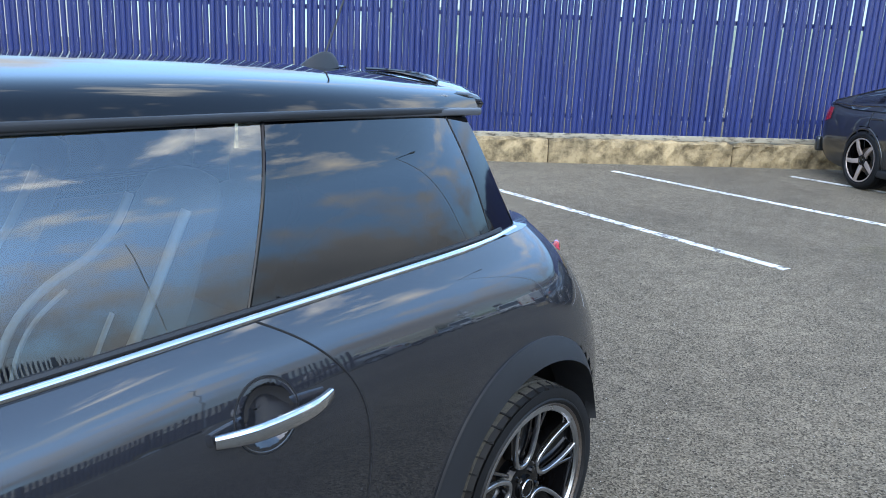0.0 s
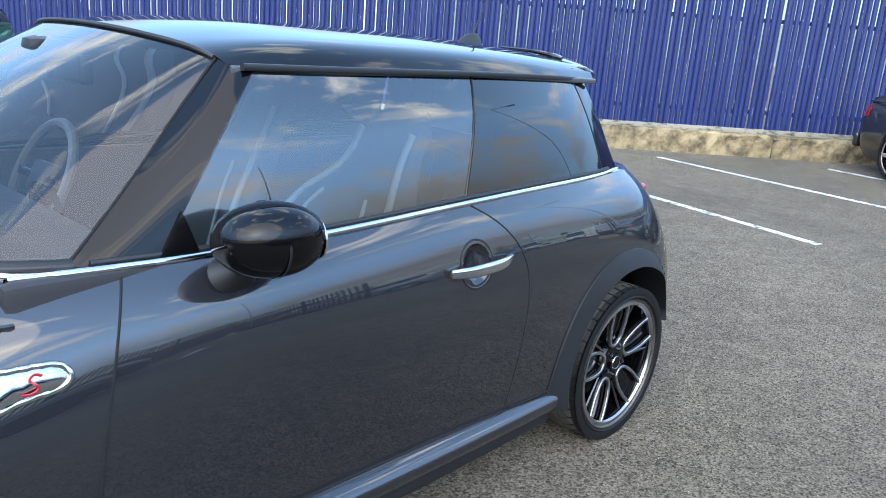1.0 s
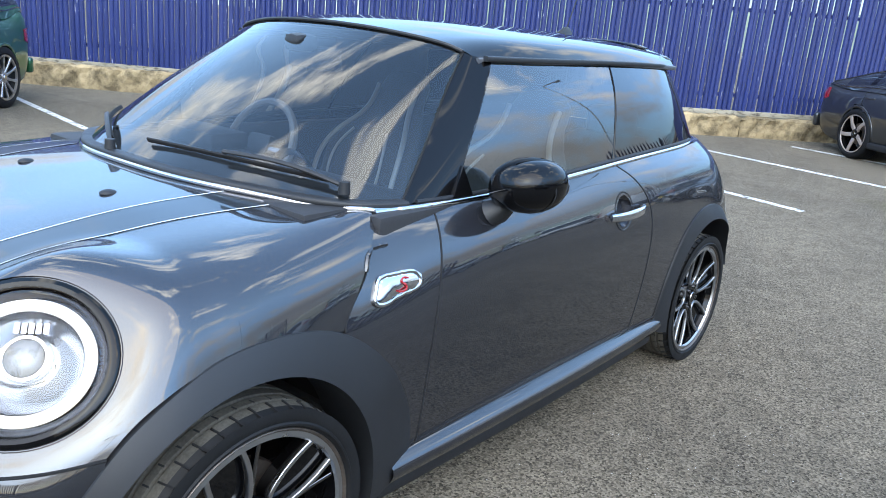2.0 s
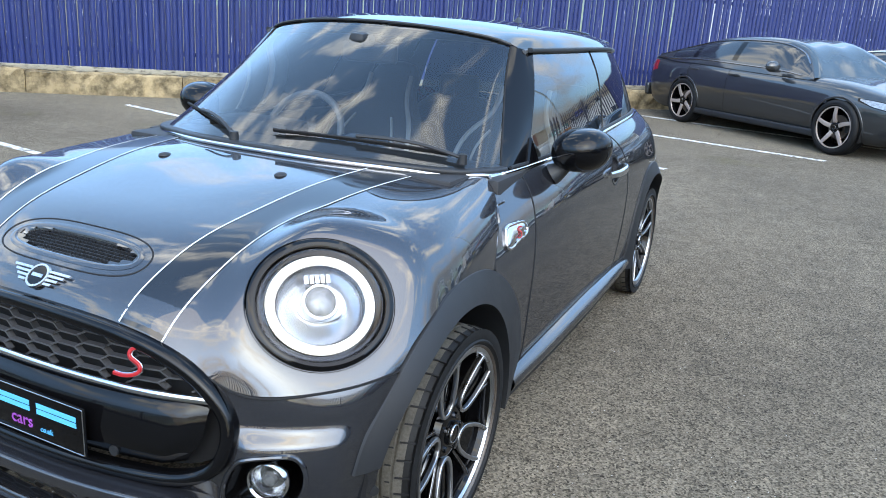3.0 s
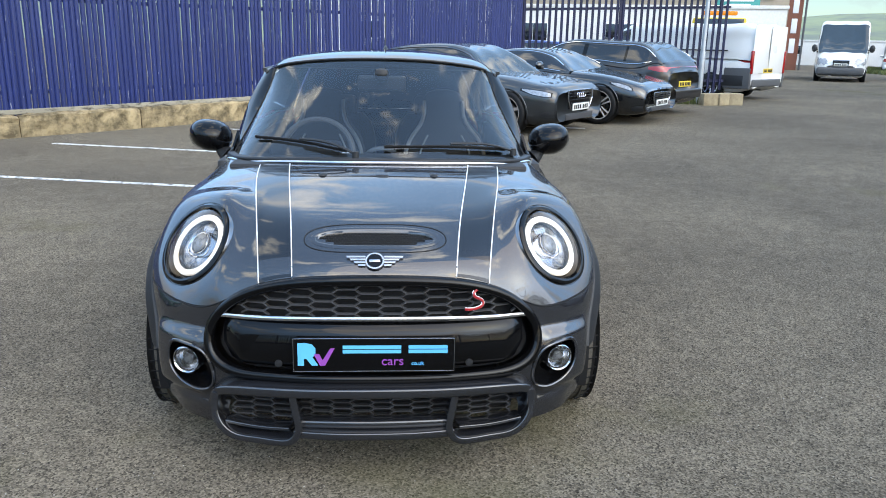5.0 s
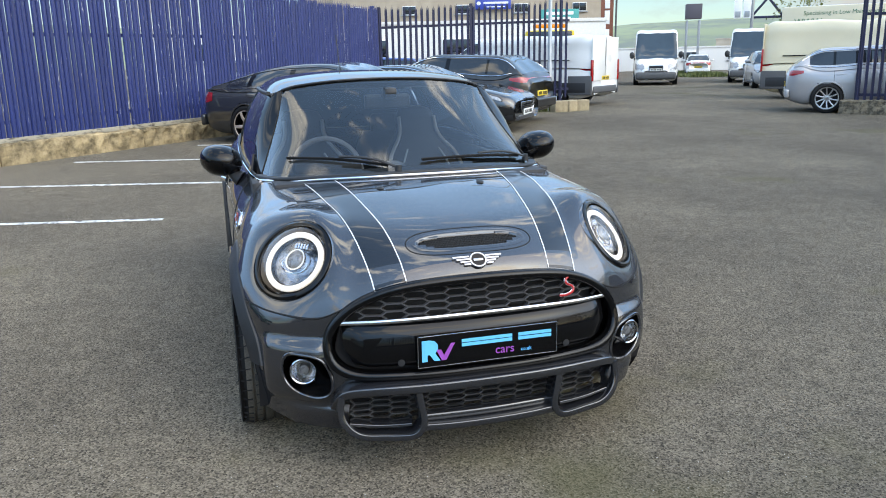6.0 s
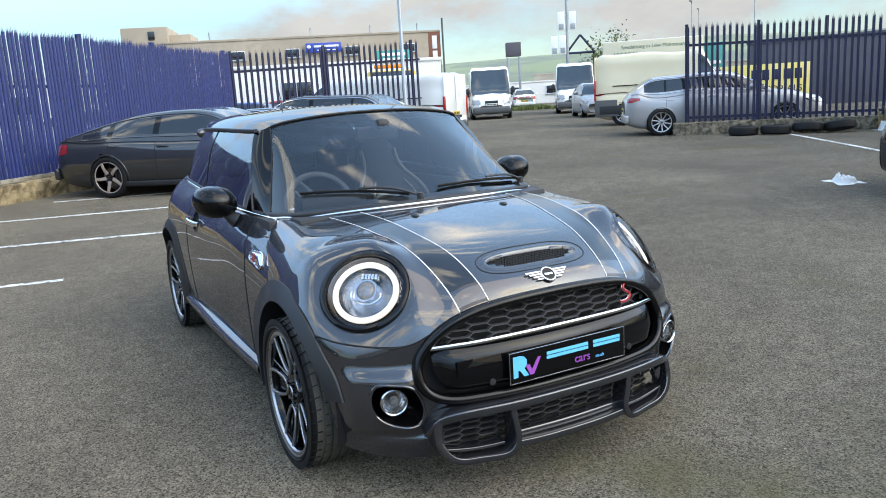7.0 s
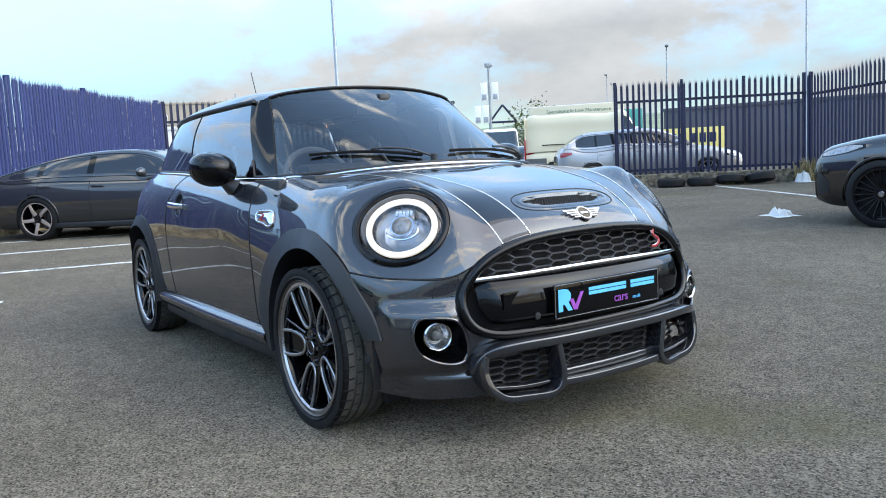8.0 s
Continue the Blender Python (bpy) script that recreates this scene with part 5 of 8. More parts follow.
# ---- wheels ----
def build_wheel(parent, at, side, spin, radius=TYRE_R, rim=0.254, width=0.205, tyre_mat="rubber", style="loop"):
    """A road wheel whose outer face looks along +x before it is turned to its side."""
    h = width / 2
    barrel = lathe([(h - 0.012, rim - 0.004), (h - 0.010, rim - 0.016), (h - 0.05, rim - 0.028), (-h + 0.02, rim - 0.026), (-h, rim)], 56)
    wheel = part("wheel", barrel, M["gloss_black"], parent, "alloy wheel with a low tyre")
    tr = []
    for x, r in ((h - 0.008, rim + 0.003), (h + 0.002, rim + 0.011), (h + 0.007, rim + 0.034), (h + 0.004, rim + 0.052), (h - 0.008, radius - 0.012), (h - 0.022, radius - 0.003), (h - 0.045, radius), (h - 0.047, radius - 0.007), (h - 0.054, radius - 0.007), (h - 0.056, radius),
                 (0.026, radius + 0.001), (0.024, radius - 0.007), (0.016, radius - 0.007), (0.014, radius + 0.001), (-0.014, radius + 0.001), (-0.016, radius - 0.007), (-0.024, radius - 0.007), (-0.026, radius + 0.001),
                 (-h + 0.056, radius), (-h + 0.054, radius - 0.007), (-h + 0.047, radius - 0.007), (-h + 0.045, radius), (-h + 0.022, radius - 0.003), (-h + 0.008, radius - 0.012), (-h - 0.004, rim + 0.04), (-h, rim)):
        tr.append((x, r))
    tyre = part("tyre", lathe(tr[:6], 72), M[tyre_mat], wheel, "black low-profile tyre")
    part("inner_sidewall", lathe(tr[-3:], 48), M[tyre_mat], tyre)
    part("tread", lathe(tr[5:-2], 72), M["tread"] if style == "loop" else M[tyre_mat], tyre, "dusty grooved tread")
    part("sidewall_rib", lathe([(h + 0.002, rim + 0.012), (h + 0.0085, rim + 0.016), (h + 0.0085, rim + 0.020), (h + 0.004, rim + 0.024)], 72), M[tyre_mat], tyre)
    cut = boxed(0.040, 0.0042, 0.008, (0, 0, 0), 0)
    cut_mesh = bpy.data.meshes.new("tread_cut")
    cut.to_mesh(cut_mesh)
    cut.free()
    cut_mesh.materials.append(M["seam"])
    for i in range(42 if style == "loop" else 0):
        for row, (cx, cr, lean) in enumerate(((h - 0.022, radius - 0.0048, 12), (0.036, radius - 0.0034, 0))):
            a = 2 * math.pi * (i + 0.5 * row) / 42
            ob = new("tread_cut", cut_mesh)
            ob.parent = tyre
            ob.matrix_basis = Matrix.Rotation(-a, 4, "X") @ Matrix.Translation((cx, 0, cr)) @ Matrix.Rotation(radians(lean), 4, "Y") @ Matrix.Rotation(radians(9), 4, "Z") @ Matrix.Scale(1 if row == 0 else 0.55, 4, (1, 0, 0))
    part("rim_flange", lathe([(h - 0.014, rim + 0.006), (h + 0.001, rim + 0.0075), (h + 0.003, rim + 0.0055), (h + 0.001, rim + 0.0025), (h - 0.006, rim - 0.002)], 72), M["disc"] if style == "loop" else M["gloss_black"], wheel)
    part("rim_lip", lathe([(h - 0.012, rim), (h - 0.003, rim - 0.001), (h - 0.002, rim - 0.0135), (h - 0.010, rim - 0.018), (h - 0.016, rim - 0.012)], 72, close=True), M["bronze"] if style == "blade" else M["silver_wheel"] if style == "twin" else M["alloy"], wheel, "machined rim edge")
    inner = rim - 0.016
    for k in range(5):
        turn = Matrix.Rotation(2 * math.pi * k / 5 + spin, 4, "X")
        if style == "loop":
            half = [(0.046, inner), (0.049, inner - 0.035), (0.047, inner - 0.080), (0.039, inner - 0.120), (0.024, inner - 0.150)]
            u = half + [(0.0, inner - 0.160)] + [(-a, b) for a, b in half[::-1]]
            path = curve([(a, b) for a, b in u], 40)
            face = [(h - 0.012 - 0.020 * max(0, (inner - b)) / 0.15, a, b) for a, b in path]
            edge = sweep(face, slab(0.0125, 0.014, 0.25), up=(1, 0, 0))
            bmesh.ops.transform(edge, matrix=turn, verts=edge.verts)
            spoke = part("spoke", edge, M["alloy"], wheel, "machined spoke edge over black")
            body = bmesh.new()
            top = [body.verts.new((p[0] - 0.016, p[1] * 0.96, p[2])) for p in face]
            low = [body.verts.new((p[0] - 0.050, p[1] * 0.8, p[2])) for p in face]
            body.faces.new(top)
            for i in range(len(top) - 1):
                body.faces.new((top[i], low[i], low[i + 1], top[i + 1]))
            bmesh.ops.transform(body, matrix=turn, verts=body.verts)
            part("spoke_pocket", body, M["gloss_black"], spoke)
            fin = sweep([(h - 0.022, 0.098, inner - 0.012), (h - 0.034, 0.074, inner - 0.07), (h - 0.046, 0.044, inner - 0.15)], slab(0.011, 0.016, 0.3), up=(1, 0, 0))
            bmesh.ops.transform(fin, matrix=turn, verts=fin.verts)
            part("spoke_fin", fin, M["satin_dark"], spoke)
        else:
            bm = bmesh.new()
            for s in ((-1, 1) if style == "twin" else (0,)):
                w0, w1 = (0.020, 0.030) if style == "twin" else (0.060, 0.046)
                path = [(h - 0.045, s * 0.020, 0.05), (h - 0.022, s * 0.030, inner * 0.55), (h - 0.014, s * 0.046 + (0.02 if style == "blade" else 0), inner + 0.002)]
                pts = curve(path, 8)
                prof = slab(w0, 0.024, 0.3)
                one = sweep(pts, prof, up=(1, 0, 0), scale=np.linspace(1.0, w1 / w0, 8))
                me = bpy.data.meshes.new("tmp")
                one.to_mesh(me)
                one.free()
                bm.from_mesh(me)
                bpy.data.meshes.remove(me)
            bmesh.ops.transform(bm, matrix=turn, verts=bm.verts)
            part("spoke", bm, M["silver_wheel"] if style == "twin" else M["bronze"], wheel)
    hub = lathe([(h - 0.052, 0.082), (h - 0.034, 0.074), (h - 0.028, 0.060), (h - 0.030, 0.036)], 30)
    part("hub", hub, M["gloss_black"], wheel)
    part("centre_cap", lathe([(h - 0.032, 0.036), (h - 0.020, 0.034), (h - 0.018, 0.0)], 30), M["gloss_black"], wheel)
    part("cap_ring", lathe([(h - 0.0195, 0.027), (h - 0.0165, 0.0255), (h - 0.0175, 0.0235)], 30), M["satin"], wheel)
    for k in range(5):
        a = 2 * math.pi * (k + 0.5) / 5 + spin
        bolt = lathe([(h - 0.045, 0.010), (h - 0.020, 0.009), (h - 0.018, 0.0)], 8)
        bmesh.ops.translate(bolt, vec=(0, -math.sin(a) * 0.052, math.cos(a) * 0.052), verts=bolt.verts)
        part("wheel_bolt", bolt, M["satin_dark"], wheel)
    part("brake_disc", lathe([(0.012, 0.06), (0.016, 0.15), (0.0, 0.152), (-0.010, 0.15)], 40), M["disc"], wheel)
    cal = boxed(0.06, 0.07, 0.15, (0.0, 0.135, 0.02), 0.02)
    part("brake_caliper", cal, M["trim"], wheel)
    wheel.matrix_basis = Matrix.Translation(at) @ Matrix.Rotation(0 if side > 0 else math.pi, 4, "Z")
    return wheel


M["silver_wheel"] = mat("silver_wheel_lacquer", (0.50, 0.46, 0.44), 0.35, 0.3, 0.08, 20, 300)
M["bronze"] = mat("grey_bronze_alloy", (0.42, 0.34, 0.30), 0.4, 0.35, 0.1, 20, 300)
for side in (1, -1):
    for cy, wide, radius, rim, spin in ((-1.231, 0.006, TYRE_R, 0.251, 0.367), (1.262, -0.014, 0.299, 0.244, 0.14)):
        build_wheel(hero, (side * (TRACK + wide), cy, radius + 0.001), side, spin, radius, rim)

# ---- door handles, side badges, mirrors ----
for s in (1, -1):
    own = door_left if s > 0 else door_right
    hp = [FLANK.near(y, z, (1, 2)) for y, z in ((0.272, 0.818), (0.40, 0.824), (0.522, 0.828))]
    pts = [hp[0][0] + np.array([0.010, 0, 0]), hp[0][0] * 0.6 + hp[1][0] * 0.4 + np.array([0.030, 0, 0]), hp[1][0] + np.array([0.038, 0, 0]), hp[2][0] * 0.6 + hp[1][0] * 0.4 + np.array([0.030, 0, 0]), hp[2][0] + np.array([0.010, 0, 0])]
    path = curve(pts, 28) * np.array([s, 1, 1])
    k = np.array([0.55 + 0.45 * math.sin(math.pi * min(1, max(0, (i + 2) / 31))) ** 0.6 for i in range(28)])
    handle = part("door_handle", sweep(path, slab(0.020, 0.034, 0.48, 4), scale=k), M["chrome"], own, "chrome loop door handle")
    # a dished bowl let into the door skin behind the handle
    bm = bmesh.new()
    bm.from_mesh(own.data)
    for reach in (0.16, 0.12, 0.10):
        near_edges = [e for e in bm.edges if all(abs(v.co.y - 0.385) < reach + 0.03 and abs(v.co.z - 0.826) < reach for v in e.verts)]
        bmesh.ops.subdivide_edges(bm, edges=near_edges, cuts=1, use_grid_fill=True)
    cut_out = [f for f in bm.faces if math.hypot(f.calc_center_median().y - 0.385, f.calc_center_median().z - 0.826) < 0.056]
    bmesh.ops.delete(bm, geom=cut_out, context="FACES")
    bm.to_mesh(own.data)
    bm.free()
    own.data.polygons.foreach_set("use_smooth", [True] * len(own.data.polygons))
    cup, bowl = [], []
    for k_, sink in ((1.06, -0.0004), (1.0, -0.0012), (0.94, 0.004), (0.80, 0.017), (0.55, 0.028), (0.25, 0.033), (0.03, 0.034)):
        for i in range(36):
            a = 2 * math.pi * i / 36
            q, _ = FLANK.near(0.385 + 0.064 * k_ * math.cos(a), 0.826 + 0.064 * k_ * math.sin(a), (1, 2))
            bowl.append((q - np.array([sink, 0, 0])) * np.array([s, 1, 1]))
    cup = bowl[:36]
    mesh_ob("handle_cup", bowl, [(r * 36 + i, r * 36 + (i + 1) % 36, (r + 1) * 36 + (i + 1) % 36, (r + 1) * 36 + i) for r in range(6) for i in range(36)], M["paint"], own, "dished handle recess")
    part("cup_edge", sweep(cup, ring(0.0014, 5), True, up=(1, 0, 0)), M["seam"], own)
    # side badge: a chrome leaf with a bright flat face
    lf = [(-0.878, 0.752), (-0.868, 0.790), (-0.850, 0.817), (-0.80, 0.826), (-0.735, 0.826), (-0.700, 0.815), (-0.690, 0.795), (-0.705, 0.775), (-0.75, 0.764), (-0.82, 0.750), (-0.862, 0.744)]
    lf = loop_curve([(-0.778 + (y + 0.783) * 0.84, 0.778 + (z - 0.784) * 0.76) for y, z in lf], 48)
    rim3, face3, cen = [], [], np.mean(lf, axis=0)
    for y, z in lf:
        q = np.array([skin(y, z), y, z])
        rim3.append((q + np.array([0.003, 0, 0])) * np.array([s, 1, 1]))
        yi, zi = cen[0] + (y - cen[0]) * 0.86, cen[1] + (z - cen[1]) * 0.78
        face3.append((np.array([skin(yi, zi) + 0.010, yi, zi])) * np.array([s, 1, 1]))
    sb = part("side_badge", sweep(rim3, slab(0.012, 0.014, 0.4), True, up=(s, 0, 0)), M["chrome"], hero, "bright chrome leaf badge with a red mark")
    mesh_ob("badge_face", rim3 + face3, [(i, (i + 1) % 48, 48 + (i + 1) % 48, 48 + i) for i in range(48)] + [tuple(48 + i for i in range(48))], M["chrome"], sb)
    bent = curve([(-0.748, 0.798), (-0.760, 0.800), (-0.769, 0.793), (-0.762, 0.786), (-0.757, 0.778), (-0.768, 0.771), (-0.785, 0.771)], 24)
    part("badge_mark", sweep([(s * (skin(y, z) + 0.0125), y, z) for y, z in bent], slab(0.0045, 0.003, 0.2), up=(s, 0, 0)), M["red"], sb)
    gill = curve([(-0.862, 0.826), (-0.846, 0.856), (-0.812, 0.870), (-0.770, 0.874)], 20)
    part("badge_crease", sweep([(s * (skin(y, z) + 0.001), y, z) for y, z in gill], ring(0.006, 6), up=(s, 0, 0)), M["paint"], sb)
    # mirror
    bm = bmesh.new()
    bmesh.ops.create_uvsphere(bm, u_segments=40, v_segments=24, radius=1)
    for v in bm.verts:
        x, y, z = v.co
        fl = 0.9 if y > 0 else 1.0
        v.co = ((0.104 * (abs(x) ** 0.88) * (1 if x > 0 else -1)), 0.122 * y * fl, 0.079 * (abs(z) ** 0.9) * (1 if z > 0 else -1) + 0.012 * x)
    mirror = part("door_mirror", bm, M["gloss_black"], hero, "gloss black rounded door mirror")
    mirror.matrix_basis = Matrix.Translation((s * 0.864, -0.312, 0.998)) @ Matrix.Rotation(s * radians(-8), 4, "Z") @ Matrix.Scale(s, 4, (1, 0, 0))
    glass = lathe([(0.092, 0.0), (0.092, 1.0), (0.086, 1.03)], 36, "y", 0.070, 0.050)
    part("mirror_glass", glass, M["chrome"], mirror)
    bm = lathe([(-0.012, 1.0), (-0.010, 1.012), (-0.006, 1.0)], 40, "y", 0.104, 0.0785)
    part("mirror_gap", bm, M["seam"], mirror)
    stalk = curve([(s * 0.778, -0.350, 0.905), (s * 0.796, -0.346, 0.918), (s * 0.826, -0.338, 0.945), (s * 0.846, -0.332, 0.975)], 14)
    part("mirror_stalk", sweep(stalk, slab(0.058, 0.090, 0.48, 4), scale=np.r_[np.linspace(1.35, 0.8, 7), np.linspace(0.78, 0.72, 7)], up=(0, 1, 0)), M["trim"], mirror).matrix_basis = mirror.matrix_basis.inverted()
    tri = [(s * q[0], q[1], q[2]) for q in (HOUSE.near(-0.482, 0.952, (1, 2))[0], HOUSE.near(-0.40, 0.955, (1, 2))[0], HOUSE.near(-0.425, 1.035, (1, 2))[0])]
    tri = [Vector(t) + Vector((s * 0.010, 0, 0)) for t in tri]
    bm = bmesh.new()
    a = [bm.verts.new(t) for t in tri]
    b = [bm.verts.new(t - Vector((s * 0.02, 0, 0))) for t in tri]
    bm.faces.new(a), bm.faces.new(b[::-1])
    for i in range(3):
        bm.faces.new((a[i], b[i], b[(i + 1) % 3], a[(i + 1) % 3]))
    part("mirror_sail", bm, M["gloss_black"], hero)
    # tail lamp
    tc, ta = Vector((s * 0.648, 1.580, 0.835)), Vector((s * -0.62, 0.78, 0)).normalized()
    tn = Vector((s * 0.78, 0.62, 0.0)).normalized()
    tl = [tc + ta * 0.055 * math.cos(a) + Vector((0, 0, 0.085 * math.sin(a))) + tn * 0.006 * math.sin(a) ** 2 for a in np.linspace(0, 2 * math.pi, 40, endpoint=False)]
    tail = part("tail_lamp", sweep(tl, ring(0.010, 8), True, up=(s, 0.4, 0)), M["tail"], hero, "round red tail lamp")
    mesh_ob("lamp_face", tl, [tuple(range(40))], M["tail"], tail)

# undertray flaps ahead of the front wheels
for s in (1, -1):
    part("air_flap", boxed(0.20, 0.03, 0.09, (s * 0.60, -1.52, 0.165), 0.01, Matrix.Rotation(radians(12), 4, "X")), M["trim"], hero)

# ---- wipers ----
def on_screen(x, z, lift):
    p, n = SCREEN.near(x, z, (0, 2))
    n = n if n[1] < 0 else -n
    return p + n * lift


for pivot, knee, tip, z0 in ((0.60, 0.30, 0.02, 0.975), (-0.10, -0.34, -0.56, 0.985)):
    arm = [on_screen(pivot, z0 + 0.004, 0.020), on_screen(pivot * 0.6 + knee * 0.4, z0 + 0.030, 0.034), on_screen(knee, z0 + 0.045, 0.030)]
    wiper = part("wiper", sweep(curve(arm, 14), slab(0.013, 0.008, 0.4), up=(0, -0.6, 0.8)), M["trim"], hero, "black windscreen wiper")
    part("pivot", lathe([(-0.02, 0.016), (0.012, 0.014), (0.014, 0.0)], 14, "z"), M["trim"], wiper).matrix_basis = Matrix.Translation(arm[0])
    bl = [on_screen(x, z0 + 0.012 + 0.030 * t, 0.014) for x, t in ((pivot - 0.04, 0.2), (knee + 0.03, 1.0), (tip, 1.1))]
    part("blade", sweep(curve(bl, 20), slab(0.007, 0.014, 0.3), up=(0, -0.6, 0.8)), M["seam"], wiper)

# ---- spoiler, aerial ----
SPOILER = ((1.28, 1.3975, 0.47), (1.36, 1.4000, 0.488), (1.43, 1.3970, 0.492), (1.475, 1.3880, 0.490), (1.497, 1.3710, 0.486), (1.49, 1.350, 0.478), (1.43, 1.336, 0.47), (1.33, 1.322, 0.47))
sp_rows = [[(w * t, y - 0.095 * abs(t) ** 3.2, z - 0.044 * abs(t) ** 3.4) for t in np.linspace(-1, 1, 41)] for y, z, w in SPOILER]
v = [p for r in sp_rows for p in r]
f = [(i * 41 + j, i * 41 + j + 1, (i + 1) * 41 + j + 1, (i + 1) * 41 + j) for i in range(7) for j in range(40)]
f += [tuple(i * 41 for i in range(8)), tuple(i * 41 + 40 for i in range(8))[::-1]]
mesh_ob("roof_spoiler", v, f, M["paint"], hero, "grey roof spoiler with black slots")
for s in (1, -1):
    slot = []
    for k in range(4):
        for t in np.linspace(0.10, 0.80, 15):
            end = 1 - (2 * abs(t - 0.45) / 0.70) ** 4
            y = 1.345 + (k / 3 - 0.5) * 0.052 * max(0.15, end)
            z = float(np.interp(y, [q[0] for q in SPOILER[:4]], [q[1] for q in SPOILER[:4]])) - 0.044 * t ** 3.4
            slot.append((s * 0.487 * t, y - 0.095 * t ** 3.2, z + (0.004 if k in (0, 3) else 0.0025)))
    mesh_ob("spoiler_slot", slot, [(k * 15 + i, k * 15 + i + 1, (k + 1) * 15 + i + 1, (k + 1) * 15 + i) for k in range(3) for i in range(14)], M["gloss_black"], hero)
    rim = [Vector(slot[15 * 3 + i]) + Vector((0, 0.004, 0.001)) for i in range(15)]
    part("slot_lip", sweep([tuple(q) for q in rim], ring(0.005, 6)), M["paint"], hero)
bm = bmesh.new()
bmesh.ops.create_uvsphere(bm, u_segments=24, v_segments=12, radius=1)
for v in bm.verts:
    up_ = max(0, v.co.z)
    v.co = (v.co.x * 0.028 * (1 - 0.45 * up_), v.co.y * 0.078 * (1 - 0.25 * up_) + 0.030 * up_, up_ ** 1.15 * 0.050)
part("aerial_foot", bm, M["trim"], hero, "black roof aerial").matrix_basis = Matrix.Translation((0, 1.20, 1.402))
part("aerial_rod", sweep([(0, 1.225, 1.44), (0, 1.275, 1.55), (0, 1.325, 1.67)], ring(0.0032, 6)), M["trim"], hero)

# ---- cabin ----
part("cabin_floor", boxed(1.40, 2.3, 0.05, (0, 0.25, 0.42), 0.02), M["dash"], hero)
for s in (1, -1):
    part("door_card", boxed(0.05, 2.0, 0.50, (s * 0.715, 0.22, 0.69), 0.02), M["dash"], hero)
bm = boxed(1.36, 0.42, 0.22, (0, -0.66, 0.83), 0.08, segs=4)
box(bm, 1.30, 0.30, 0.03, (0, -0.80, 0.935), 0.014)
box(bm, 0.34, 0.16, 0.07, (-0.36, -0.55, 0.965), 0.03)
part("dashboard", bm, M["dash"], hero, "dark dashboard")
part("centre_dial", lathe([(0.0, 0.12), (0.02, 0.115), (0.02, 0.095)], 36, "y"), M["chrome"], hero).matrix_basis = Matrix.Translation((0, -0.45, 0.85))
wheel_c = Matrix.Translation((-0.33, -0.33, 0.912)) @ Matrix.Rotation(radians(66), 4, "X")
stw = part("steering_wheel", sweep([(0.182 * math.cos(a), 0.182 * math.sin(a), 0) for a in np.linspace(0, 2 * math.pi, 48, endpoint=False)], ring(0.015, 8), True), M["wheel_grey"], hero, "three-spoke steering wheel")
stw.matrix_basis = wheel_c
bm = boxed(0.13, 0.11, 0.05, (0, 0, -0.01), 0.02)
part("wheel_boss", bm, M["dash"], stw)
for a in (0, 180, 270):
    c, s_ = math.cos(radians(a)), math.sin(radians(a))
    part("wheel_spoke", sweep([(0.05 * c, 0.05 * s_, 0), (0.175 * c, 0.175 * s_, 0)], slab(0.03, 0.012, 0.4)), M["satin_dark"], stw)


def build_seat(x, y, rear=False):
    w = 0.50 if not rear else 0.52
    seat = part("seat", boxed(w, 0.52, 0.16, (x, y, 0.56), 0.06, segs=4), M["seat"], hero, "dark seat with pale piping")
    rows = []
    for z, ww, d, yo in ((0.58, 0.24, 0.07, 0.215), (0.72, 0.255, 0.075, 0.245), (0.86, 0.25, 0.07, 0.29), (0.94, 0.22, 0.06, 0.345), (0.99, 0.17, 0.055, 0.40), (1.05, 0.135, 0.05, 0.445), (1.13, 0.130, 0.05, 0.485), (1.18, 0.10, 0.042, 0.50), (1.195, 0.04, 0.02, 0.505)):
        if rear and z > 1.0:
            continue
        rows.append([(x + ww * math.copysign(abs(math.cos(a)) ** 0.6, math.cos(a)), y + yo + d * math.copysign(abs(math.sin(a)) ** 0.7, math.sin(a)), z) for a in np.linspace(0, 2 * math.pi, 28, endpoint=False)])
    v = [p for r in rows for p in r]
    n = len(rows)
    f = [(i * 28 + j, i * 28 + (j + 1) % 28, (i + 1) * 28 + (j + 1) % 28, (i + 1) * 28 + j) for i in range(n - 1) for j in range(28)] + [tuple((n - 1) * 28 + j for j in range(28))]
    mesh_ob("backrest", v, f, M["seat"], seat)
    if not rear:
        for s in (1, -1):
            pipe = curve([(x + s * 0.226, y + 0.140, 0.60), (x + s * 0.238, y + 0.172, 0.75), (x + s * 0.226, y + 0.222, 0.86), (x + s * 0.190, y + 0.285, 0.935), (x + s * 0.142, y + 0.350, 0.995), (x + s * 0.118, y + 0.398, 1.06), (x + s * 0.116, y + 0.435, 1.13)], 36)
            part("piping", sweep(pipe, slab(0.022, 0.020, 0.45), up=(s * 0.4, -1, 0.3)), M["piping"], seat)
            cush = curve([(x + s * 0.20, y - 0.25, 0.60), (x + s * 0.225, y - 0.05, 0.645), (x + s * 0.225, y + 0.15, 0.62)], 20)
            part("piping", sweep(cush, ring(0.012, 6)), M["piping"], seat)
            wing = curve([(x + s * 0.13, y + 0.145, 0.62), (x + s * 0.15, y + 0.168, 0.74), (x + s * 0.14, y + 0.212, 0.86), (x + s * 0.10, y + 0.275, 0.94)], 20)
            part("piping", sweep(wing, ring(0.006, 6)), M["piping"], seat)
    return seat


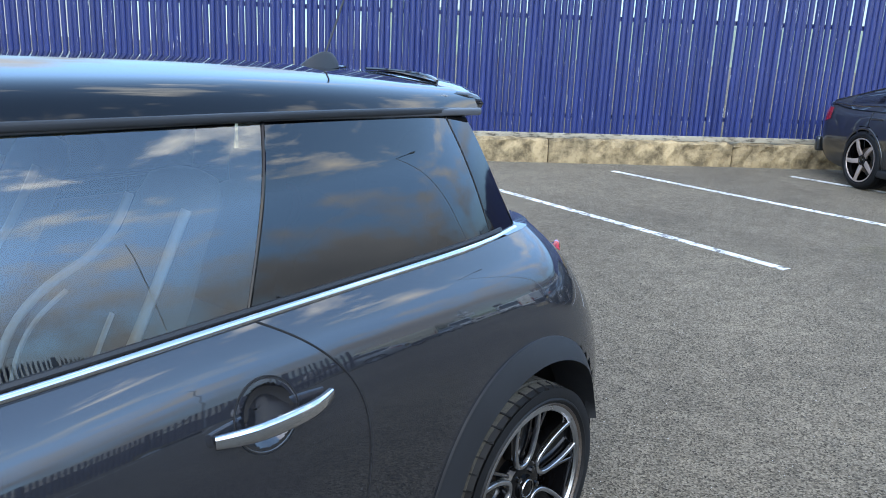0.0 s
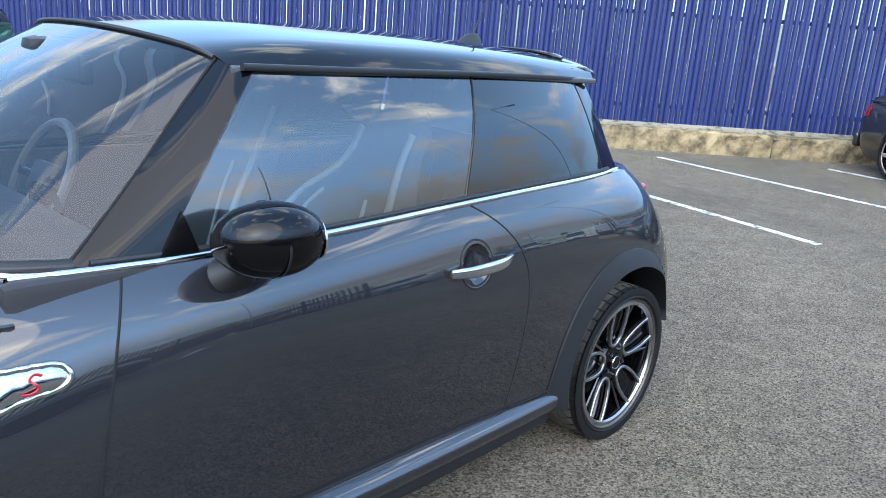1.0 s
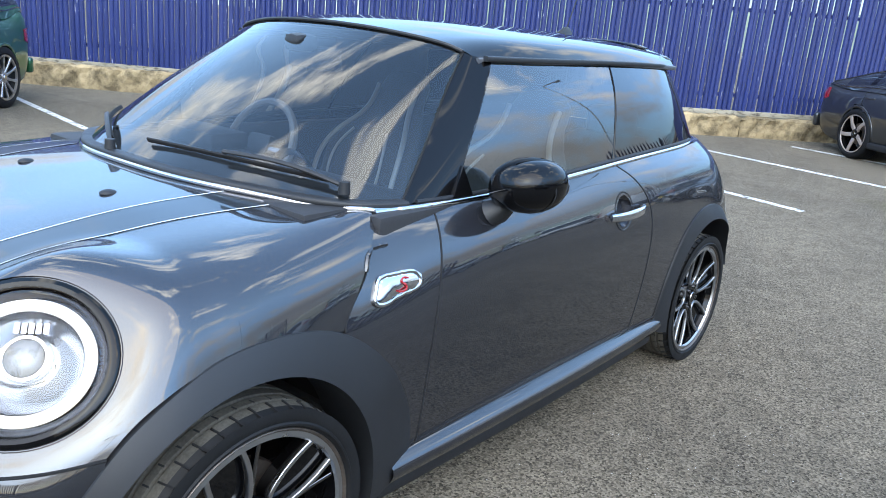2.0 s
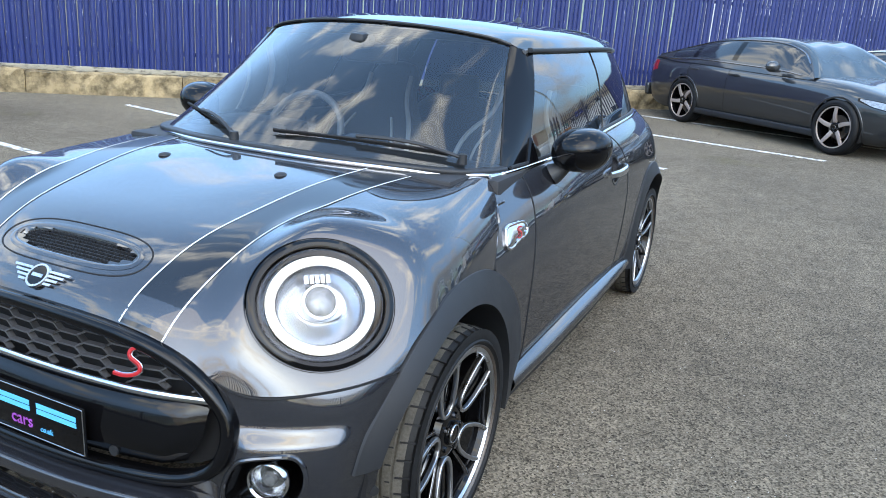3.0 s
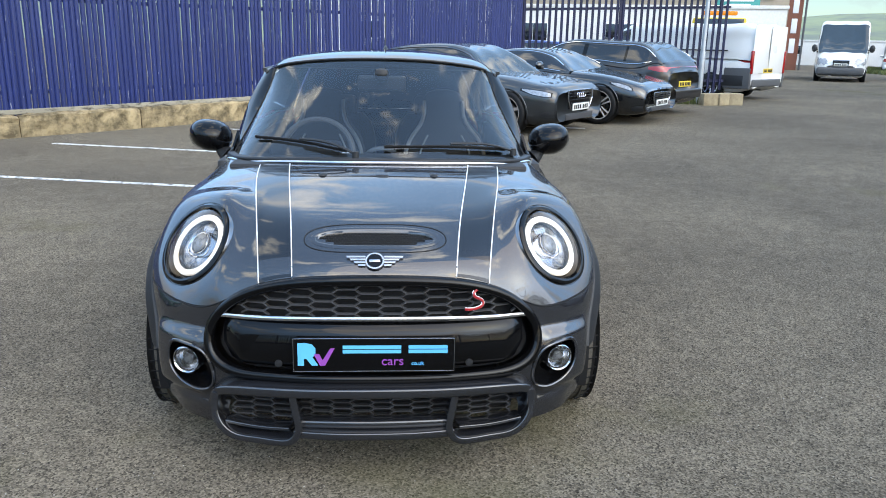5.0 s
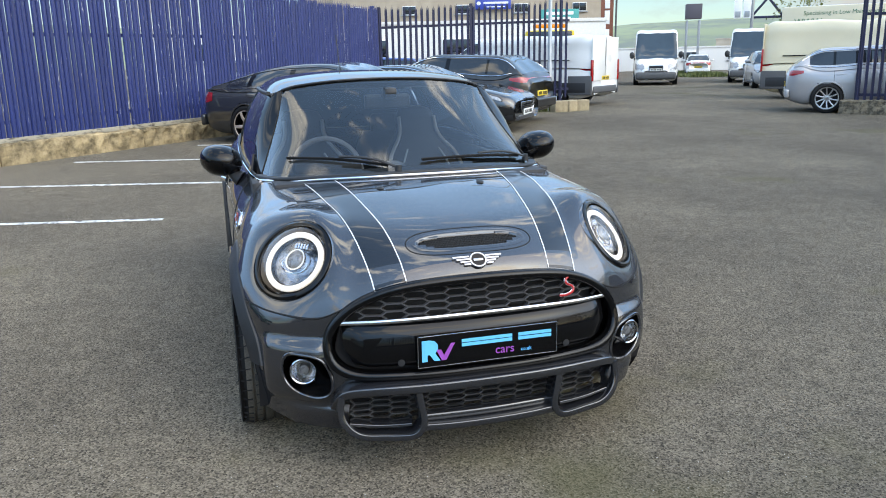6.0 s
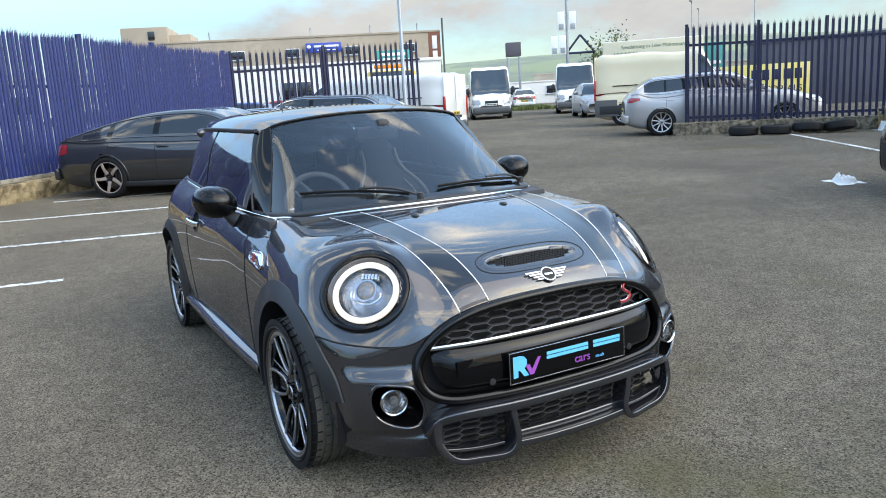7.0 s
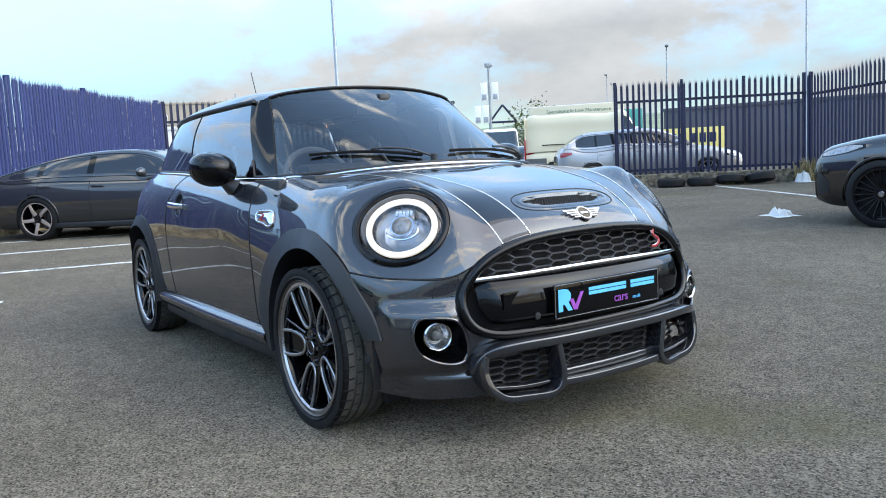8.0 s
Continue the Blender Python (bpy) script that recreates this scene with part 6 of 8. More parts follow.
build_seat(-0.36, 0.02), build_seat(0.36, 0.02)
build_seat(-0.32, 0.80, True), build_seat(0.32, 0.80, True)
for x in (-0.32, 0.32):
    part("headrest", boxed(0.24, 0.09, 0.15, (x, 1.20, 1.04), 0.04, segs=4), M["seat"], hero)
bm = bmesh.new()
box(bm, 0.24, 0.035, 0.075, (0.0, -0.36, 1.27), 0.025, segs=4)
box(bm, 0.07, 0.10, 0.06, (0.0, -0.42, 1.315), 0.025)
part("inside_mirror", bm, M["trim"], hero, "inside mirror with sensor pod")
part("headlining", boxed(1.02, 1.4, 0.02, (0, 0.52, 1.345), 0.008), M["lining"], hero)
part("rear_frame", boxed(0.84, 0.10, 0.05, (0, 1.335, 1.345), 0.02), M["dash"], hero)
part("roof_frame", boxed(0.95, 0.06, 0.03, (0, -0.20, 1.350), 0.012), M["dash"], hero)


# ---- other vehicles ----
def far_wheel(parent, at, side, radius, rim, material, spokes=5):
    h = 0.11
    tyre = part("wheel", lathe([(h - 0.02, rim), (h, rim + 0.02), (h, radius - 0.03), (h - 0.02, radius), (-h, radius), (-h, rim)], 36), M["rubber"], parent, "car wheel")
    part("rim", lathe([(h - 0.01, rim + 0.004), (h - 0.004, rim - 0.010), (h - 0.03, rim - 0.024), (h - 0.07, rim - 0.03), (h - 0.07, 0.0)], 32), M["seam"], tyre)
    part("rim_edge", lathe([(h - 0.012, rim + 0.002), (h + 0.001, rim - 0.002), (h - 0.002, rim - 0.022), (h - 0.02, rim - 0.024)], 36), material, tyre)
    for k in range(spokes):
        a = 2 * math.pi * (k + 0.15) / spokes
        sp = sweep([(h - 0.045, 0, 0.03), (h - 0.022, 0.004, rim * 0.6), (h - 0.010, 0.0, rim - 0.012)], slab(0.046 if spokes < 8 else 0.03 if spokes < 15 else 0.016, 0.03, 0.3), up=(1, 0, 0), scale=[1.3, 0.9, 1.15])
        bmesh.ops.transform(sp, matrix=Matrix.Rotation(a, 4, "X"), verts=sp.verts)
        part("spoke", sp, material, tyre)
    part("hub", lathe([(h - 0.05, 0.075), (h - 0.02, 0.06), (h - 0.014, 0.0)], 20), material, tyre)
    part("centre_cap", lathe([(h - 0.016, 0.034), (h - 0.010, 0.030), (h - 0.009, 0.0)], 16), M["satin"], tyre)
    tyre.matrix_basis = Matrix.Translation(at) @ Matrix.Rotation(0 if side > 0 else math.pi, 4, "Z")
    return tyre


def build_car(name, m, label, category, paint, L, W, H, wb, front, shoulder, roofline, belt_k=0.93, roof_k=0.72, radius=0.335, rim=0.24, rim_mat=None, spokes=5,
              glass=None, pillars=(), lamp_z=(0.60, 0.72), tail_z=(0.72, 0.92), grille=(0.32, 0.62, 0.42), plate_front="white", plate_rear="amber_plate", group="", kind_van=False, wheel_style=None, clear=0.20, chrome_line=False, win=(0.0, 1.0), lamp_x=0.27, lamp_y=0.46, lamp=None, tail=None, intake=None):
    """A car or van as sheets: a lower body under its shoulder line and a glasshouse under its roof line. Lines are given as (share of the length from the tail, height)."""
    root = thing(name, m, label, category, group)
    glass = glass or M["far_glass"]
    ns, y_nose = 140, -(wb / 2 + front)
    def y_of(t):
        return y_nose + L * (1 - t)
    ts = np.linspace(0, 1, ns)
    sh = np.array(shoulder, float)
    zt = spline(sh[:, 0], sh[:, 1], ts)
    pl = np.array([(0, 0.70), (0.02, 0.82), (0.08, 0.93), (0.22, 0.99), (0.5, 1.0), (0.78, 0.99), (0.89, 0.965), (0.945, 0.915), (0.98, 0.84), (1.0, 0.76)] if not kind_van else [(0, 0.93), (0.03, 0.97), (0.15, 1.0), (0.6, 1.0), (0.85, 0.985), (0.93, 0.92), (0.975, 0.80), (1.0, 0.55)], float)
    w = spline(pl[:, 0], pl[:, 1], ts) * W / 2
    zb = np.array([clear + 0.12 * max(0, (0.10 - t) / 0.10) ** 1.5 + 0.05 * max(0, (t - 0.93) / 0.07) ** 2 for t in ts])
    rows = []
    for j, t in enumerate(ts):
        h = zt[j] - zb[j]
        y = y_of(t)
        half = [(0.0, zb[j]), (0.55 * w[j], zb[j]), (0.90 * w[j], zb[j] + 0.01), (0.965 * w[j], zb[j] + 0.16 * h), (0.99 * w[j], zb[j] + 0.36 * h), (1.0 * w[j], zb[j] + 0.56 * h), (0.985 * w[j], zb[j] + 0.78 * h), (0.945 * w[j], zb[j] + 0.94 * h), (0.86 * w[j], zt[j] + 0.004), (0.55 * w[j], zt[j] + 0.028), (0.0, zt[j] + 0.04)]
        c = curve(half, 31)
        rows.append([(x, y, z) for x, z in c])
    G = np.array(rows)
    full = np.concatenate([G * np.array([-1, 1, 1]), G[:, -2::-1]], axis=1)
    nf = full.shape[1]
    P = full.reshape(-1, 3)
    axles = (-wb / 2, wb / 2)
    def arch(p, k=1.075):
        return any((p[1] - a) ** 2 + (p[2] - radius) ** 2 < (radius * k) ** 2 for a in axles) and abs(p[0]) > W * 0.30 and p[2] < radius * 2.2
    quads = [(j * nf + i, j * nf + i + 1, (j + 1) * nf + i + 1, (j + 1) * nf + i) for j in range(ns - 1) for i in range(nf - 1)]
    mids = np.array([P[list(q)].mean(0) for q in quads])
    body = [q for q, c in zip(quads, mids) if not arch(c)]
    body += [tuple(range(nf)), tuple((ns - 1) * nf + i for i in range(nf))[::-1]]
    shell = mesh_ob("body", P, body, paint, root)
    # arch lips, liners, wheels
    for s in (1, -1):
        for a in axles:
            lp = []
            for q in np.radians(np.linspace(-24, 204, 44)):
                y, z = a + radius * 1.085 * math.cos(q), radius + radius * 1.085 * math.sin(q)
                sec = G[int(np.clip(round((1 - (y - y_nose) / L) * (ns - 1)), 0, ns - 1))]
                lp.append((s * (float(np.interp(z, sec[6:, 2], sec[6:, 0])) - 0.004), y, z))
            lp = [np.array(lp[max(0, i - 1)]) * 0.25 + np.array(lp[i]) * 0.5 + np.array(lp[min(43, i + 1)]) * 0.25 for i in range(44)]
            part("arch_lip", sweep(lp, slab(0.034, 0.022, 0.4), up=(s, 0, 0)), paint, root)
            well = lathe([(0, radius * 1.10), (0.34, radius * 1.10), (0.34, 0.0)], 32, "x")
            bmesh.ops.transform(well, matrix=Matrix.Translation((s * (W / 2 - 0.045), a, radius)) @ Matrix.Scale(-s, 4, (1, 0, 0)), verts=well.verts)
            bmesh.ops.delete(well, geom=[v for v in well.verts if v.co.z < clear - 0.02], context="VERTS")
            part("wheel_well", well, M["seam"], root)
            at = (s * (W / 2 - 0.125), a, radius)
            if wheel_style:
                build_wheel(root, at, s, 0.3 + a, radius, rim, 0.235, style=wheel_style)
            else:
                far_wheel(root, at, s, radius, rim, rim_mat or M["alloy"], spokes)
    # glasshouse
    rl = np.array(roofline, float)
    t0, t1 = rl[0, 0], rl[-1, 0]
    tg = np.linspace(t0, t1, 64)
    zr = spline(rl[:, 0], rl[:, 1], tg)
    zs = np.interp(tg, ts, zt)
    wg = np.interp(tg, ts, w)
    zr = np.maximum(zr, zs + 0.012)
    rows = []
    for j, t in enumerate(tg):
        up = zr[j] - zs[j]
        full_k = min(1.0, up / (0.72 * (H - zs[j])))
        xb = belt_k * wg[j]
        xr = xb + (roof_k * wg[j] - xb) * full_k
        half = [(xb, zs[j] - 0.02), (xb + (xr - xb) * 0.28, zs[j] + up * 0.30), (xb + (xr - xb) * 0.62, zs[j] + up * 0.62), (xr, zs[j] + up * 0.885), (xr - 0.05 * full_k - 0.004, zs[j] + up * 0.965), (xr * 0.62, zs[j] + up * 0.995), (0.0, zs[j] + up)]
        hk = np.r_[0, np.cumsum(np.linalg.norm(np.diff(np.array(half), axis=0), axis=1) + 1e-4)]
        rows.append([(x, y_of(t), z) for x, z in spline(hk, half, np.interp(np.linspace(0, 6, 25), np.arange(7), hk))])
    G2 = np.array(rows)
    full2 = np.concatenate([G2, (G2 * np.array([-1, 1, 1]))[:, -2::-1]], axis=1)
    n2 = full2.shape[1]
    P2 = full2.reshape(-1, 3)
    peak = zr.max()
    bins = {"roof": [], "windscreen": [], "rear_window": [], "side_window": [], "window_post": [], "pillar": []}
    edge_i = 12
    hgt = zr - zs
    for j in range(63):
        for i in range(n2 - 1):
            q = (j * n2 + i, (j + 1) * n2 + i, (j + 1) * n2 + i + 1, j * n2 + i + 1)
            k = min(i, n2 - 2 - i)
            t = (tg[j] + tg[j + 1]) / 2
            if k >= edge_i + 3:
                zz = (zr[j] + zr[j + 1]) / 2
                if t > 0.5 and zz < peak - (0.17 if kind_van else 0.055):
                    bins["windscreen"].append(q)
                elif t < 0.5 and zz < peak - 0.085 and not kind_van:
                    bins["rear_window"].append(q)
                else:
                    bins["roof"].append(q)
            elif 3 <= k < edge_i - 1 and hgt[j] > 0.13 and win[0] < t < win[1] and not any(a < t < b for a, b in pillars):
                bins["side_window"].append(q)
            elif 3 <= k < edge_i - 1 and hgt[j] > 0.13 and win[0] < t < win[1] and not kind_van:
                bins["window_post"].append(q)
            else:
                bins["pillar"].append(q)
    posts = [(key, fs) for key, fs in bins.items() if key not in ("window_post", "side_window")]
    cuts = [0.0] + sorted((a + b) / 2 for a, b in pillars) + [1.0]
    for key, spans in (("window_post", pillars), ("side_window", list(zip(cuts[:-1], cuts[1:])))):
        for a, b in spans:
            for low in (True, False):
                posts.append((key, [q for q in bins[key] if a < (tg[q[0] // n2] + tg[q[1] // n2]) / 2 <= b and (q[0] % n2 < n2 // 2) == low]))
    for key, fs in posts:
        if not fs:
            continue
        used = sorted({v for f in fs for v in f})
        at = {v: k for k, v in enumerate(used)}
        mesh_ob(key, P2[used], [tuple(at[v] for v in f) for f in fs], paint if key in ("roof", "pillar") else glass if key == "side_window" else M["gloss_black"] if key == "window_post" else M["far_screen"], root)
    if not kind_van:
        for s in (1, -1):
            ln = [(s * (G2[j, 12, 0] + 0.004), G2[j, 12, 1], G2[j, 12, 2]) for j in range(3, 60)]
            part("window_trim", sweep(ln, ring(0.012, 6)), M["chrome"] if chrome_line else M["satin_dark"], root)
    if not kind_van:
        for s in (1, -1):
            ln = [(s * (G2[j, 2, 0] + 0.003), G2[j, 2, 1], G2[j, 2, 2]) for j in range(4, 60)]
            part("window_seal", sweep(ln, ring(0.010, 6)), M["chrome"] if chrome_line else M["satin_dark"], root)
    # patches of the body's own skin, a little proud of it
    def patch(nm, cond, material, lift, parent=None, lab=""):
        fs = [q for q, c in zip(quads, mids) if cond(c)]
        if not fs:
            return None
        used = sorted({v for f in fs for v in f})
        at = {v: k for k, v in enumerate(used)}
        q = np.array([(p[0] + math.copysign(lift * 0.6, p[0]), p[1] + math.copysign(lift, p[1]), p[2] + lift * 0.3) for p in P[used]])
        return mesh_ob(nm, q, [tuple(at[v] for v in f) for f in fs], material, parent or root, lab)
    yf, yr = y_of(1.0), y_of(0.0)
    def strip(nm, rows, material, lift, s, fore):
        """A piece let into the body's skin between two heights along a stretch of its length."""
        rows = np.array(rows, float)
        out, n, m = [], 16, 6
        for t in np.linspace(rows[0, 0], rows[-1, 0], n):
            u = t * (ns - 1)
            j = min(int(u), ns - 2)
            sec = G[j] + (G[j + 1] - G[j]) * (u - j)
            za, zc = np.interp(t, rows[:, 0], rows[:, 1]), np.interp(t, rows[:, 0], rows[:, 2])
            for z in np.linspace(za, zc, m):
                x = np.interp(z, sec[6:, 2], sec[6:, 0])
                out.append((s * (x + lift * 0.7), y_of(t) + (-lift if fore else lift) * 0.7, z + 0.2 * lift))
        return mesh_ob(nm, out, [(i * m + k, i * m + k + 1, (i + 1) * m + k + 1, (i + 1) * m + k) for i in range(n - 1) for k in range(m - 1)], material, root)
    lz, tz = lamp_z, tail_z
    for s in (1, -1):
        if kind_van:
            patch("headlamp", lambda c: s * c[0] > W * lamp_x and c[1] < yf + lamp_y and lz[0] < c[2] < lz[1], M["lamp_far"], 0.008)
        else:
            strip("lamp_surround", lamp or ((0.895, lz[1] - 0.03, lz[1]), (0.94, lz[0] + 0.015, lz[1]), (0.985, lz[0], lz[1] - 0.03)), M["gloss_black"], 0.003, s, True)
            rows = np.array(lamp or ((0.895, lz[1] - 0.03, lz[1]), (0.94, lz[0] + 0.015, lz[1]), (0.985, lz[0], lz[1] - 0.03)), float)
            inner = rows.copy()
            inner[:, 1] += 0.010
            inner[:, 2] -= 0.008
            inner[0, 0] += 0.006
            inner[-1, 0] -= 0.004
            strip("headlamp", inner, M["lamp_far"], 0.007, s, True)
        strip("tail_lamp", tail or ((0.002, tz[0], tz[1]), (0.035, tz[0], tz[1]), (0.075, tz[0] + 0.05, tz[1] - 0.01)), M["tail"], 0.006, s, False)
        if intake:
            strip("side_intake", intake, M["trim"], 0.004, s, True)
    z0, z1, half = grille
    front_y = yf
    zm = z1 - (z1 - z0) * 0.62
    gr = part("grille", boxed(half * W, 0.05, z1 - zm, (0, front_y + 0.016, (z1 + zm) / 2), 0.012), M["gloss_black"], root, "black radiator grille")
    edge = [(x * half * W / 2, front_y - 0.010, z) for x, z in ((-1.02, z1), (1.02, z1), (1.02, (z1 + zm) / 2), (0.80, zm), (-0.80, zm), (-1.02, (z1 + zm) / 2))]
    edge = [np.array(edge[i]) + (np.array(edge[(i + 1) % 6]) - np.array(edge[i])) * q for i in range(6) for q in (0.02, 0.35, 0.65, 0.98)]
    part("grille_frame", sweep(edge, ring(0.010, 6), True, up=(0, -1, 0)), M["satin"], gr)
    part("lower_grille", boxed(half * W * 1.15, 0.05, (z1 - z0) * 0.22, (0, front_y + 0.014, z0 + (z1 - z0) * 0.12), 0.012), M["mesh_black"], root)
    for k in range(5):
        part("grille_bar", boxed(half * W * (0.96 if k < 3 else 0.84), 0.012, 0.009, (0, front_y - 0.012, z1 - (z1 - zm) * (0.14 + 0.18 * k)), 0.003), M["satin_dark"], gr)

    def plate(y, z, material, label):
        turn = 1 if y < 0 else -1
        pl_ = part("number_plate", boxed(0.52, 0.012, 0.11, (0, y, z), 0.004), material, root, label)
        for k in range(7):
            part("plate_bar", boxed(0.042, 0.004, 0.066, (-0.205 + 0.062 * k + (0.03 if k > 3 else 0), y - turn * 0.007, z), 0.001), M["seam"], pl_)

    plate(front_y - 0.020, z0 + (z1 - z0) * 0.44, M[plate_front], "number plate with dark bars")
    plate(yr + 0.012, 0.62 if not kind_van else 0.75, M[plate_rear], "yellow number plate with dark bars")
    part("rear_bumper", boxed(W * 0.86, 0.10, 0.20, (0, yr - 0.03, clear + 0.22), 0.05, segs=3), M["galv_dark"] if kind_van else paint, root)
    tm = t1 - 0.115 if not kind_van else t1 - 0.06
    for s in (1, -1):
        bm = bmesh.new()
        bmesh.ops.create_uvsphere(bm, u_segments=18, v_segments=10, radius=1)
        bmesh.ops.scale(bm, vec=(0.115, 0.07, 0.075 if not kind_van else 0.16), verts=bm.verts)
        zmir = np.interp(tm, ts, zt) + 0.10
        mi = part("door_mirror", bm, paint if not kind_van else M["trim"], root)
        mi.matrix_basis = Matrix.Translation((s * (W / 2 + 0.09), y_of(tm), zmir))
        part("mirror_arm", boxed(0.10, 0.05, 0.03, (s * W / 2, y_of(tm) + 0.01, zmir - 0.06), 0.012), M["trim"], root)
        for a, b in pillars:
            tc = (a + b) / 2
            j = int(np.argmin(abs(ts - tc)))
            ln = [(s * (G[j, i, 0] + 0.001), y_of(tc), G[j, i, 2]) for i in range(9, 28)]
            part("door_gap", sweep(ln, ring(0.0035, 5)), M["seam"], root)
            if not kind_van:
                jj = int(np.argmin(abs(ts - (tc - 0.03)))) if tc < t1 else j
                zh = zt[jj] - 0.10
                xh = np.interp(zh, G[jj, 8:24, 2], G[jj, 8:24, 0])
                part("door_handle", boxed(0.03, 0.20, 0.028, (s * (xh + 0.016), y_of(tc + 0.028), zh), 0.012), paint, root)
        sill = [(s * W / 2 * 0.955, y_of(t), clear + 0.03) for t in np.linspace((0.5 - wb / L / 2) + 0.06, 0.5 + wb / L / 2 - 0.02, 12)]
        part("sill", sweep(sill, slab(0.05, 0.09, 0.4)), M["trim"], root)
    part("underbody", boxed(W * 0.72, L * 0.86, 0.10, (0, (yf + yr) / 2, clear + 0.06), 0.03), M["seam"], root)
    return root


M["galv_dark"] = mat("dark_grey_bumper_plastic", (0.075, 0.078, 0.082), 0.6, 0, 0.12, 3, 60)
M["far_screen"] = mat("blue_tinted_screen", (0.035, 0.055, 0.070), 0.05, 0, 0.15, 2, 40, 0, 0.0)
M["lamp_far"] = mat("clear_headlamp", (0.34, 0.35, 0.37), 0.16, 0.3, 0.5, 24, 60, 0, 0.6)
M["white_plate"] = mat("white_plate", (0.75, 0.75, 0.72), 0.5, vary=0.05)
M["amber_plate"] = mat("yellow_plate", (0.72, 0.50, 0.05), 0.5, vary=0.05)
M["a_grey"] = paint_mat("dark_grey_saloon_paint", (0.034, 0.036, 0.038), 0.75, 0.42, 0.4)
M["a_black"] = paint_mat("black_coupe_paint", (0.004, 0.0045, 0.0055), 1.0, 0.3, 0.0)
M["a_brown"] = paint_mat("brown_black_estate_paint", (0.018, 0.016, 0.016), 0.6, 0.45, 0.1)
M["a_silver"] = paint_mat("silver_blue_paint", (0.36, 0.36, 0.37), 0.7, 0.42, 0.4)
M["a_green"] = paint_mat("green_paint", (0.010, 0.115, 0.045), 1.0, 0.35)
M["a_white"] = mat("white_van_paint", (0.72, 0.72, 0.70), 0.30, 0, 0.06, 1.5, 60, 0, 0.6)
M["a_cream"] = mat("cream_van_paint", (0.66, 0.58, 0.41), 0.34, 0, 0.06, 1.5, 60, 0, 0.5)
M["a_red"] = paint_mat("red_paint", (0.35, 0.02, 0.02), 1.0, 0.35, 0.1)
M["a_blue"] = paint_mat("blue_paint", (0.02, 0.06, 0.25), 1.0, 0.35, 0.2)


def stand(x, y, ahead):
    """The pose of a vehicle whose nose points along the compass angle ahead (degrees from +x)."""
    a = radians(ahead)
    f = Vector((math.cos(a), math.sin(a), 0))
    zf, zk = rise(x + 1.4 * f.x, y + 1.4 * f.y), rise(x - 1.4 * f.x, y - 1.4 * f.y)
    left = Vector((-f.y, f.x, 0))
    zl, zr = rise(x + 0.8 * left.x, y + 0.8 * left.y), rise(x - 0.8 * left.x, y - 0.8 * left.y)
    return Matrix.Translation((x, y, (zf + zk) / 2)) @ Matrix.Rotation(a + math.pi / 2, 4, "Z") @ Matrix.Rotation(math.atan2(zf - zk, 2.8), 4, Vector((-1, 0, 0))) @ Matrix.Rotation(math.atan2(zl - zr, 1.6), 4, Vector((0, -1, 0)))


SALOON = [(0, 0.78), (0.03, 0.92), (0.10, 0.96), (0.25, 0.945), (0.45, 0.92), (0.62, 0.905), (0.70, 0.90), (0.85, 0.845), (0.94, 0.775), (0.985, 0.715), (1.0, 0.655)]
fastback = build_car("fastback_saloon", stand(1.33, 9.59, -41.6), "dark grey five-door fastback with bronze five-spoke wheels parked by fence", "car", M["a_grey"], 4.84, 1.91, 1.37, 2.914, 0.80, SALOON,
          [(0.03, 0.95), (0.12, 1.09), (0.24, 1.255), (0.38, 1.355), (0.50, 1.375), (0.58, 1.345), (0.66, 1.195), (0.735, 0.91)], roof_k=0.66, radius=0.345, rim=0.262, wheel_style="blade", pillars=((0.415, 0.435), (0.235, 0.25)), lamp=((0.885, 0.700, 0.735), (0.925, 0.645, 0.728), (0.962, 0.615, 0.708), (0.986, 0.610, 0.680)), intake=((0.955, 0.32, 0.37), (0.97, 0.30, 0.40), (0.994, 0.30, 0.41)), grille=(0.24, 0.70, 0.40), plate_front="white_plate", chrome_line=False, win=(0.13, 0.71))
for k in range(4):
    hoop = part("front_ring", lathe([(0.0, 0.044), (-0.008, 0.040), (0.0, 0.034)], 24, "y"), M["chrome"], fastback)
    hoop.matrix_basis = Matrix.Translation((-0.093 + 0.062 * k, -(2.914 / 2 + 0.80) - 0.020, 0.625))
COUPE = [(0, 0.75), (0.03, 0.90), (0.12, 0.97), (0.28, 0.95), (0.45, 0.91), (0.60, 0.89), (0.72, 0.87), (0.86, 0.805), (0.95, 0.71), (0.985, 0.64), (1.0, 0.575)]
build_car("coupe", stand(3.22, 11.07, -40), "black low sports coupe with silver multi-spoke wheels, parked beside a saloon", "car", M["a_black"], 4.60, 1.90, 1.28, 2.74, 0.80, COUPE,
          [(0.05, 0.93), (0.14, 1.06), (0.28, 1.22), (0.40, 1.28), (0.50, 1.27), (0.58, 1.18), (0.69, 0.90)], roof_k=0.64, radius=0.34, rim=0.255, wheel_style="twin", pillars=((0.34, 0.36),), lamp=((0.865, 0.715, 0.745), (0.90, 0.66, 0.735), (0.935, 0.62, 0.695), (0.955, 0.60, 0.645)), intake=((0.955, 0.26, 0.32), (0.975, 0.25, 0.35), (0.992, 0.26, 0.35)), grille=(0.24, 0.56, 0.40), plate_front="white_plate", chrome_line=True, win=(0.16, 0.67))
ESTATE = [(0, 0.82), (0.02, 0.96), (0.10, 0.995), (0.30, 0.985), (0.50, 0.97), (0.66, 0.95), (0.72, 0.94), (0.86, 0.87), (0.95, 0.76), (0.99, 0.64), (1.0, 0.55)]
ESTATE_ROOF = [(0.03, 1.03), (0.07, 1.18), (0.125, 1.35), (0.22, 1.42), (0.40, 1.45), (0.53, 1.43), (0.62, 1.29), (0.74, 0.96)]
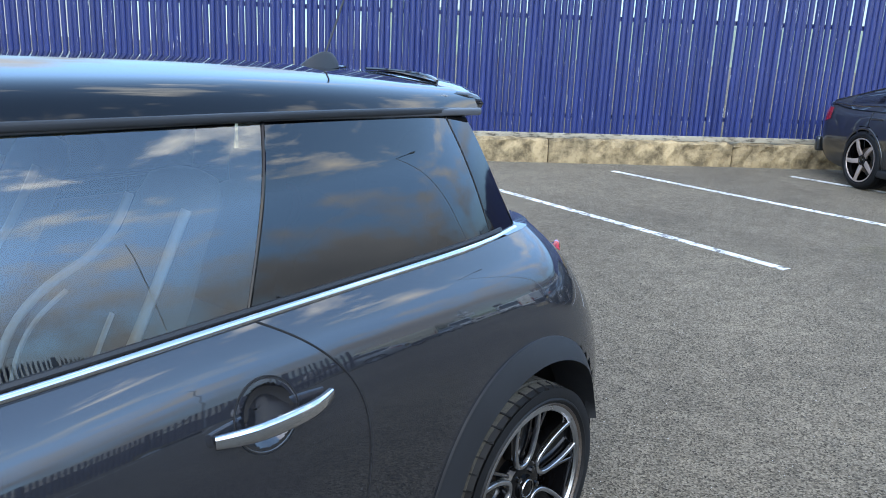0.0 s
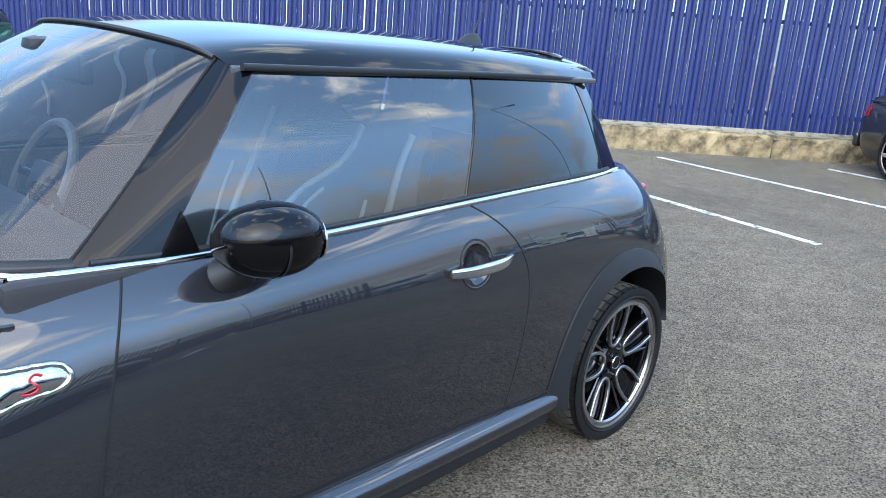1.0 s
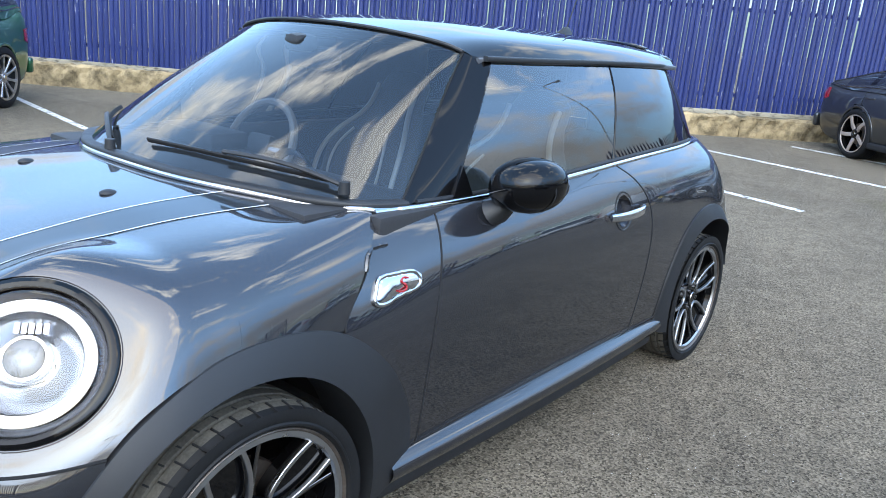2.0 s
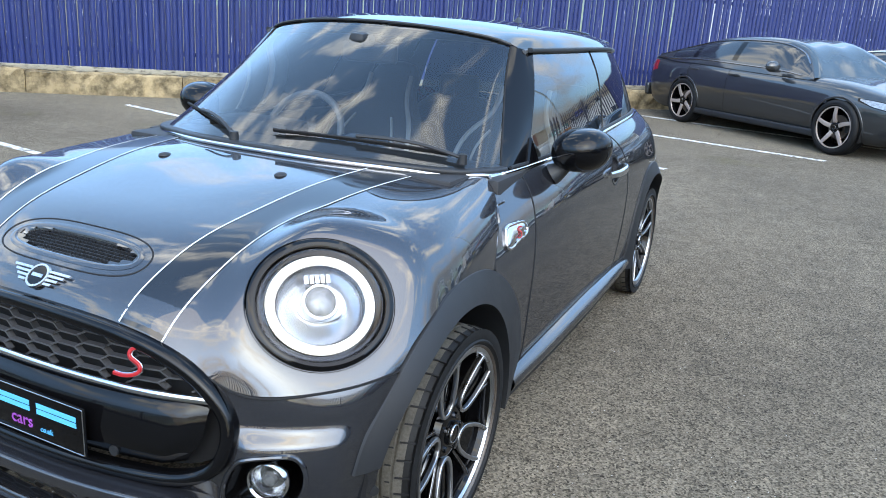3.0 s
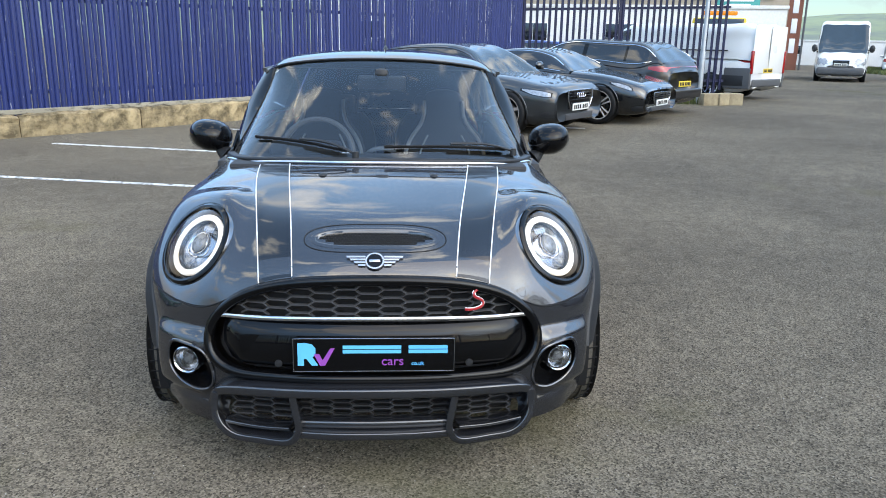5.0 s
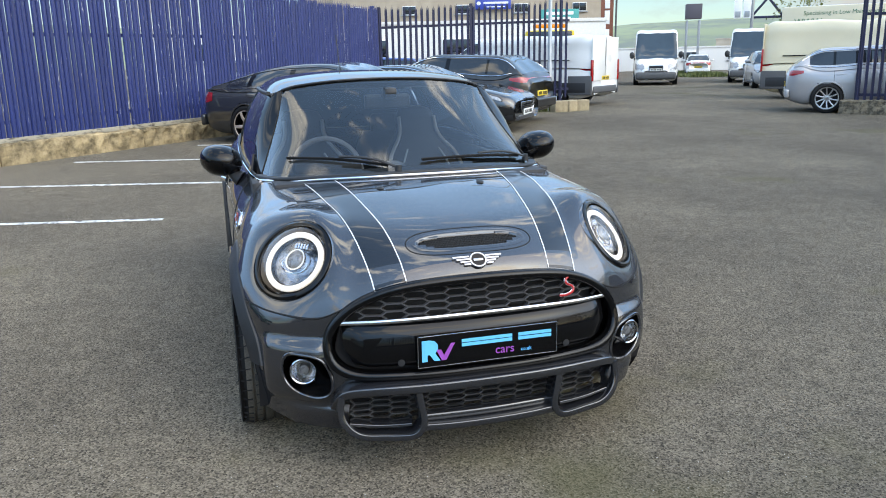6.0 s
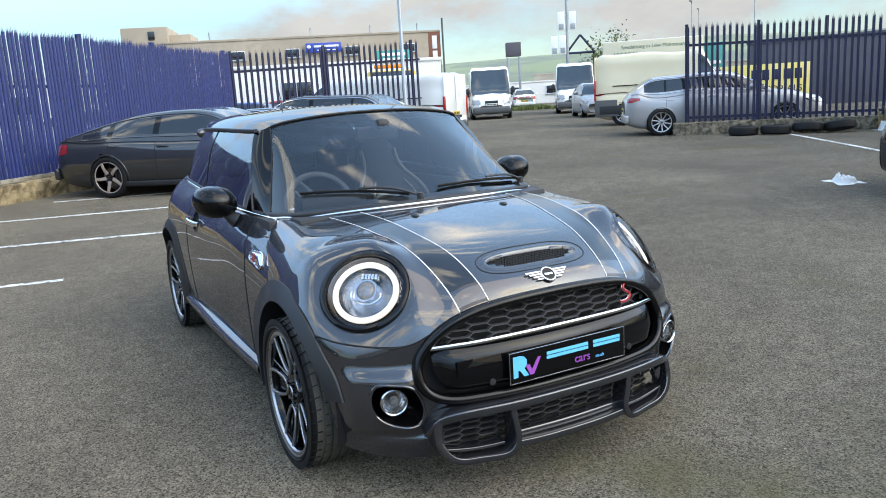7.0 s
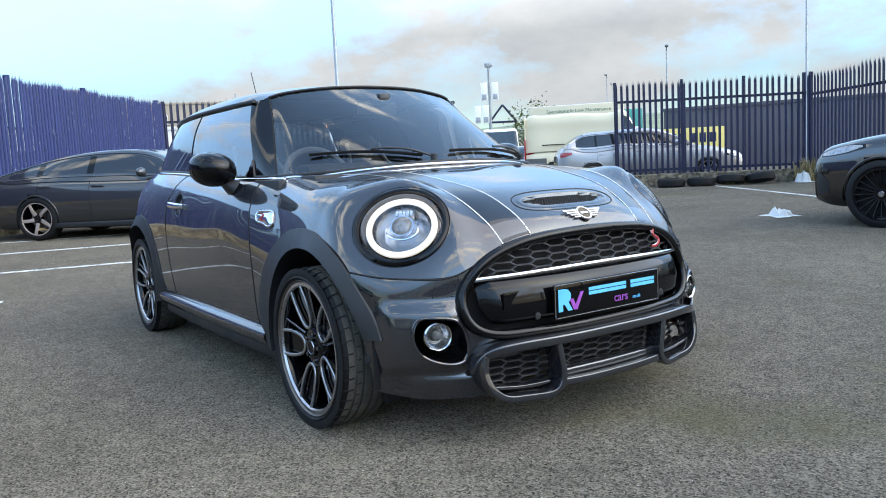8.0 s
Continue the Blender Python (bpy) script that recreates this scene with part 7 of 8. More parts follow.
build_car("estate_car", stand(4.32, 12.86, 134), "dark brown-black estate car with roof rails, tail towards the yard", "car", M["a_brown"], 4.55, 1.84, 1.50, 2.74, 0.95, ESTATE, ESTATE_ROOF, radius=0.335, pillars=((0.20, 0.215), (0.40, 0.42)), tail=((0.012, 0.86, 0.95), (0.03, 0.86, 0.97), (0.085, 0.905, 0.955)), chrome_line=True, plate_front="white_plate", win=(0.10, 0.71))
build_car("estate_car", stand(13.86, 9.89, -38), "silver-blue estate car with light alloy wheels beyond the palisade", "car", M["a_silver"], 4.64, 1.84, 1.42, 2.84, 0.95, ESTATE, ESTATE_ROOF, radius=0.33, rim=0.245, spokes=10, pillars=((0.20, 0.215), (0.40, 0.42)), tail=((0.012, 0.82, 0.93), (0.03, 0.82, 0.94), (0.075, 0.875, 0.93)), plate_front="white_plate", chrome_line=True, win=(0.10, 0.71))
SUV = [(0, 0.85), (0.02, 1.02), (0.10, 1.10), (0.30, 1.08), (0.50, 1.05), (0.66, 1.03), (0.74, 1.02), (0.87, 0.98), (0.95, 0.91), (0.985, 0.84), (1.0, 0.76)]
SUV_ROOF = [(0.015, 1.10), (0.06, 1.34), (0.12, 1.53), (0.26, 1.62), (0.42, 1.645), (0.53, 1.62), (0.63, 1.43), (0.755, 1.04)]
build_car("sport_utility", stand(7.88, -0.90, 98), "black sport utility car with large black wheels", "car", M["a_black"], 4.66, 1.94, 1.65, 2.87, 0.79, SUV, SUV_ROOF, radius=0.375, rim=0.285, rim_mat=M["gloss_black"], spokes=20, pillars=((0.22, 0.235), (0.42, 0.44)), lamp=((0.868, 0.885, 0.925), (0.91, 0.83, 0.925), (0.95, 0.80, 0.885), (0.978, 0.795, 0.84)), intake=((0.955, 0.38, 0.52), (0.975, 0.36, 0.60), (0.992, 0.36, 0.60)), clear=0.24, grille=(0.40, 0.80, 0.40), plate_front="white_plate", win=(0.05, 0.74))
build_car("green_car", stand(-7.75, 0.20, -49), "bright green utility car with silver multi-spoke wheels beside the fence", "car", M["a_green"], 4.60, 1.90, 1.60, 2.80, 0.86, SUV, SUV_ROOF, radius=0.36, rim=0.27, spokes=10, pillars=((0.22, 0.235), (0.42, 0.44)), clear=0.23, plate_front="white_plate")

# ---- vans ----
VAN = [(0, 1.02), (0.05, 1.04), (0.3, 1.05), (0.6, 1.10), (0.76, 1.24), (0.84, 1.30), (0.92, 1.20), (0.965, 1.0), (1.0, 0.66)]


def build_van(m, label, paint, L, W, H, wb, group="panel vans"):
    roofl = [(0.0, H - 0.14), (0.03, H - 0.04), (0.10, H - 0.01), (0.40, H), (0.68, H - 0.015), (0.76, H - 0.09), (0.82, 1.80 if H > 2.3 else 1.62), (0.925, 1.22)]
    van = build_car("panel_van", m, label, "van", paint, L, W, H, wb, 0.95, VAN, roofl, 0.985, 0.90, radius=0.34, rim=0.215, rim_mat=M["satin"], spokes=8, pillars=((0.0, 0.70), (0.705, 0.725)), lamp_z=(0.72, 0.98), tail_z=(0.95, 1.02), grille=(0.58, 0.90, 0.30), plate_front="white_plate", group=group, kind_van=True, clear=0.22)
    yr = -(wb / 2 + 0.95) + L
    part("front_bumper", boxed(W * 0.90, 0.42, 0.34, (0, -(wb / 2 + 0.95) + 0.14, 0.44), 0.12, segs=3), M["galv_dark"], van, "grey plastic bumper")
    for s in (1, -1):
        part("corner_guard", boxed(0.10, 0.70, 0.52, (s * (W / 2 - 0.03), yr - 0.34, 0.56), 0.03), M["galv_dark"], van)
    for s in (1, -1):
        part("tail_lamp", boxed(0.12, 0.06, 0.30 * H, (s * (W / 2 - 0.06), yr + 0.0, 0.50 * H), 0.03), M["tail"], van)
        part("side_rub_strip", boxed(0.05, L * 0.42, 0.28, (s * (W / 2 - 0.002), yr - L * 0.24, 0.50), 0.02), M["trim"], van)
        part("rear_door", boxed(W / 2 - 0.10, 0.03, H - 0.75, (s * (W / 4 - 0.015), yr - 0.004, (H + 0.62) / 2), 0.012), paint, van)
        part("door_slot", boxed(0.02, L * 0.30, 0.03, (s * (W / 2 - 0.004), yr - L * 0.28, 1.24), 0.006), M["seam"], van)
    return van


build_van(stand(8.06, 17.69, 130), "white panel van with dark lower bumper, tail towards the gate", M["a_white"], 5.0, 1.95, 1.92, 3.0)
build_van(stand(16.81, 14.65, -46), "cream panel van with dark lower corner", M["a_cream"], 4.3, 2.05, 2.22, 2.5)
build_van(stand(20.27, 30.7, 240), "white panel van facing the yard with dark windscreen", M["a_white"], 5.4, 2.05, 2.52, 3.45)
build_van(stand(25.56, 30.3, 232), "white high panel van facing the road", M["a_white"], 5.4, 2.05, 2.55, 3.45)
build_car("small_hatchback", stand(31.5, 43.8, 57), "white small hatchback parked far down the road", "car", M["a_white"], 4.0, 1.72, 1.50, 2.5, 0.78, ESTATE, ESTATE_ROOF, radius=0.30, rim=0.20, pillars=((0.40, 0.42),), plate_front="white_plate", group="far cars")
build_car("small_hatchback", stand(21.1, 23.2, -120), "pale silver hatchback half hidden behind a cream van", "car", M["a_silver"], 4.1, 1.75, 1.48, 2.5, 0.78, ESTATE, ESTATE_ROOF, radius=0.30, rim=0.20, pillars=((0.40, 0.42),), plate_front="white_plate", group="far cars")
for x, y, a, key, lab in ((2.6, 22.5, 150, "a_white", "white hatchback"), (5.0, 24.2, 150, "a_blue", "blue hatchback"), (7.6, 26.2, 150, "a_red", "red hatchback"), (10.6, 26.6, 150, "a_white", "white hatchback"), (0.0, 21.2, 150, "a_silver", "silver hatchback")):
    build_car("small_hatchback", stand(x, y, a), lab + " in a row behind the palisade", "car", M[key], 4.1, 1.75, 1.48, 2.5, 0.78, ESTATE, ESTATE_ROOF, radius=0.30, rim=0.20, pillars=((0.40, 0.42),), plate_front="white_plate", group="far cars")


# ---- buildings, signs, lamps and hills beyond the yard ----
M["render"] = worn_mat("beige_render", (0.42, 0.345, 0.265), (0.35, 0.285, 0.22), 1.2, 0.35, 0.6, 0.9)
M["brick"] = mat("red_brick", (0.24, 0.085, 0.055), 0.85, 0, 0.25, 2, 30, 0.004)
M["shed"] = mat("purple_grey_cladding", (0.085, 0.080, 0.098), 0.7, 0, 0.2, 1.0, 20)
M["pale_shed"] = mat("pale_cladding", (0.66, 0.65, 0.63), 0.6, 0, 0.12, 0.5, 10)
M["sign_blue"] = mat("blue_sign", (0.02, 0.06, 0.36), 0.4, vary=0.05)
M["sign_yellow"] = mat("yellow_sign", (0.78, 0.62, 0.20), 0.5, vary=0.06)
M["sign_teal"] = mat("teal_container", (0.02, 0.28, 0.25), 0.5, vary=0.08)
M["galv"] = mat("galvanised_steel", (0.34, 0.36, 0.37), 0.45, 0.5, 0.12, 3, 60)
M["yellow"] = mat("yellow_machine_paint", (0.72, 0.50, 0.03), 0.45, vary=0.08)
M["block"] = worn_mat("sandy_block", (0.40, 0.32, 0.20), (0.26, 0.20, 0.13), 6, 0.35, 0.6, 0.95, bump=0.01)


def facing(x, y, ahead, z=None):
    return Matrix.Translation((x, y, rise(x, y) if z is None else z)) @ Matrix.Rotation(radians(ahead), 4, "Z")


def build_block(name, m, label, w, d, h, wall_mat, windows=(), win=(1.6, 1.1), parapet=0.16, kind=""):
    """A flat-roofed building; its front looks along local -y, windows as (x, z) on that front."""
    root = thing(name, m, label, "building", kind=kind)
    bm = boxed(w, d, h + 1.0, (0, d / 2, h / 2 - 0.5), 0.02)
    wall = part("wall", bm, wall_mat, root)
    part("parapet", boxed(w + 0.12, d + 0.12, parapet, (0, d / 2, h + parapet / 2 - 0.02), 0.03), wall_mat, root)
    for x, z in windows:
        fr = part("window", boxed(win[0], 0.10, win[1], (x, -0.02, z), 0.02), M["white"], root)
        part("pane", boxed(win[0] * 0.46, 0.04, win[1] * 0.86, (x - win[0] * 0.24, -0.075, z), 0.005), M["far_glass"], fr)
        part("pane", boxed(win[0] * 0.46, 0.04, win[1] * 0.86, (x + win[0] * 0.24, -0.075, z), 0.005), M["far_glass"], fr)
        part("sill", boxed(win[0] + 0.2, 0.16, 0.08, (x, -0.06, z - win[1] / 2 - 0.04), 0.01), M["galv"], fr)
    return root


far_wall = build_block("office_building", facing(17.6, 51.9, -19.5), "long beige rendered two-storey building with small dark windows", 20.5, 9, 6.05, M["render"], [(x, z) for x in (-8.6, -4.5, -0.6, 3.7, 7.9) for z in (5.0, 2.2)], (1.0, 0.62))
part("brick_end", boxed(0.9, 9.04, 6.2, (9.9, 4.48, 3.05), 0.03), M["brick"], far_wall, "red brick end wall")
for z in (1.6, 2.9, 4.2, 5.3):
    part("end_window", boxed(0.36, 0.06, 0.95, (9.9, -0.05, z), 0.01), M["white"], far_wall)
part("end_pole", sweep([(10.5, -0.3, -0.4), (10.5, -0.3, 7.0)], ring(0.07, 8), up=(0, 1, 0)), M["galv_dark"], far_wall)
part("stair_tower", boxed(3.2, 5.0, 2.3, (-11.0, 3.5, 6.2), 0.03), M["render"], far_wall, "beige stair tower over the roof")
part("tower_step", boxed(1.6, 4.0, 1.9, (-8.7, 3.9, 5.9), 0.03), M["render"], far_wall)
part("tower_window", boxed(0.45, 0.10, 0.6, (-10.5, 0.97, 6.75), 0.02), M["far_glass"], far_wall)
for x in (-6.4, 0.8, 5.2, 8.7):
    part("vent_pipe", sweep([(x, 0.4, 5.9), (x, 0.4, 6.75)], ring(0.06, 8), up=(0, 1, 0)), M["galv"], far_wall)
sign = thing("blue_sign", facing(17.6, 51.9, -19.5) @ Matrix.Translation((1.65, -0.25, 5.28)) @ Matrix.Diagonal((0.78, 1, 0.72, 1)), "blue sign board with white bars on beige wall", "sign")
part("board", boxed(3.3, 0.12, 0.95, (0, 0, 0), 0.02), M["sign_blue"], sign)
part("mark", lathe([(-0.075, 0.0), (-0.075, 0.18), (-0.06, 0.19)], 20, "y"), M["white"], sign).matrix_basis = Matrix.Translation((-1.35, 0, 0.12))
part("text_bar", boxed(2.3, 0.02, 0.20, (0.25, -0.065, 0.14), 0.004), M["white"], sign)
part("text_bar", boxed(1.7, 0.02, 0.10, (0.25, -0.065, -0.24), 0.004), M["white"], sign)

build_block("white_warehouse", facing(6.5, 33.0, -17), "long pale clad warehouse behind the palisade", 22, 6, 3.0, M["pale_shed"], [(-8 + 4 * k, 1.9) for k in range(5)], (1.4, 0.9))
shed = build_block("dark_shed", facing(32.1, 11.4, -59), "long dark purple-grey clad shed behind the palisade", 20, 8, 2.7, M["shed"])
build_block("low_unit", facing(38.0, 70.0, -30), "low pale industrial unit far down the road", 34, 10, 2.2, M["pale_shed"], [(-13 + 4.3 * k, 1.4) for k in range(7)], (1.6, 0.9))
build_block("low_unit", facing(62.0, 60.0, -48), "low pale industrial unit far down the road", 30, 10, 3.1, M["render"], [(-11 + 4.3 * k, 1.9) for k in range(6)], (1.6, 0.9))

# cream lorry box with green lettering
lorry = thing("box_lorry", facing(21.1, 19.7, -46), "cream box lorry body with faded green lettering", "lorry")
part("box_body", boxed(3.9, 2.4, 2.2, (0, 1.2, 1.9), 0.08), M["a_cream"], lorry)
part("chassis", boxed(3.6, 1.2, 0.3, (0, 1.2, 0.68), 0.03), M["trim"], lorry)
for x in (-1.3, 1.2):
    for y in (0.25, 2.15):
        part("wheel", lathe([(0.13, 0.22), (0.13, 0.40), (0.11, 0.45), (-0.11, 0.45), (-0.13, 0.40), (-0.13, 0.22)], 28, "y"), M["rubber"], lorry).matrix_basis = Matrix.Translation((x, y, 0.45))
M["green_ink"] = mat("green_lettering", (0.03, 0.14, 0.07), 0.5, vary=0.05)
lettering("Specialising in Low Maintenance", 0.205, pose(0.12, -0.006, 2.74, 90, 0, 0), M["green_ink"], lorry)
lettering("WWW.", 0.30, pose(-1.0, -0.006, 2.44, 90, 0, 0), M["green_ink"], lorry)

# teal container and yellow sign behind the far palisade
teal = thing("teal_container", facing(24.9, 20.1, -46), "teal container end with white bars", "container")
part("container_body", boxed(1.0, 1.8, 2.85, (0, 0.9, 1.42), 0.03), M["sign_teal"], teal)
for k in range(3):
    part("text_bar", boxed(0.6 - 0.12 * (k % 2), 0.02, 0.14, (0.05, -0.012, 2.0 - 0.26 * k), 0.004), M["white"], teal)
ysign = thing("yellow_sign", facing(22.4, 15.35, -46), "yellow sign board with dark lettering on posts", "sign")
part("board", boxed(3.1, 0.06, 1.5, (0, 0, 0.95), 0.01), M["sign_yellow"], ysign)
for x in (-1.05, 1.05):
    part("post", boxed(0.09, 0.09, 1.4, (x, 0.08, 0.5), 0.01), M["trim"], ysign)
for k in range(5):
    part("text_bar", boxed(0.24, 0.02, 0.36, (-0.35 + 0.36 * k, -0.036, 1.32), 0.004), M["blue_dark"], ysign)
lettering("MEMORIALS", 0.32, pose(0.38, -0.042, 0.80, 90, 0, 0), M["blue_dark"], ysign)
for k in range(4):
    part("mark", boxed(0.42, 0.02, 0.07, (-1.12, -0.036, 1.40 - 0.15 * k), 0.004), M["blue_dark"], ysign)

# green name board beyond the gate
gsign = thing("green_sign", facing(17.65, 36.4, -20), "green sign board with white bars on two posts", "sign")
part("board", boxed(2.1, 0.08, 0.62, (0, 0, 3.65), 0.02), M["sign_teal"], gsign)
part("text_bar", boxed(1.5, 0.02, 0.16, (0, -0.05, 3.74), 0.004), M["white"], gsign)
part("text_bar", boxed(1.2, 0.02, 0.08, (0, -0.05, 3.50), 0.004), M["white"], gsign)
for x in (-0.8, 0.8):
    part("post", boxed(0.09, 0.09, 3.8, (x, 0.08, 1.75), 0.01), M["galv"], gsign)

# yellow machine behind the palisade
mach = thing("tow_truck", facing(12.3, 25.6, -20), "yellow recovery truck cab behind the palisade", "truck")
part("cab", boxed(1.9, 1.7, 1.35, (0, 0, 1.72), 0.12), M["yellow"], mach)
part("cab_window", boxed(1.7, 0.05, 0.6, (0, -0.86, 2.05), 0.03), M["far_glass"], mach)
part("chassis", boxed(2.2, 4.2, 0.4, (0, 1.2, 0.8), 0.05), M["trim"], mach)
part("light_bar", boxed(1.3, 0.25, 0.16, (0, 0, 2.58), 0.05), M["amber"], mach)
for x in (-0.95, 0.95):
    for y in (-0.2, 2.6):
        part("wheel", lathe([(0.12, 0.2), (0.12, 0.40), (-0.12, 0.40), (-0.12, 0.2)], 24, "x"), M["rubber"], mach).matrix_basis = Matrix.Translation((x, y, 0.40))


def build_lamp_post(x, y, h, reach, turn, label="tall grey street lamp post", r=0.05):
    post = thing("street_lamp", facing(x, y, turn), label, "street lamp", "street lamps")
    part("pole", sweep([(0, 0, -0.2), (0, 0, 1.2), (0, 0, 1.25), (0, 0, h)], ring(r, 12), up=(0, 1, 0), scale=[1.35, 1.35, 1.0, 0.62]), M["galv"], post)
    if reach:
        part("arm", sweep(curve([(0, 0, h - 0.02), (reach * 0.3, 0, h + 0.05), (reach, 0, h + 0.08)], 8), ring(0.03, 8), up=(0, 1, 0)), M["galv"], post)
        part("lantern", boxed(0.55, 0.20, 0.10, (reach + 0.1, 0, h + 0.07), 0.04), M["galv"], post)
    return post


build_lamp_post(7.42, 14.40, 9.0, 1.2, 150)
build_lamp_post(34.0, 25.5, 6.6, -1.4, 40)
build_lamp_post(44.0, 39.5, 7.0, -1.4, 40)
build_lamp_post(58.0, 52.0, 8.0, -1.4, 40)
build_lamp_post(26.5, 12.8, 12.0, 0, 0)
build_lamp_post(13.5, -12.0, 8.0, -1.4, 20)

# pole with banners, water tank on stilts, blue gable frame
banner = thing("banner_mast", facing(35.31, 43.37, -35), "tall mast with white banner panels and lamp head", "mast")
part("pole", sweep([(0, 0, -0.2), (0, 0, 8.1)], ring(0.10, 10), up=(0, 1, 0)), M["galv"], banner)
part("lantern", boxed(0.6, 0.3, 0.35, (0, 0, 8.2), 0.1), M["galv"], banner)
for x, z in ((-0.42, 6.2), (0.42, 6.2), (-0.95, 4.5), (-0.35, 4.5)):
    pn = part("banner", boxed(0.50, 0.05, 1.35, (x, -0.15, z), 0.01), M["white"], banner, "white banner with grey block")
    part("banner_mark", boxed(0.34, 0.02, 0.4, (x, -0.185, z - 0.4), 0.004), M["galv"], pn)
tank = thing("water_tank", facing(38.33, 55.02, -30), "brown water tank on a steel stand", "tank")
part("tank_box", boxed(1.3, 1.3, 1.2, (0, 0, 5.0), 0.05), M["shed"], tank)
for x in (-0.5, 0.5):
    for y in (-0.5, 0.5):
        part("leg", boxed(0.14, 0.14, 4.4, (x, y, 2.1), 0.01), M["galv"], tank)
gable = thing("gable_frame", facing(36.5, 43.34, -35), "dark blue steel gable frame", "frame")
for a, b in (((-1.05, 0, 3.9), (0, 0, 5.2)), ((0, 0, 5.2), (1.05, 0, 3.9)), ((-1.05, 0, 3.9), (1.05, 0, 3.9)), ((-1.0, 0, -0.2), (-1.0, 0, 3.95)), ((1.0, 0, -0.2), (1.0, 0, 3.95))):
    part("beam", sweep([a, b], slab(0.16, 0.16, 0.2), up=(0, 1, 0)), M["blue_dark"], gable)

# hills
def build_hills():
    rng = np.random.default_rng(3)
    n, rows = 90, 8
    verts = []
    for k in range(rows):
        for i in range(n):
            a = radians(-35 + 170 * i / (n - 1))
            r = 1500 + 240 * k
            crest = 122 + 34 * math.sin(a * 3.1 + 0.6) + 18 * math.sin(a * 7.7 + 1.0) + 7 * math.sin(a * 19)
            z = -4 + crest * (math.sin(math.pi / 2 * min(1, k / 5)) if k < 6 else 1 - 0.25 * (k - 5))
            verts.append((r * math.cos(a), r * math.sin(a), z + rng.uniform(-1.5, 1.5) * (k > 0)))
    faces = [(k * n + i, k * n + i + 1, (k + 1) * n + i + 1, (k + 1) * n + i) for k in range(rows - 1) for i in range(n - 1)]
    # field greens paled and greyed, the haze of distance mixed into their colour
    m = worn_mat("hazed_hill_fields", (0.22, 0.255, 0.145), (0.15, 0.17, 0.135), 0.006, 0.42, 0.56, 1.0, bump=0.0)
    return tagged(mesh_ob("backdrop_hills", verts, faces, m), "hazy green hills with fields on the horizon", "hills", kind="structure")


build_hills()

# sandy blocks and weeds at the lamp's foot
for dx, dy, w, turn in ((0.10, -0.55, 0.55, 8), (0.62, -0.42, 0.50, -6), (0.34, -0.50, 0.40, 30)):
    x, y = 7.42 + dx, 14.38 + dy
    bl = part("stone_block", boxed(w, 0.26, 0.28, (0, 0, 0.13), 0.03, segs=2), M["block"], None)
    bl.matrix_basis = facing(x, y, turn)
    tagged(bl, "sandy concrete block lying on asphalt", "block", "loose blocks")

# tyres along the far plinth
for i, (x, y) in enumerate(((12.85, 8.18), (13.27, 7.65), (13.70, 7.16), (14.12, 6.66))):
    ty = part("old_tyre", lathe([(0.0, 0.20), (0.0, 0.27), (0.03, 0.315), (0.10, 0.325), (0.17, 0.315), (0.20, 0.27), (0.20, 0.20), (0.15, 0.19), (0.05, 0.19)], 40, "z", close=True), M["rubber"], None)
    ty.matrix_basis = facing(x, y, 40 * i) @ Matrix.Translation((0, 0, 0.004)) @ Matrix.Rotation(radians((1, 2, 7, 10)[i]), 4, Vector((0.77, 0.64, 0))) @ Matrix.Translation((0, 0, (0.0, 0.005, 0.035, 0.05)[i]))
    tagged(ty, "old black tyre lying flat against a low wall", "tyre", "old tyres")


def build_rag(x, y, size, seed, label):
    """A crumpled bag: a bunched heap with folds, thinning out into ragged ears on the ground."""
    n = 34
    verts = []
    for i in range(n):
        for j in range(n):
            u, v = 2 * i / (n - 1) - 1, 2 * j / (n - 1) - 1
            r, a = math.hypot(u, v), math.atan2(v, u)
            ears = 0.62 + 0.38 * abs(math.sin(1.5 * a + seed)) + 0.25 * noise.noise((2 * math.cos(a), 2 * math.sin(a), seed))
            heap = max(0.0, 1 - (r / 0.72) ** 2)
            fold = abs(noise.noise((u * 3.2 + seed, v * 3.2, 0.3))) + 0.6 * abs(noise.noise((u * 7, v * 7 + seed, 0.1))) + 0.35 * abs(noise.noise((u * 15, v * 15, seed)))
            z = size[2] * (min(1.0, heap * 2.2) * (0.45 + 0.8 * fold) + 0.12 * fold * max(0, 1.2 - r)) + 0.006
            push = 0.05 * noise.noise((u * 5, v * 5, seed + 3.0))
            verts.append((size[0] / 2 * u * ears + push * size[0], size[1] / 2 * v * ears, z))
    faces = [(i * n + j, (i + 1) * n + j, (i + 1) * n + j + 1, i * n + j + 1) for i in range(n - 1) for j in range(n - 1)]
    ob = mesh_ob("plastic_bag", verts, faces, M["bag"])
    ob.data.set_sharp_from_angle(angle=radians(38))
    ob.matrix_basis = facing(x, y, 60)
    return tagged(ob, label, "litter", "litter")


build_rag(7.5, 2.05, (0.58, 0.40, 0.085), 4, "crumpled white plastic bag on asphalt")
build_rag(14.74, 6.02, (0.72, 0.4, 0.20), 9, "bunched white plastic sheet lying against the palisade foot")


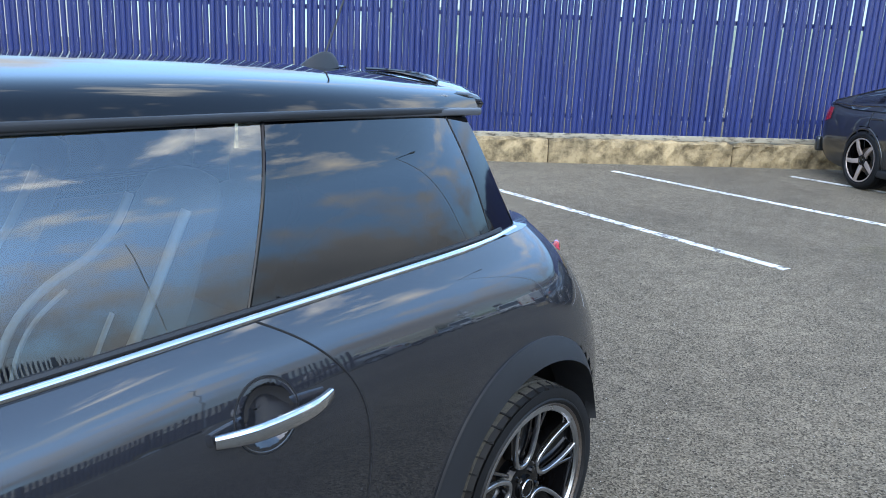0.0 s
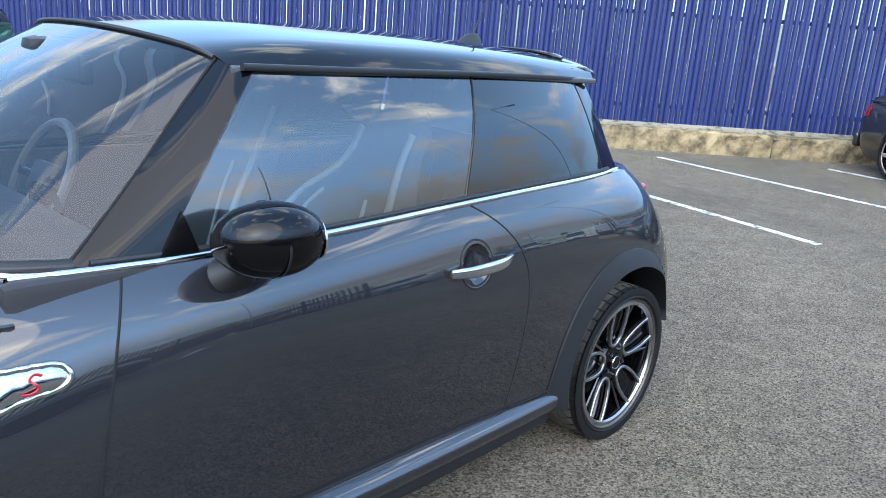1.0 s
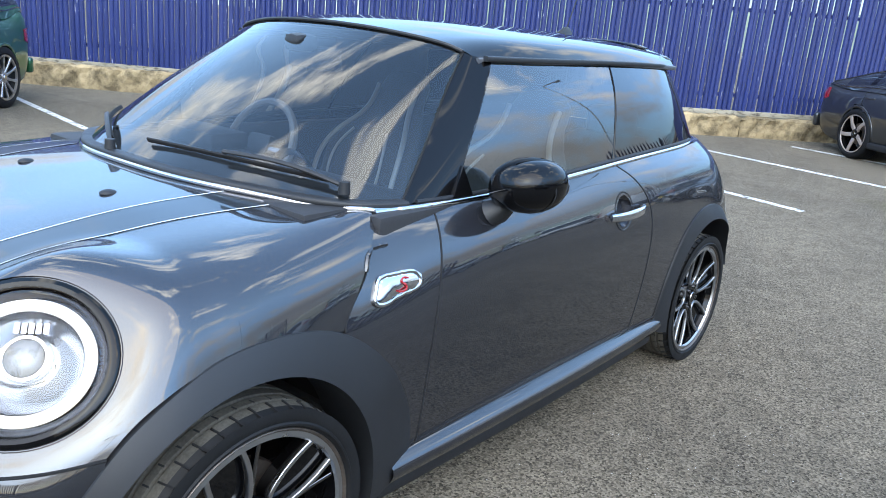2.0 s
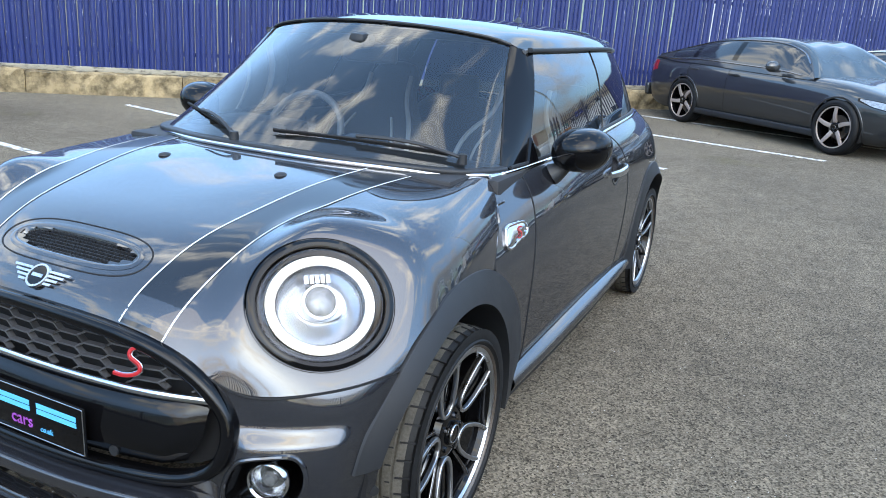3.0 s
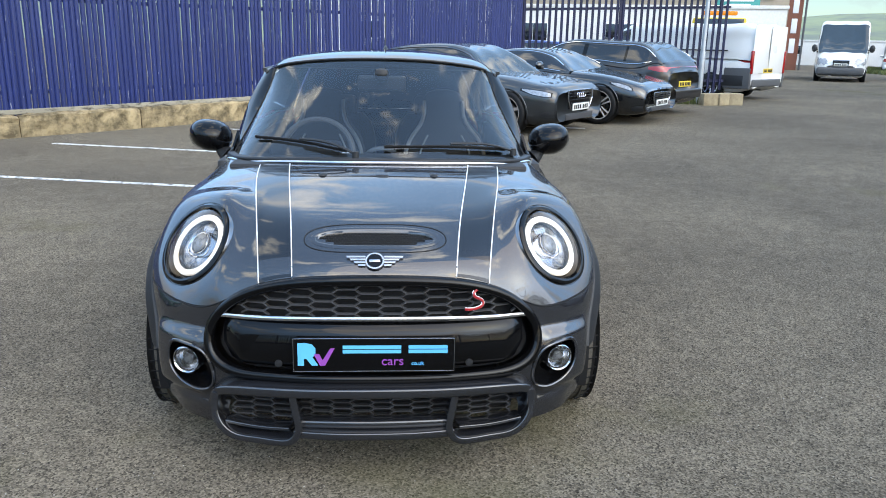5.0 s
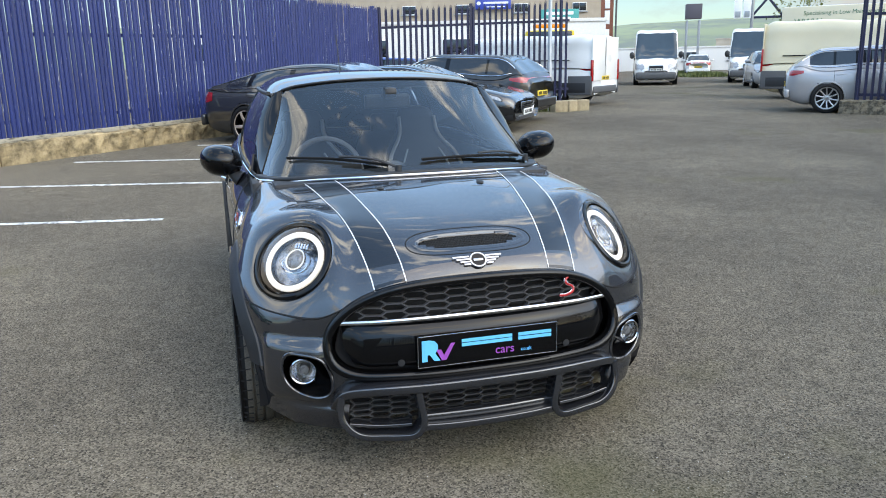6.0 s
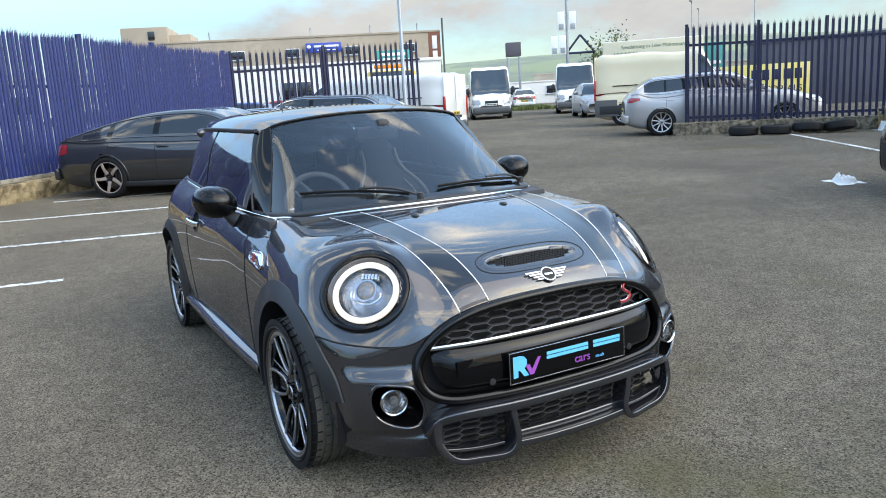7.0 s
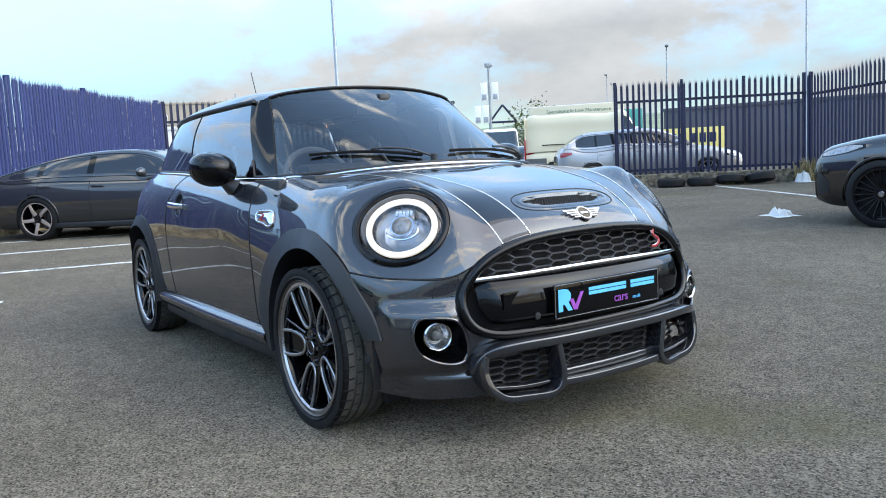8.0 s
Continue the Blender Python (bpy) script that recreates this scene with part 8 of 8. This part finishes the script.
# ---- fences: posts, rails, and last of all every pale ----
def pale_mesh(name, width, height, cut, deep=0.016, thick=0.004):
    """A rolled steel pale with a W section and a split, pointed head."""
    w = width / 2
    prof = [(-w, 0.0), (-w * 0.72, deep), (-w * 0.28, deep * 0.35), (w * 0.28, deep * 0.35), (w * 0.72, deep), (w, 0.0)]
    back = [(x * 0.96, y - thick) for x, y in prof[::-1]]
    verts, faces = [], []
    n = len(prof)
    tops = [height - cut, height - cut * 0.25, height - cut * 0.55, height - cut * 0.55, height - cut * 0.25, height - cut] if cut else [height] * 6
    for x, y in prof:
        verts.append((x, -y, 0))
    for (x, y), z in zip(prof, tops):
        verts.append((x, -y, z))
    for i in range(n - 1):
        faces.append((i, i + 1, n + i + 1, n + i))
    if cut:
        verts += [(-w * 0.80, -deep * 0.9, height), (0, -deep * 0.5, height + cut * 0.35), (w * 0.80, -deep * 0.9, height)]
        k = 2 * n
        faces += [(n, n + 1, k), (n + 1, n + 2, k), (n + 2, n + 3, k + 1), (n + 3, n + 4, k + 2), (n + 4, n + 5, k + 2)]
    base = len(verts)
    for x, y in prof:
        verts.append((x * 0.97, -y + thick, 0.002))
    for (x, y), z in zip(prof, tops):
        verts.append((x * 0.97, -y + thick, z - 0.002))
    for i in range(n - 1):
        faces.append((base + n + i, base + n + i + 1, base + i + 1, base + i))
    faces += [(0, n, base + n, base), (n - 1, base + n - 1, base + 2 * n - 1, 2 * n - 1)]
    me = bpy.data.meshes.new(name)
    me.from_pydata(verts, [], faces)
    me.update()
    return me


def build_fence(name, label, a, b, foot, top_of, posts, pitch, width, material, cut, rails, seed, jitter=0.0, post_w=0.07, plain=0, back=0.03):
    """A palisade from a to b. foot: height of the pales' feet over the ground; top_of(s): height of their points."""
    rng = np.random.default_rng(seed)
    a, b = np.array(a, float), np.array(b, float)
    total = float(np.linalg.norm(b - a))
    d = (b - a) / total
    ang = math.atan2(d[1], d[0])
    root = thing(name, Matrix.Identity(4), label, "fence", kind="structure")
    for s in posts:
        p = a + d * s
        z0 = rise(*p)
        bm = bmesh.new()
        h = top_of(s) - z0 + 0.03
        box(bm, post_w, 0.012, h, (0, 0.012, h / 2), 0.002)
        box(bm, post_w, 0.012, h, (0, 0.065, h / 2), 0.002)
        box(bm, 0.010, 0.05, h, (0, 0.040, h / 2), 0.002)
        ob = part("post", bm, material, root, smooth=False)
        ob.matrix_basis = Matrix.Translation((*p, z0)) @ Matrix.Rotation(ang, 4, "Z")
    for k in rails:
        pts = []
        for s in np.linspace(0, total, 24):
            p = a + d * s
            z0, z1 = rise(*p) + foot, top_of(s)
            q = p + np.array([-d[1], d[0]]) * back
            pts.append((*q, z0 + (z1 - z0) * k))
        part("rail", sweep(pts, [(-0.004, -0.03), (0.022, -0.03), (0.022, -0.022), (0.004, -0.022), (0.004, 0.03), (-0.004, 0.03)]), material, root, smooth=False)
    heights = sorted({round(top_of(s) - rise(*(a + d * s)) - foot, 1) for s in np.arange(0, total, 0.5)})
    kinds = {}
    s = pitch / 2
    while s < total:
        p = a + d * (s + rng.normal(0, jitter))
        z0 = rise(*p) + foot
        h = top_of(s) - z0
        key = (round(h * 20) / 20, plain and int(rng.integers(0, 3)))
        if key not in kinds:
            kinds[key] = pale_mesh("pale", width * (1 + 0.03 * (key[1] or 0)), key[0], cut)
            kinds[key].materials.append(material)
        ob = new("pale", kinds[key])
        ob.parent = root
        ob.matrix_basis = Matrix.Translation((*p, z0)) @ Matrix.Rotation(ang + rng.normal(0, 0.02), 4, "Z") @ Matrix.Rotation(rng.normal(0, 0.0025), 4, "Y")
        s += pitch * (1 + (rng.normal(0, 0.05) if jitter else 0))
    return root


def blue_top(s):
    return 2.98 if s < 17 else 2.98 - 0.034 * (s - 17)


BLUE_POSTS = (0.9, 3.3, 5.6, 8.0, 10.4, 12.78, 15.22, 17.30, 19.28, 21.75)
blue_fence = build_fence("fence_blue", "tall blue palisade fence of close pales with flaking paint", F0, F1, WALL_H + 0.06, blue_top, BLUE_POSTS, 0.0820, 0.0770, M["blue"], 0.13, (0.10, 0.62), 11, 0.0036, 0.10, 1)
M["rust"] = worn_mat("weathered_foot_sill", (0.30, 0.27, 0.21), (0.06, 0.05, 0.04), 6, 0.36, 0.5, 0.9, (1, 1, 4))
foot = [(*(F0 + F_DIR * s - F_OUT * 0.012), rise(*(F0 + F_DIR * s)) + WALL_H + 0.035) for s in np.linspace(0, F_LEN, 30)]
part("foot_rail", sweep(foot, slab(0.06, 0.075, 0.1)), M["rust"], blue_fence, "weathered pale foot sill")

PAL_END = np.array([8.34, 15.2])
build_fence("fence_palisade_1", "dark blue open palisade with split pointed pales", F1, PAL_END, 0.28, lambda s: 2.80 + 0.038 * s, (0.05, 2.45, 4.95), 0.152, 0.068, M["blue_dark"], 0.14, (0.09, 0.80), 21)
GA, GB = np.array([12.48, 9.58]), np.array([15.25, 6.22])
build_plinth("wall_plinth_2", GA + np.array([-0.25, 0.15]), GB + np.array([0.05, -0.1]), 0.34, 0.30, "low dark rubble plinth under an open palisade", 1, "rubble")
build_fence("fence_palisade_2", "dark blue open palisade with split pointed pales on a low wall", GA, GB, 0.30, lambda s: 2.75 - 0.02 * s, (0.03, 1.60, 3.0, 4.30), 0.1325, 0.064, M["blue_dark"], 0.14, (0.05, 0.80), 22)
GC = GB + np.array([-0.47, -0.883]) * 19.0
build_fence("fence_palisade_3", "dark blue open palisade along the yard's edge", GB, GC, 0.06, lambda s: 2.66 + 0.0 * s, np.arange(0.1, 19, 2.7), 0.128, 0.062, M["blue_dark"], 0.14, (0.08, 0.80), 23)
GD = np.array([-19.0, -9.0])
build_fence("fence_palisade_4", "dark blue open palisade closing the yard", GC, GD, 0.06, lambda s: 2.5, np.arange(0.1, 24, 2.7), 0.155, 0.068, M["blue_dark"], 0.14, (0.08, 0.80), 24)


def build_weeds(x, y, n, h, seed, label, material="weed"):
    rng = np.random.default_rng(seed)
    verts, faces = [], []
    for i in range(n):
        a, r = rng.uniform(0, 6.28), rng.uniform(0, 0.30)
        bx, by = r * math.cos(a), r * math.sin(a)
        hh, lean, b = h * rng.uniform(0.4, 1.0), rng.uniform(0.1, 0.5), rng.uniform(0, 6.28)
        k = len(verts)
        for t, w in ((0, 0.008), (0.35, 0.016), (0.7, 0.012), (1.0, 0.001)):
            ox, oy = bx + math.cos(b) * lean * hh * t * t, by + math.sin(b) * lean * hh * t * t
            verts += [(ox - w * math.sin(b), oy + w * math.cos(b), hh * t), (ox + w * math.sin(b), oy - w * math.cos(b), hh * t)]
        faces += [(k + 2 * q, k + 2 * q + 1, k + 2 * q + 3, k + 2 * q + 2) for q in range(3)]
    ob = mesh_ob("weeds", verts, faces, M[material])
    ob.matrix_basis = Matrix.Translation((x, y, rise(x, y)))
    return tagged(ob, label, "weeds", kind="stuff")


def build_verge(a, b, width, seed, label):
    """A low bank of grass blades between two points."""
    rng = np.random.default_rng(seed)
    a, b = np.array(a), np.array(b)
    d = (b - a) / np.linalg.norm(b - a)
    side = np.array([d[1], -d[0]])
    verts, faces = [], []
    for i in range(3600):
        u, v = rng.uniform(0, 1), rng.uniform(0, 1)
        p = a + (b - a) * u + side * width * v
        h, lean, turn = rng.uniform(0.10, 0.24) + 0.20 * math.sin(math.pi * v), rng.uniform(0.02, 0.14), rng.uniform(0, 6.28)
        z = rise(*p)
        ex, ey = math.cos(turn), math.sin(turn)
        k = len(verts)
        verts += [(p[0] - 0.05 * ey, p[1] + 0.05 * ex, z), (p[0] + 0.05 * ey, p[1] - 0.05 * ex, z), (p[0] + lean * ex, p[1] + lean * ey, z + h)]
        faces.append((k, k + 1, k + 2))
    return tagged(mesh_ob("grass_verge", verts, faces, M["weed"]), label, "grass", kind="stuff")


def build_tree(x, y, height, seed, label):
    """A small tree: tapered trunk, limbs, and a ragged crown of leaves."""
    rng = np.random.default_rng(seed)
    tree = thing("tree", Matrix.Translation((x, y, rise(x, y))), label, "tree")
    trunk = [(0, 0, 0), (0.04, 0.02, height * 0.25), (-0.05, 0.05, height * 0.5), (0.03, 0.0, height * 0.8)]
    part("trunk", sweep(curve(trunk, 12), ring(0.10, 8), scale=np.linspace(1.0, 0.35, 12)), M["bark"], tree)
    verts, faces = [], []
    for k in range(9):
        turn, z = k * 2.4, height * (0.35 + 0.05 * k)
        out = height * rng.uniform(0.20, 0.32)
        tip = np.array((out * math.cos(turn), out * math.sin(turn), min(height * 0.95, z + height * rng.uniform(0.10, 0.28))))
        limb = [(0, 0, z), tuple(tip * np.array((0.5, 0.5, 0)) + np.array((0, 0, (z + tip[2]) / 2 + 0.06))), tuple(tip)]
        part("limb", sweep(curve(limb, 8), ring(0.035, 6), scale=np.linspace(1.0, 0.3, 8)), M["bark"], tree)
        for _ in range(190):
            c = tip * rng.uniform(0.45, 1.1) + rng.normal(0, height * 0.065, 3)
            c[2] = max(c[2], height * 0.28)
            e, g = rng.normal(0, 1, 3), rng.normal(0, 1, 3)
            e *= 0.10 / np.linalg.norm(e)
            g *= 0.07 / np.linalg.norm(g)
            n = len(verts)
            verts += [tuple(c - e), tuple(c + g), tuple(c + e), tuple(c - g)]
            faces.append((n, n + 1, n + 2, n + 3))
    mesh_ob("crown", verts, faces, M["weed"], tree, smooth=False)
    return tree


M["bark"] = mat("grey_bark", (0.12, 0.10, 0.08), 0.9, 0, 0.3, 20, 90)
M["weed"] = mat("weed_leaf", (0.10, 0.12, 0.035), 0.8, 0, 0.4, 12, 60)
M["dry_weed"] = mat("dry_weed_stalk", (0.26, 0.20, 0.10), 0.9, 0, 0.3, 12, 60)
build_weeds(7.05, 14.2, 130, 0.24, 1, "green weeds at a lamp post's foot")
build_weeds(15.0, 6.05, 130, 0.6, 2, "tall dry weeds at a fence corner", "dry_weed")
build_weeds(14.05, 7.35, 110, 0.24, 3, "green weeds along a plinth")
build_verge((33.6, 48.6), (31.5, 39.6), 3.0, 7, "rough grass verge at the far end of the yard")
build_tree(37.5, 41.4, 5.2, 11, "small bushy green tree behind the far buildings")
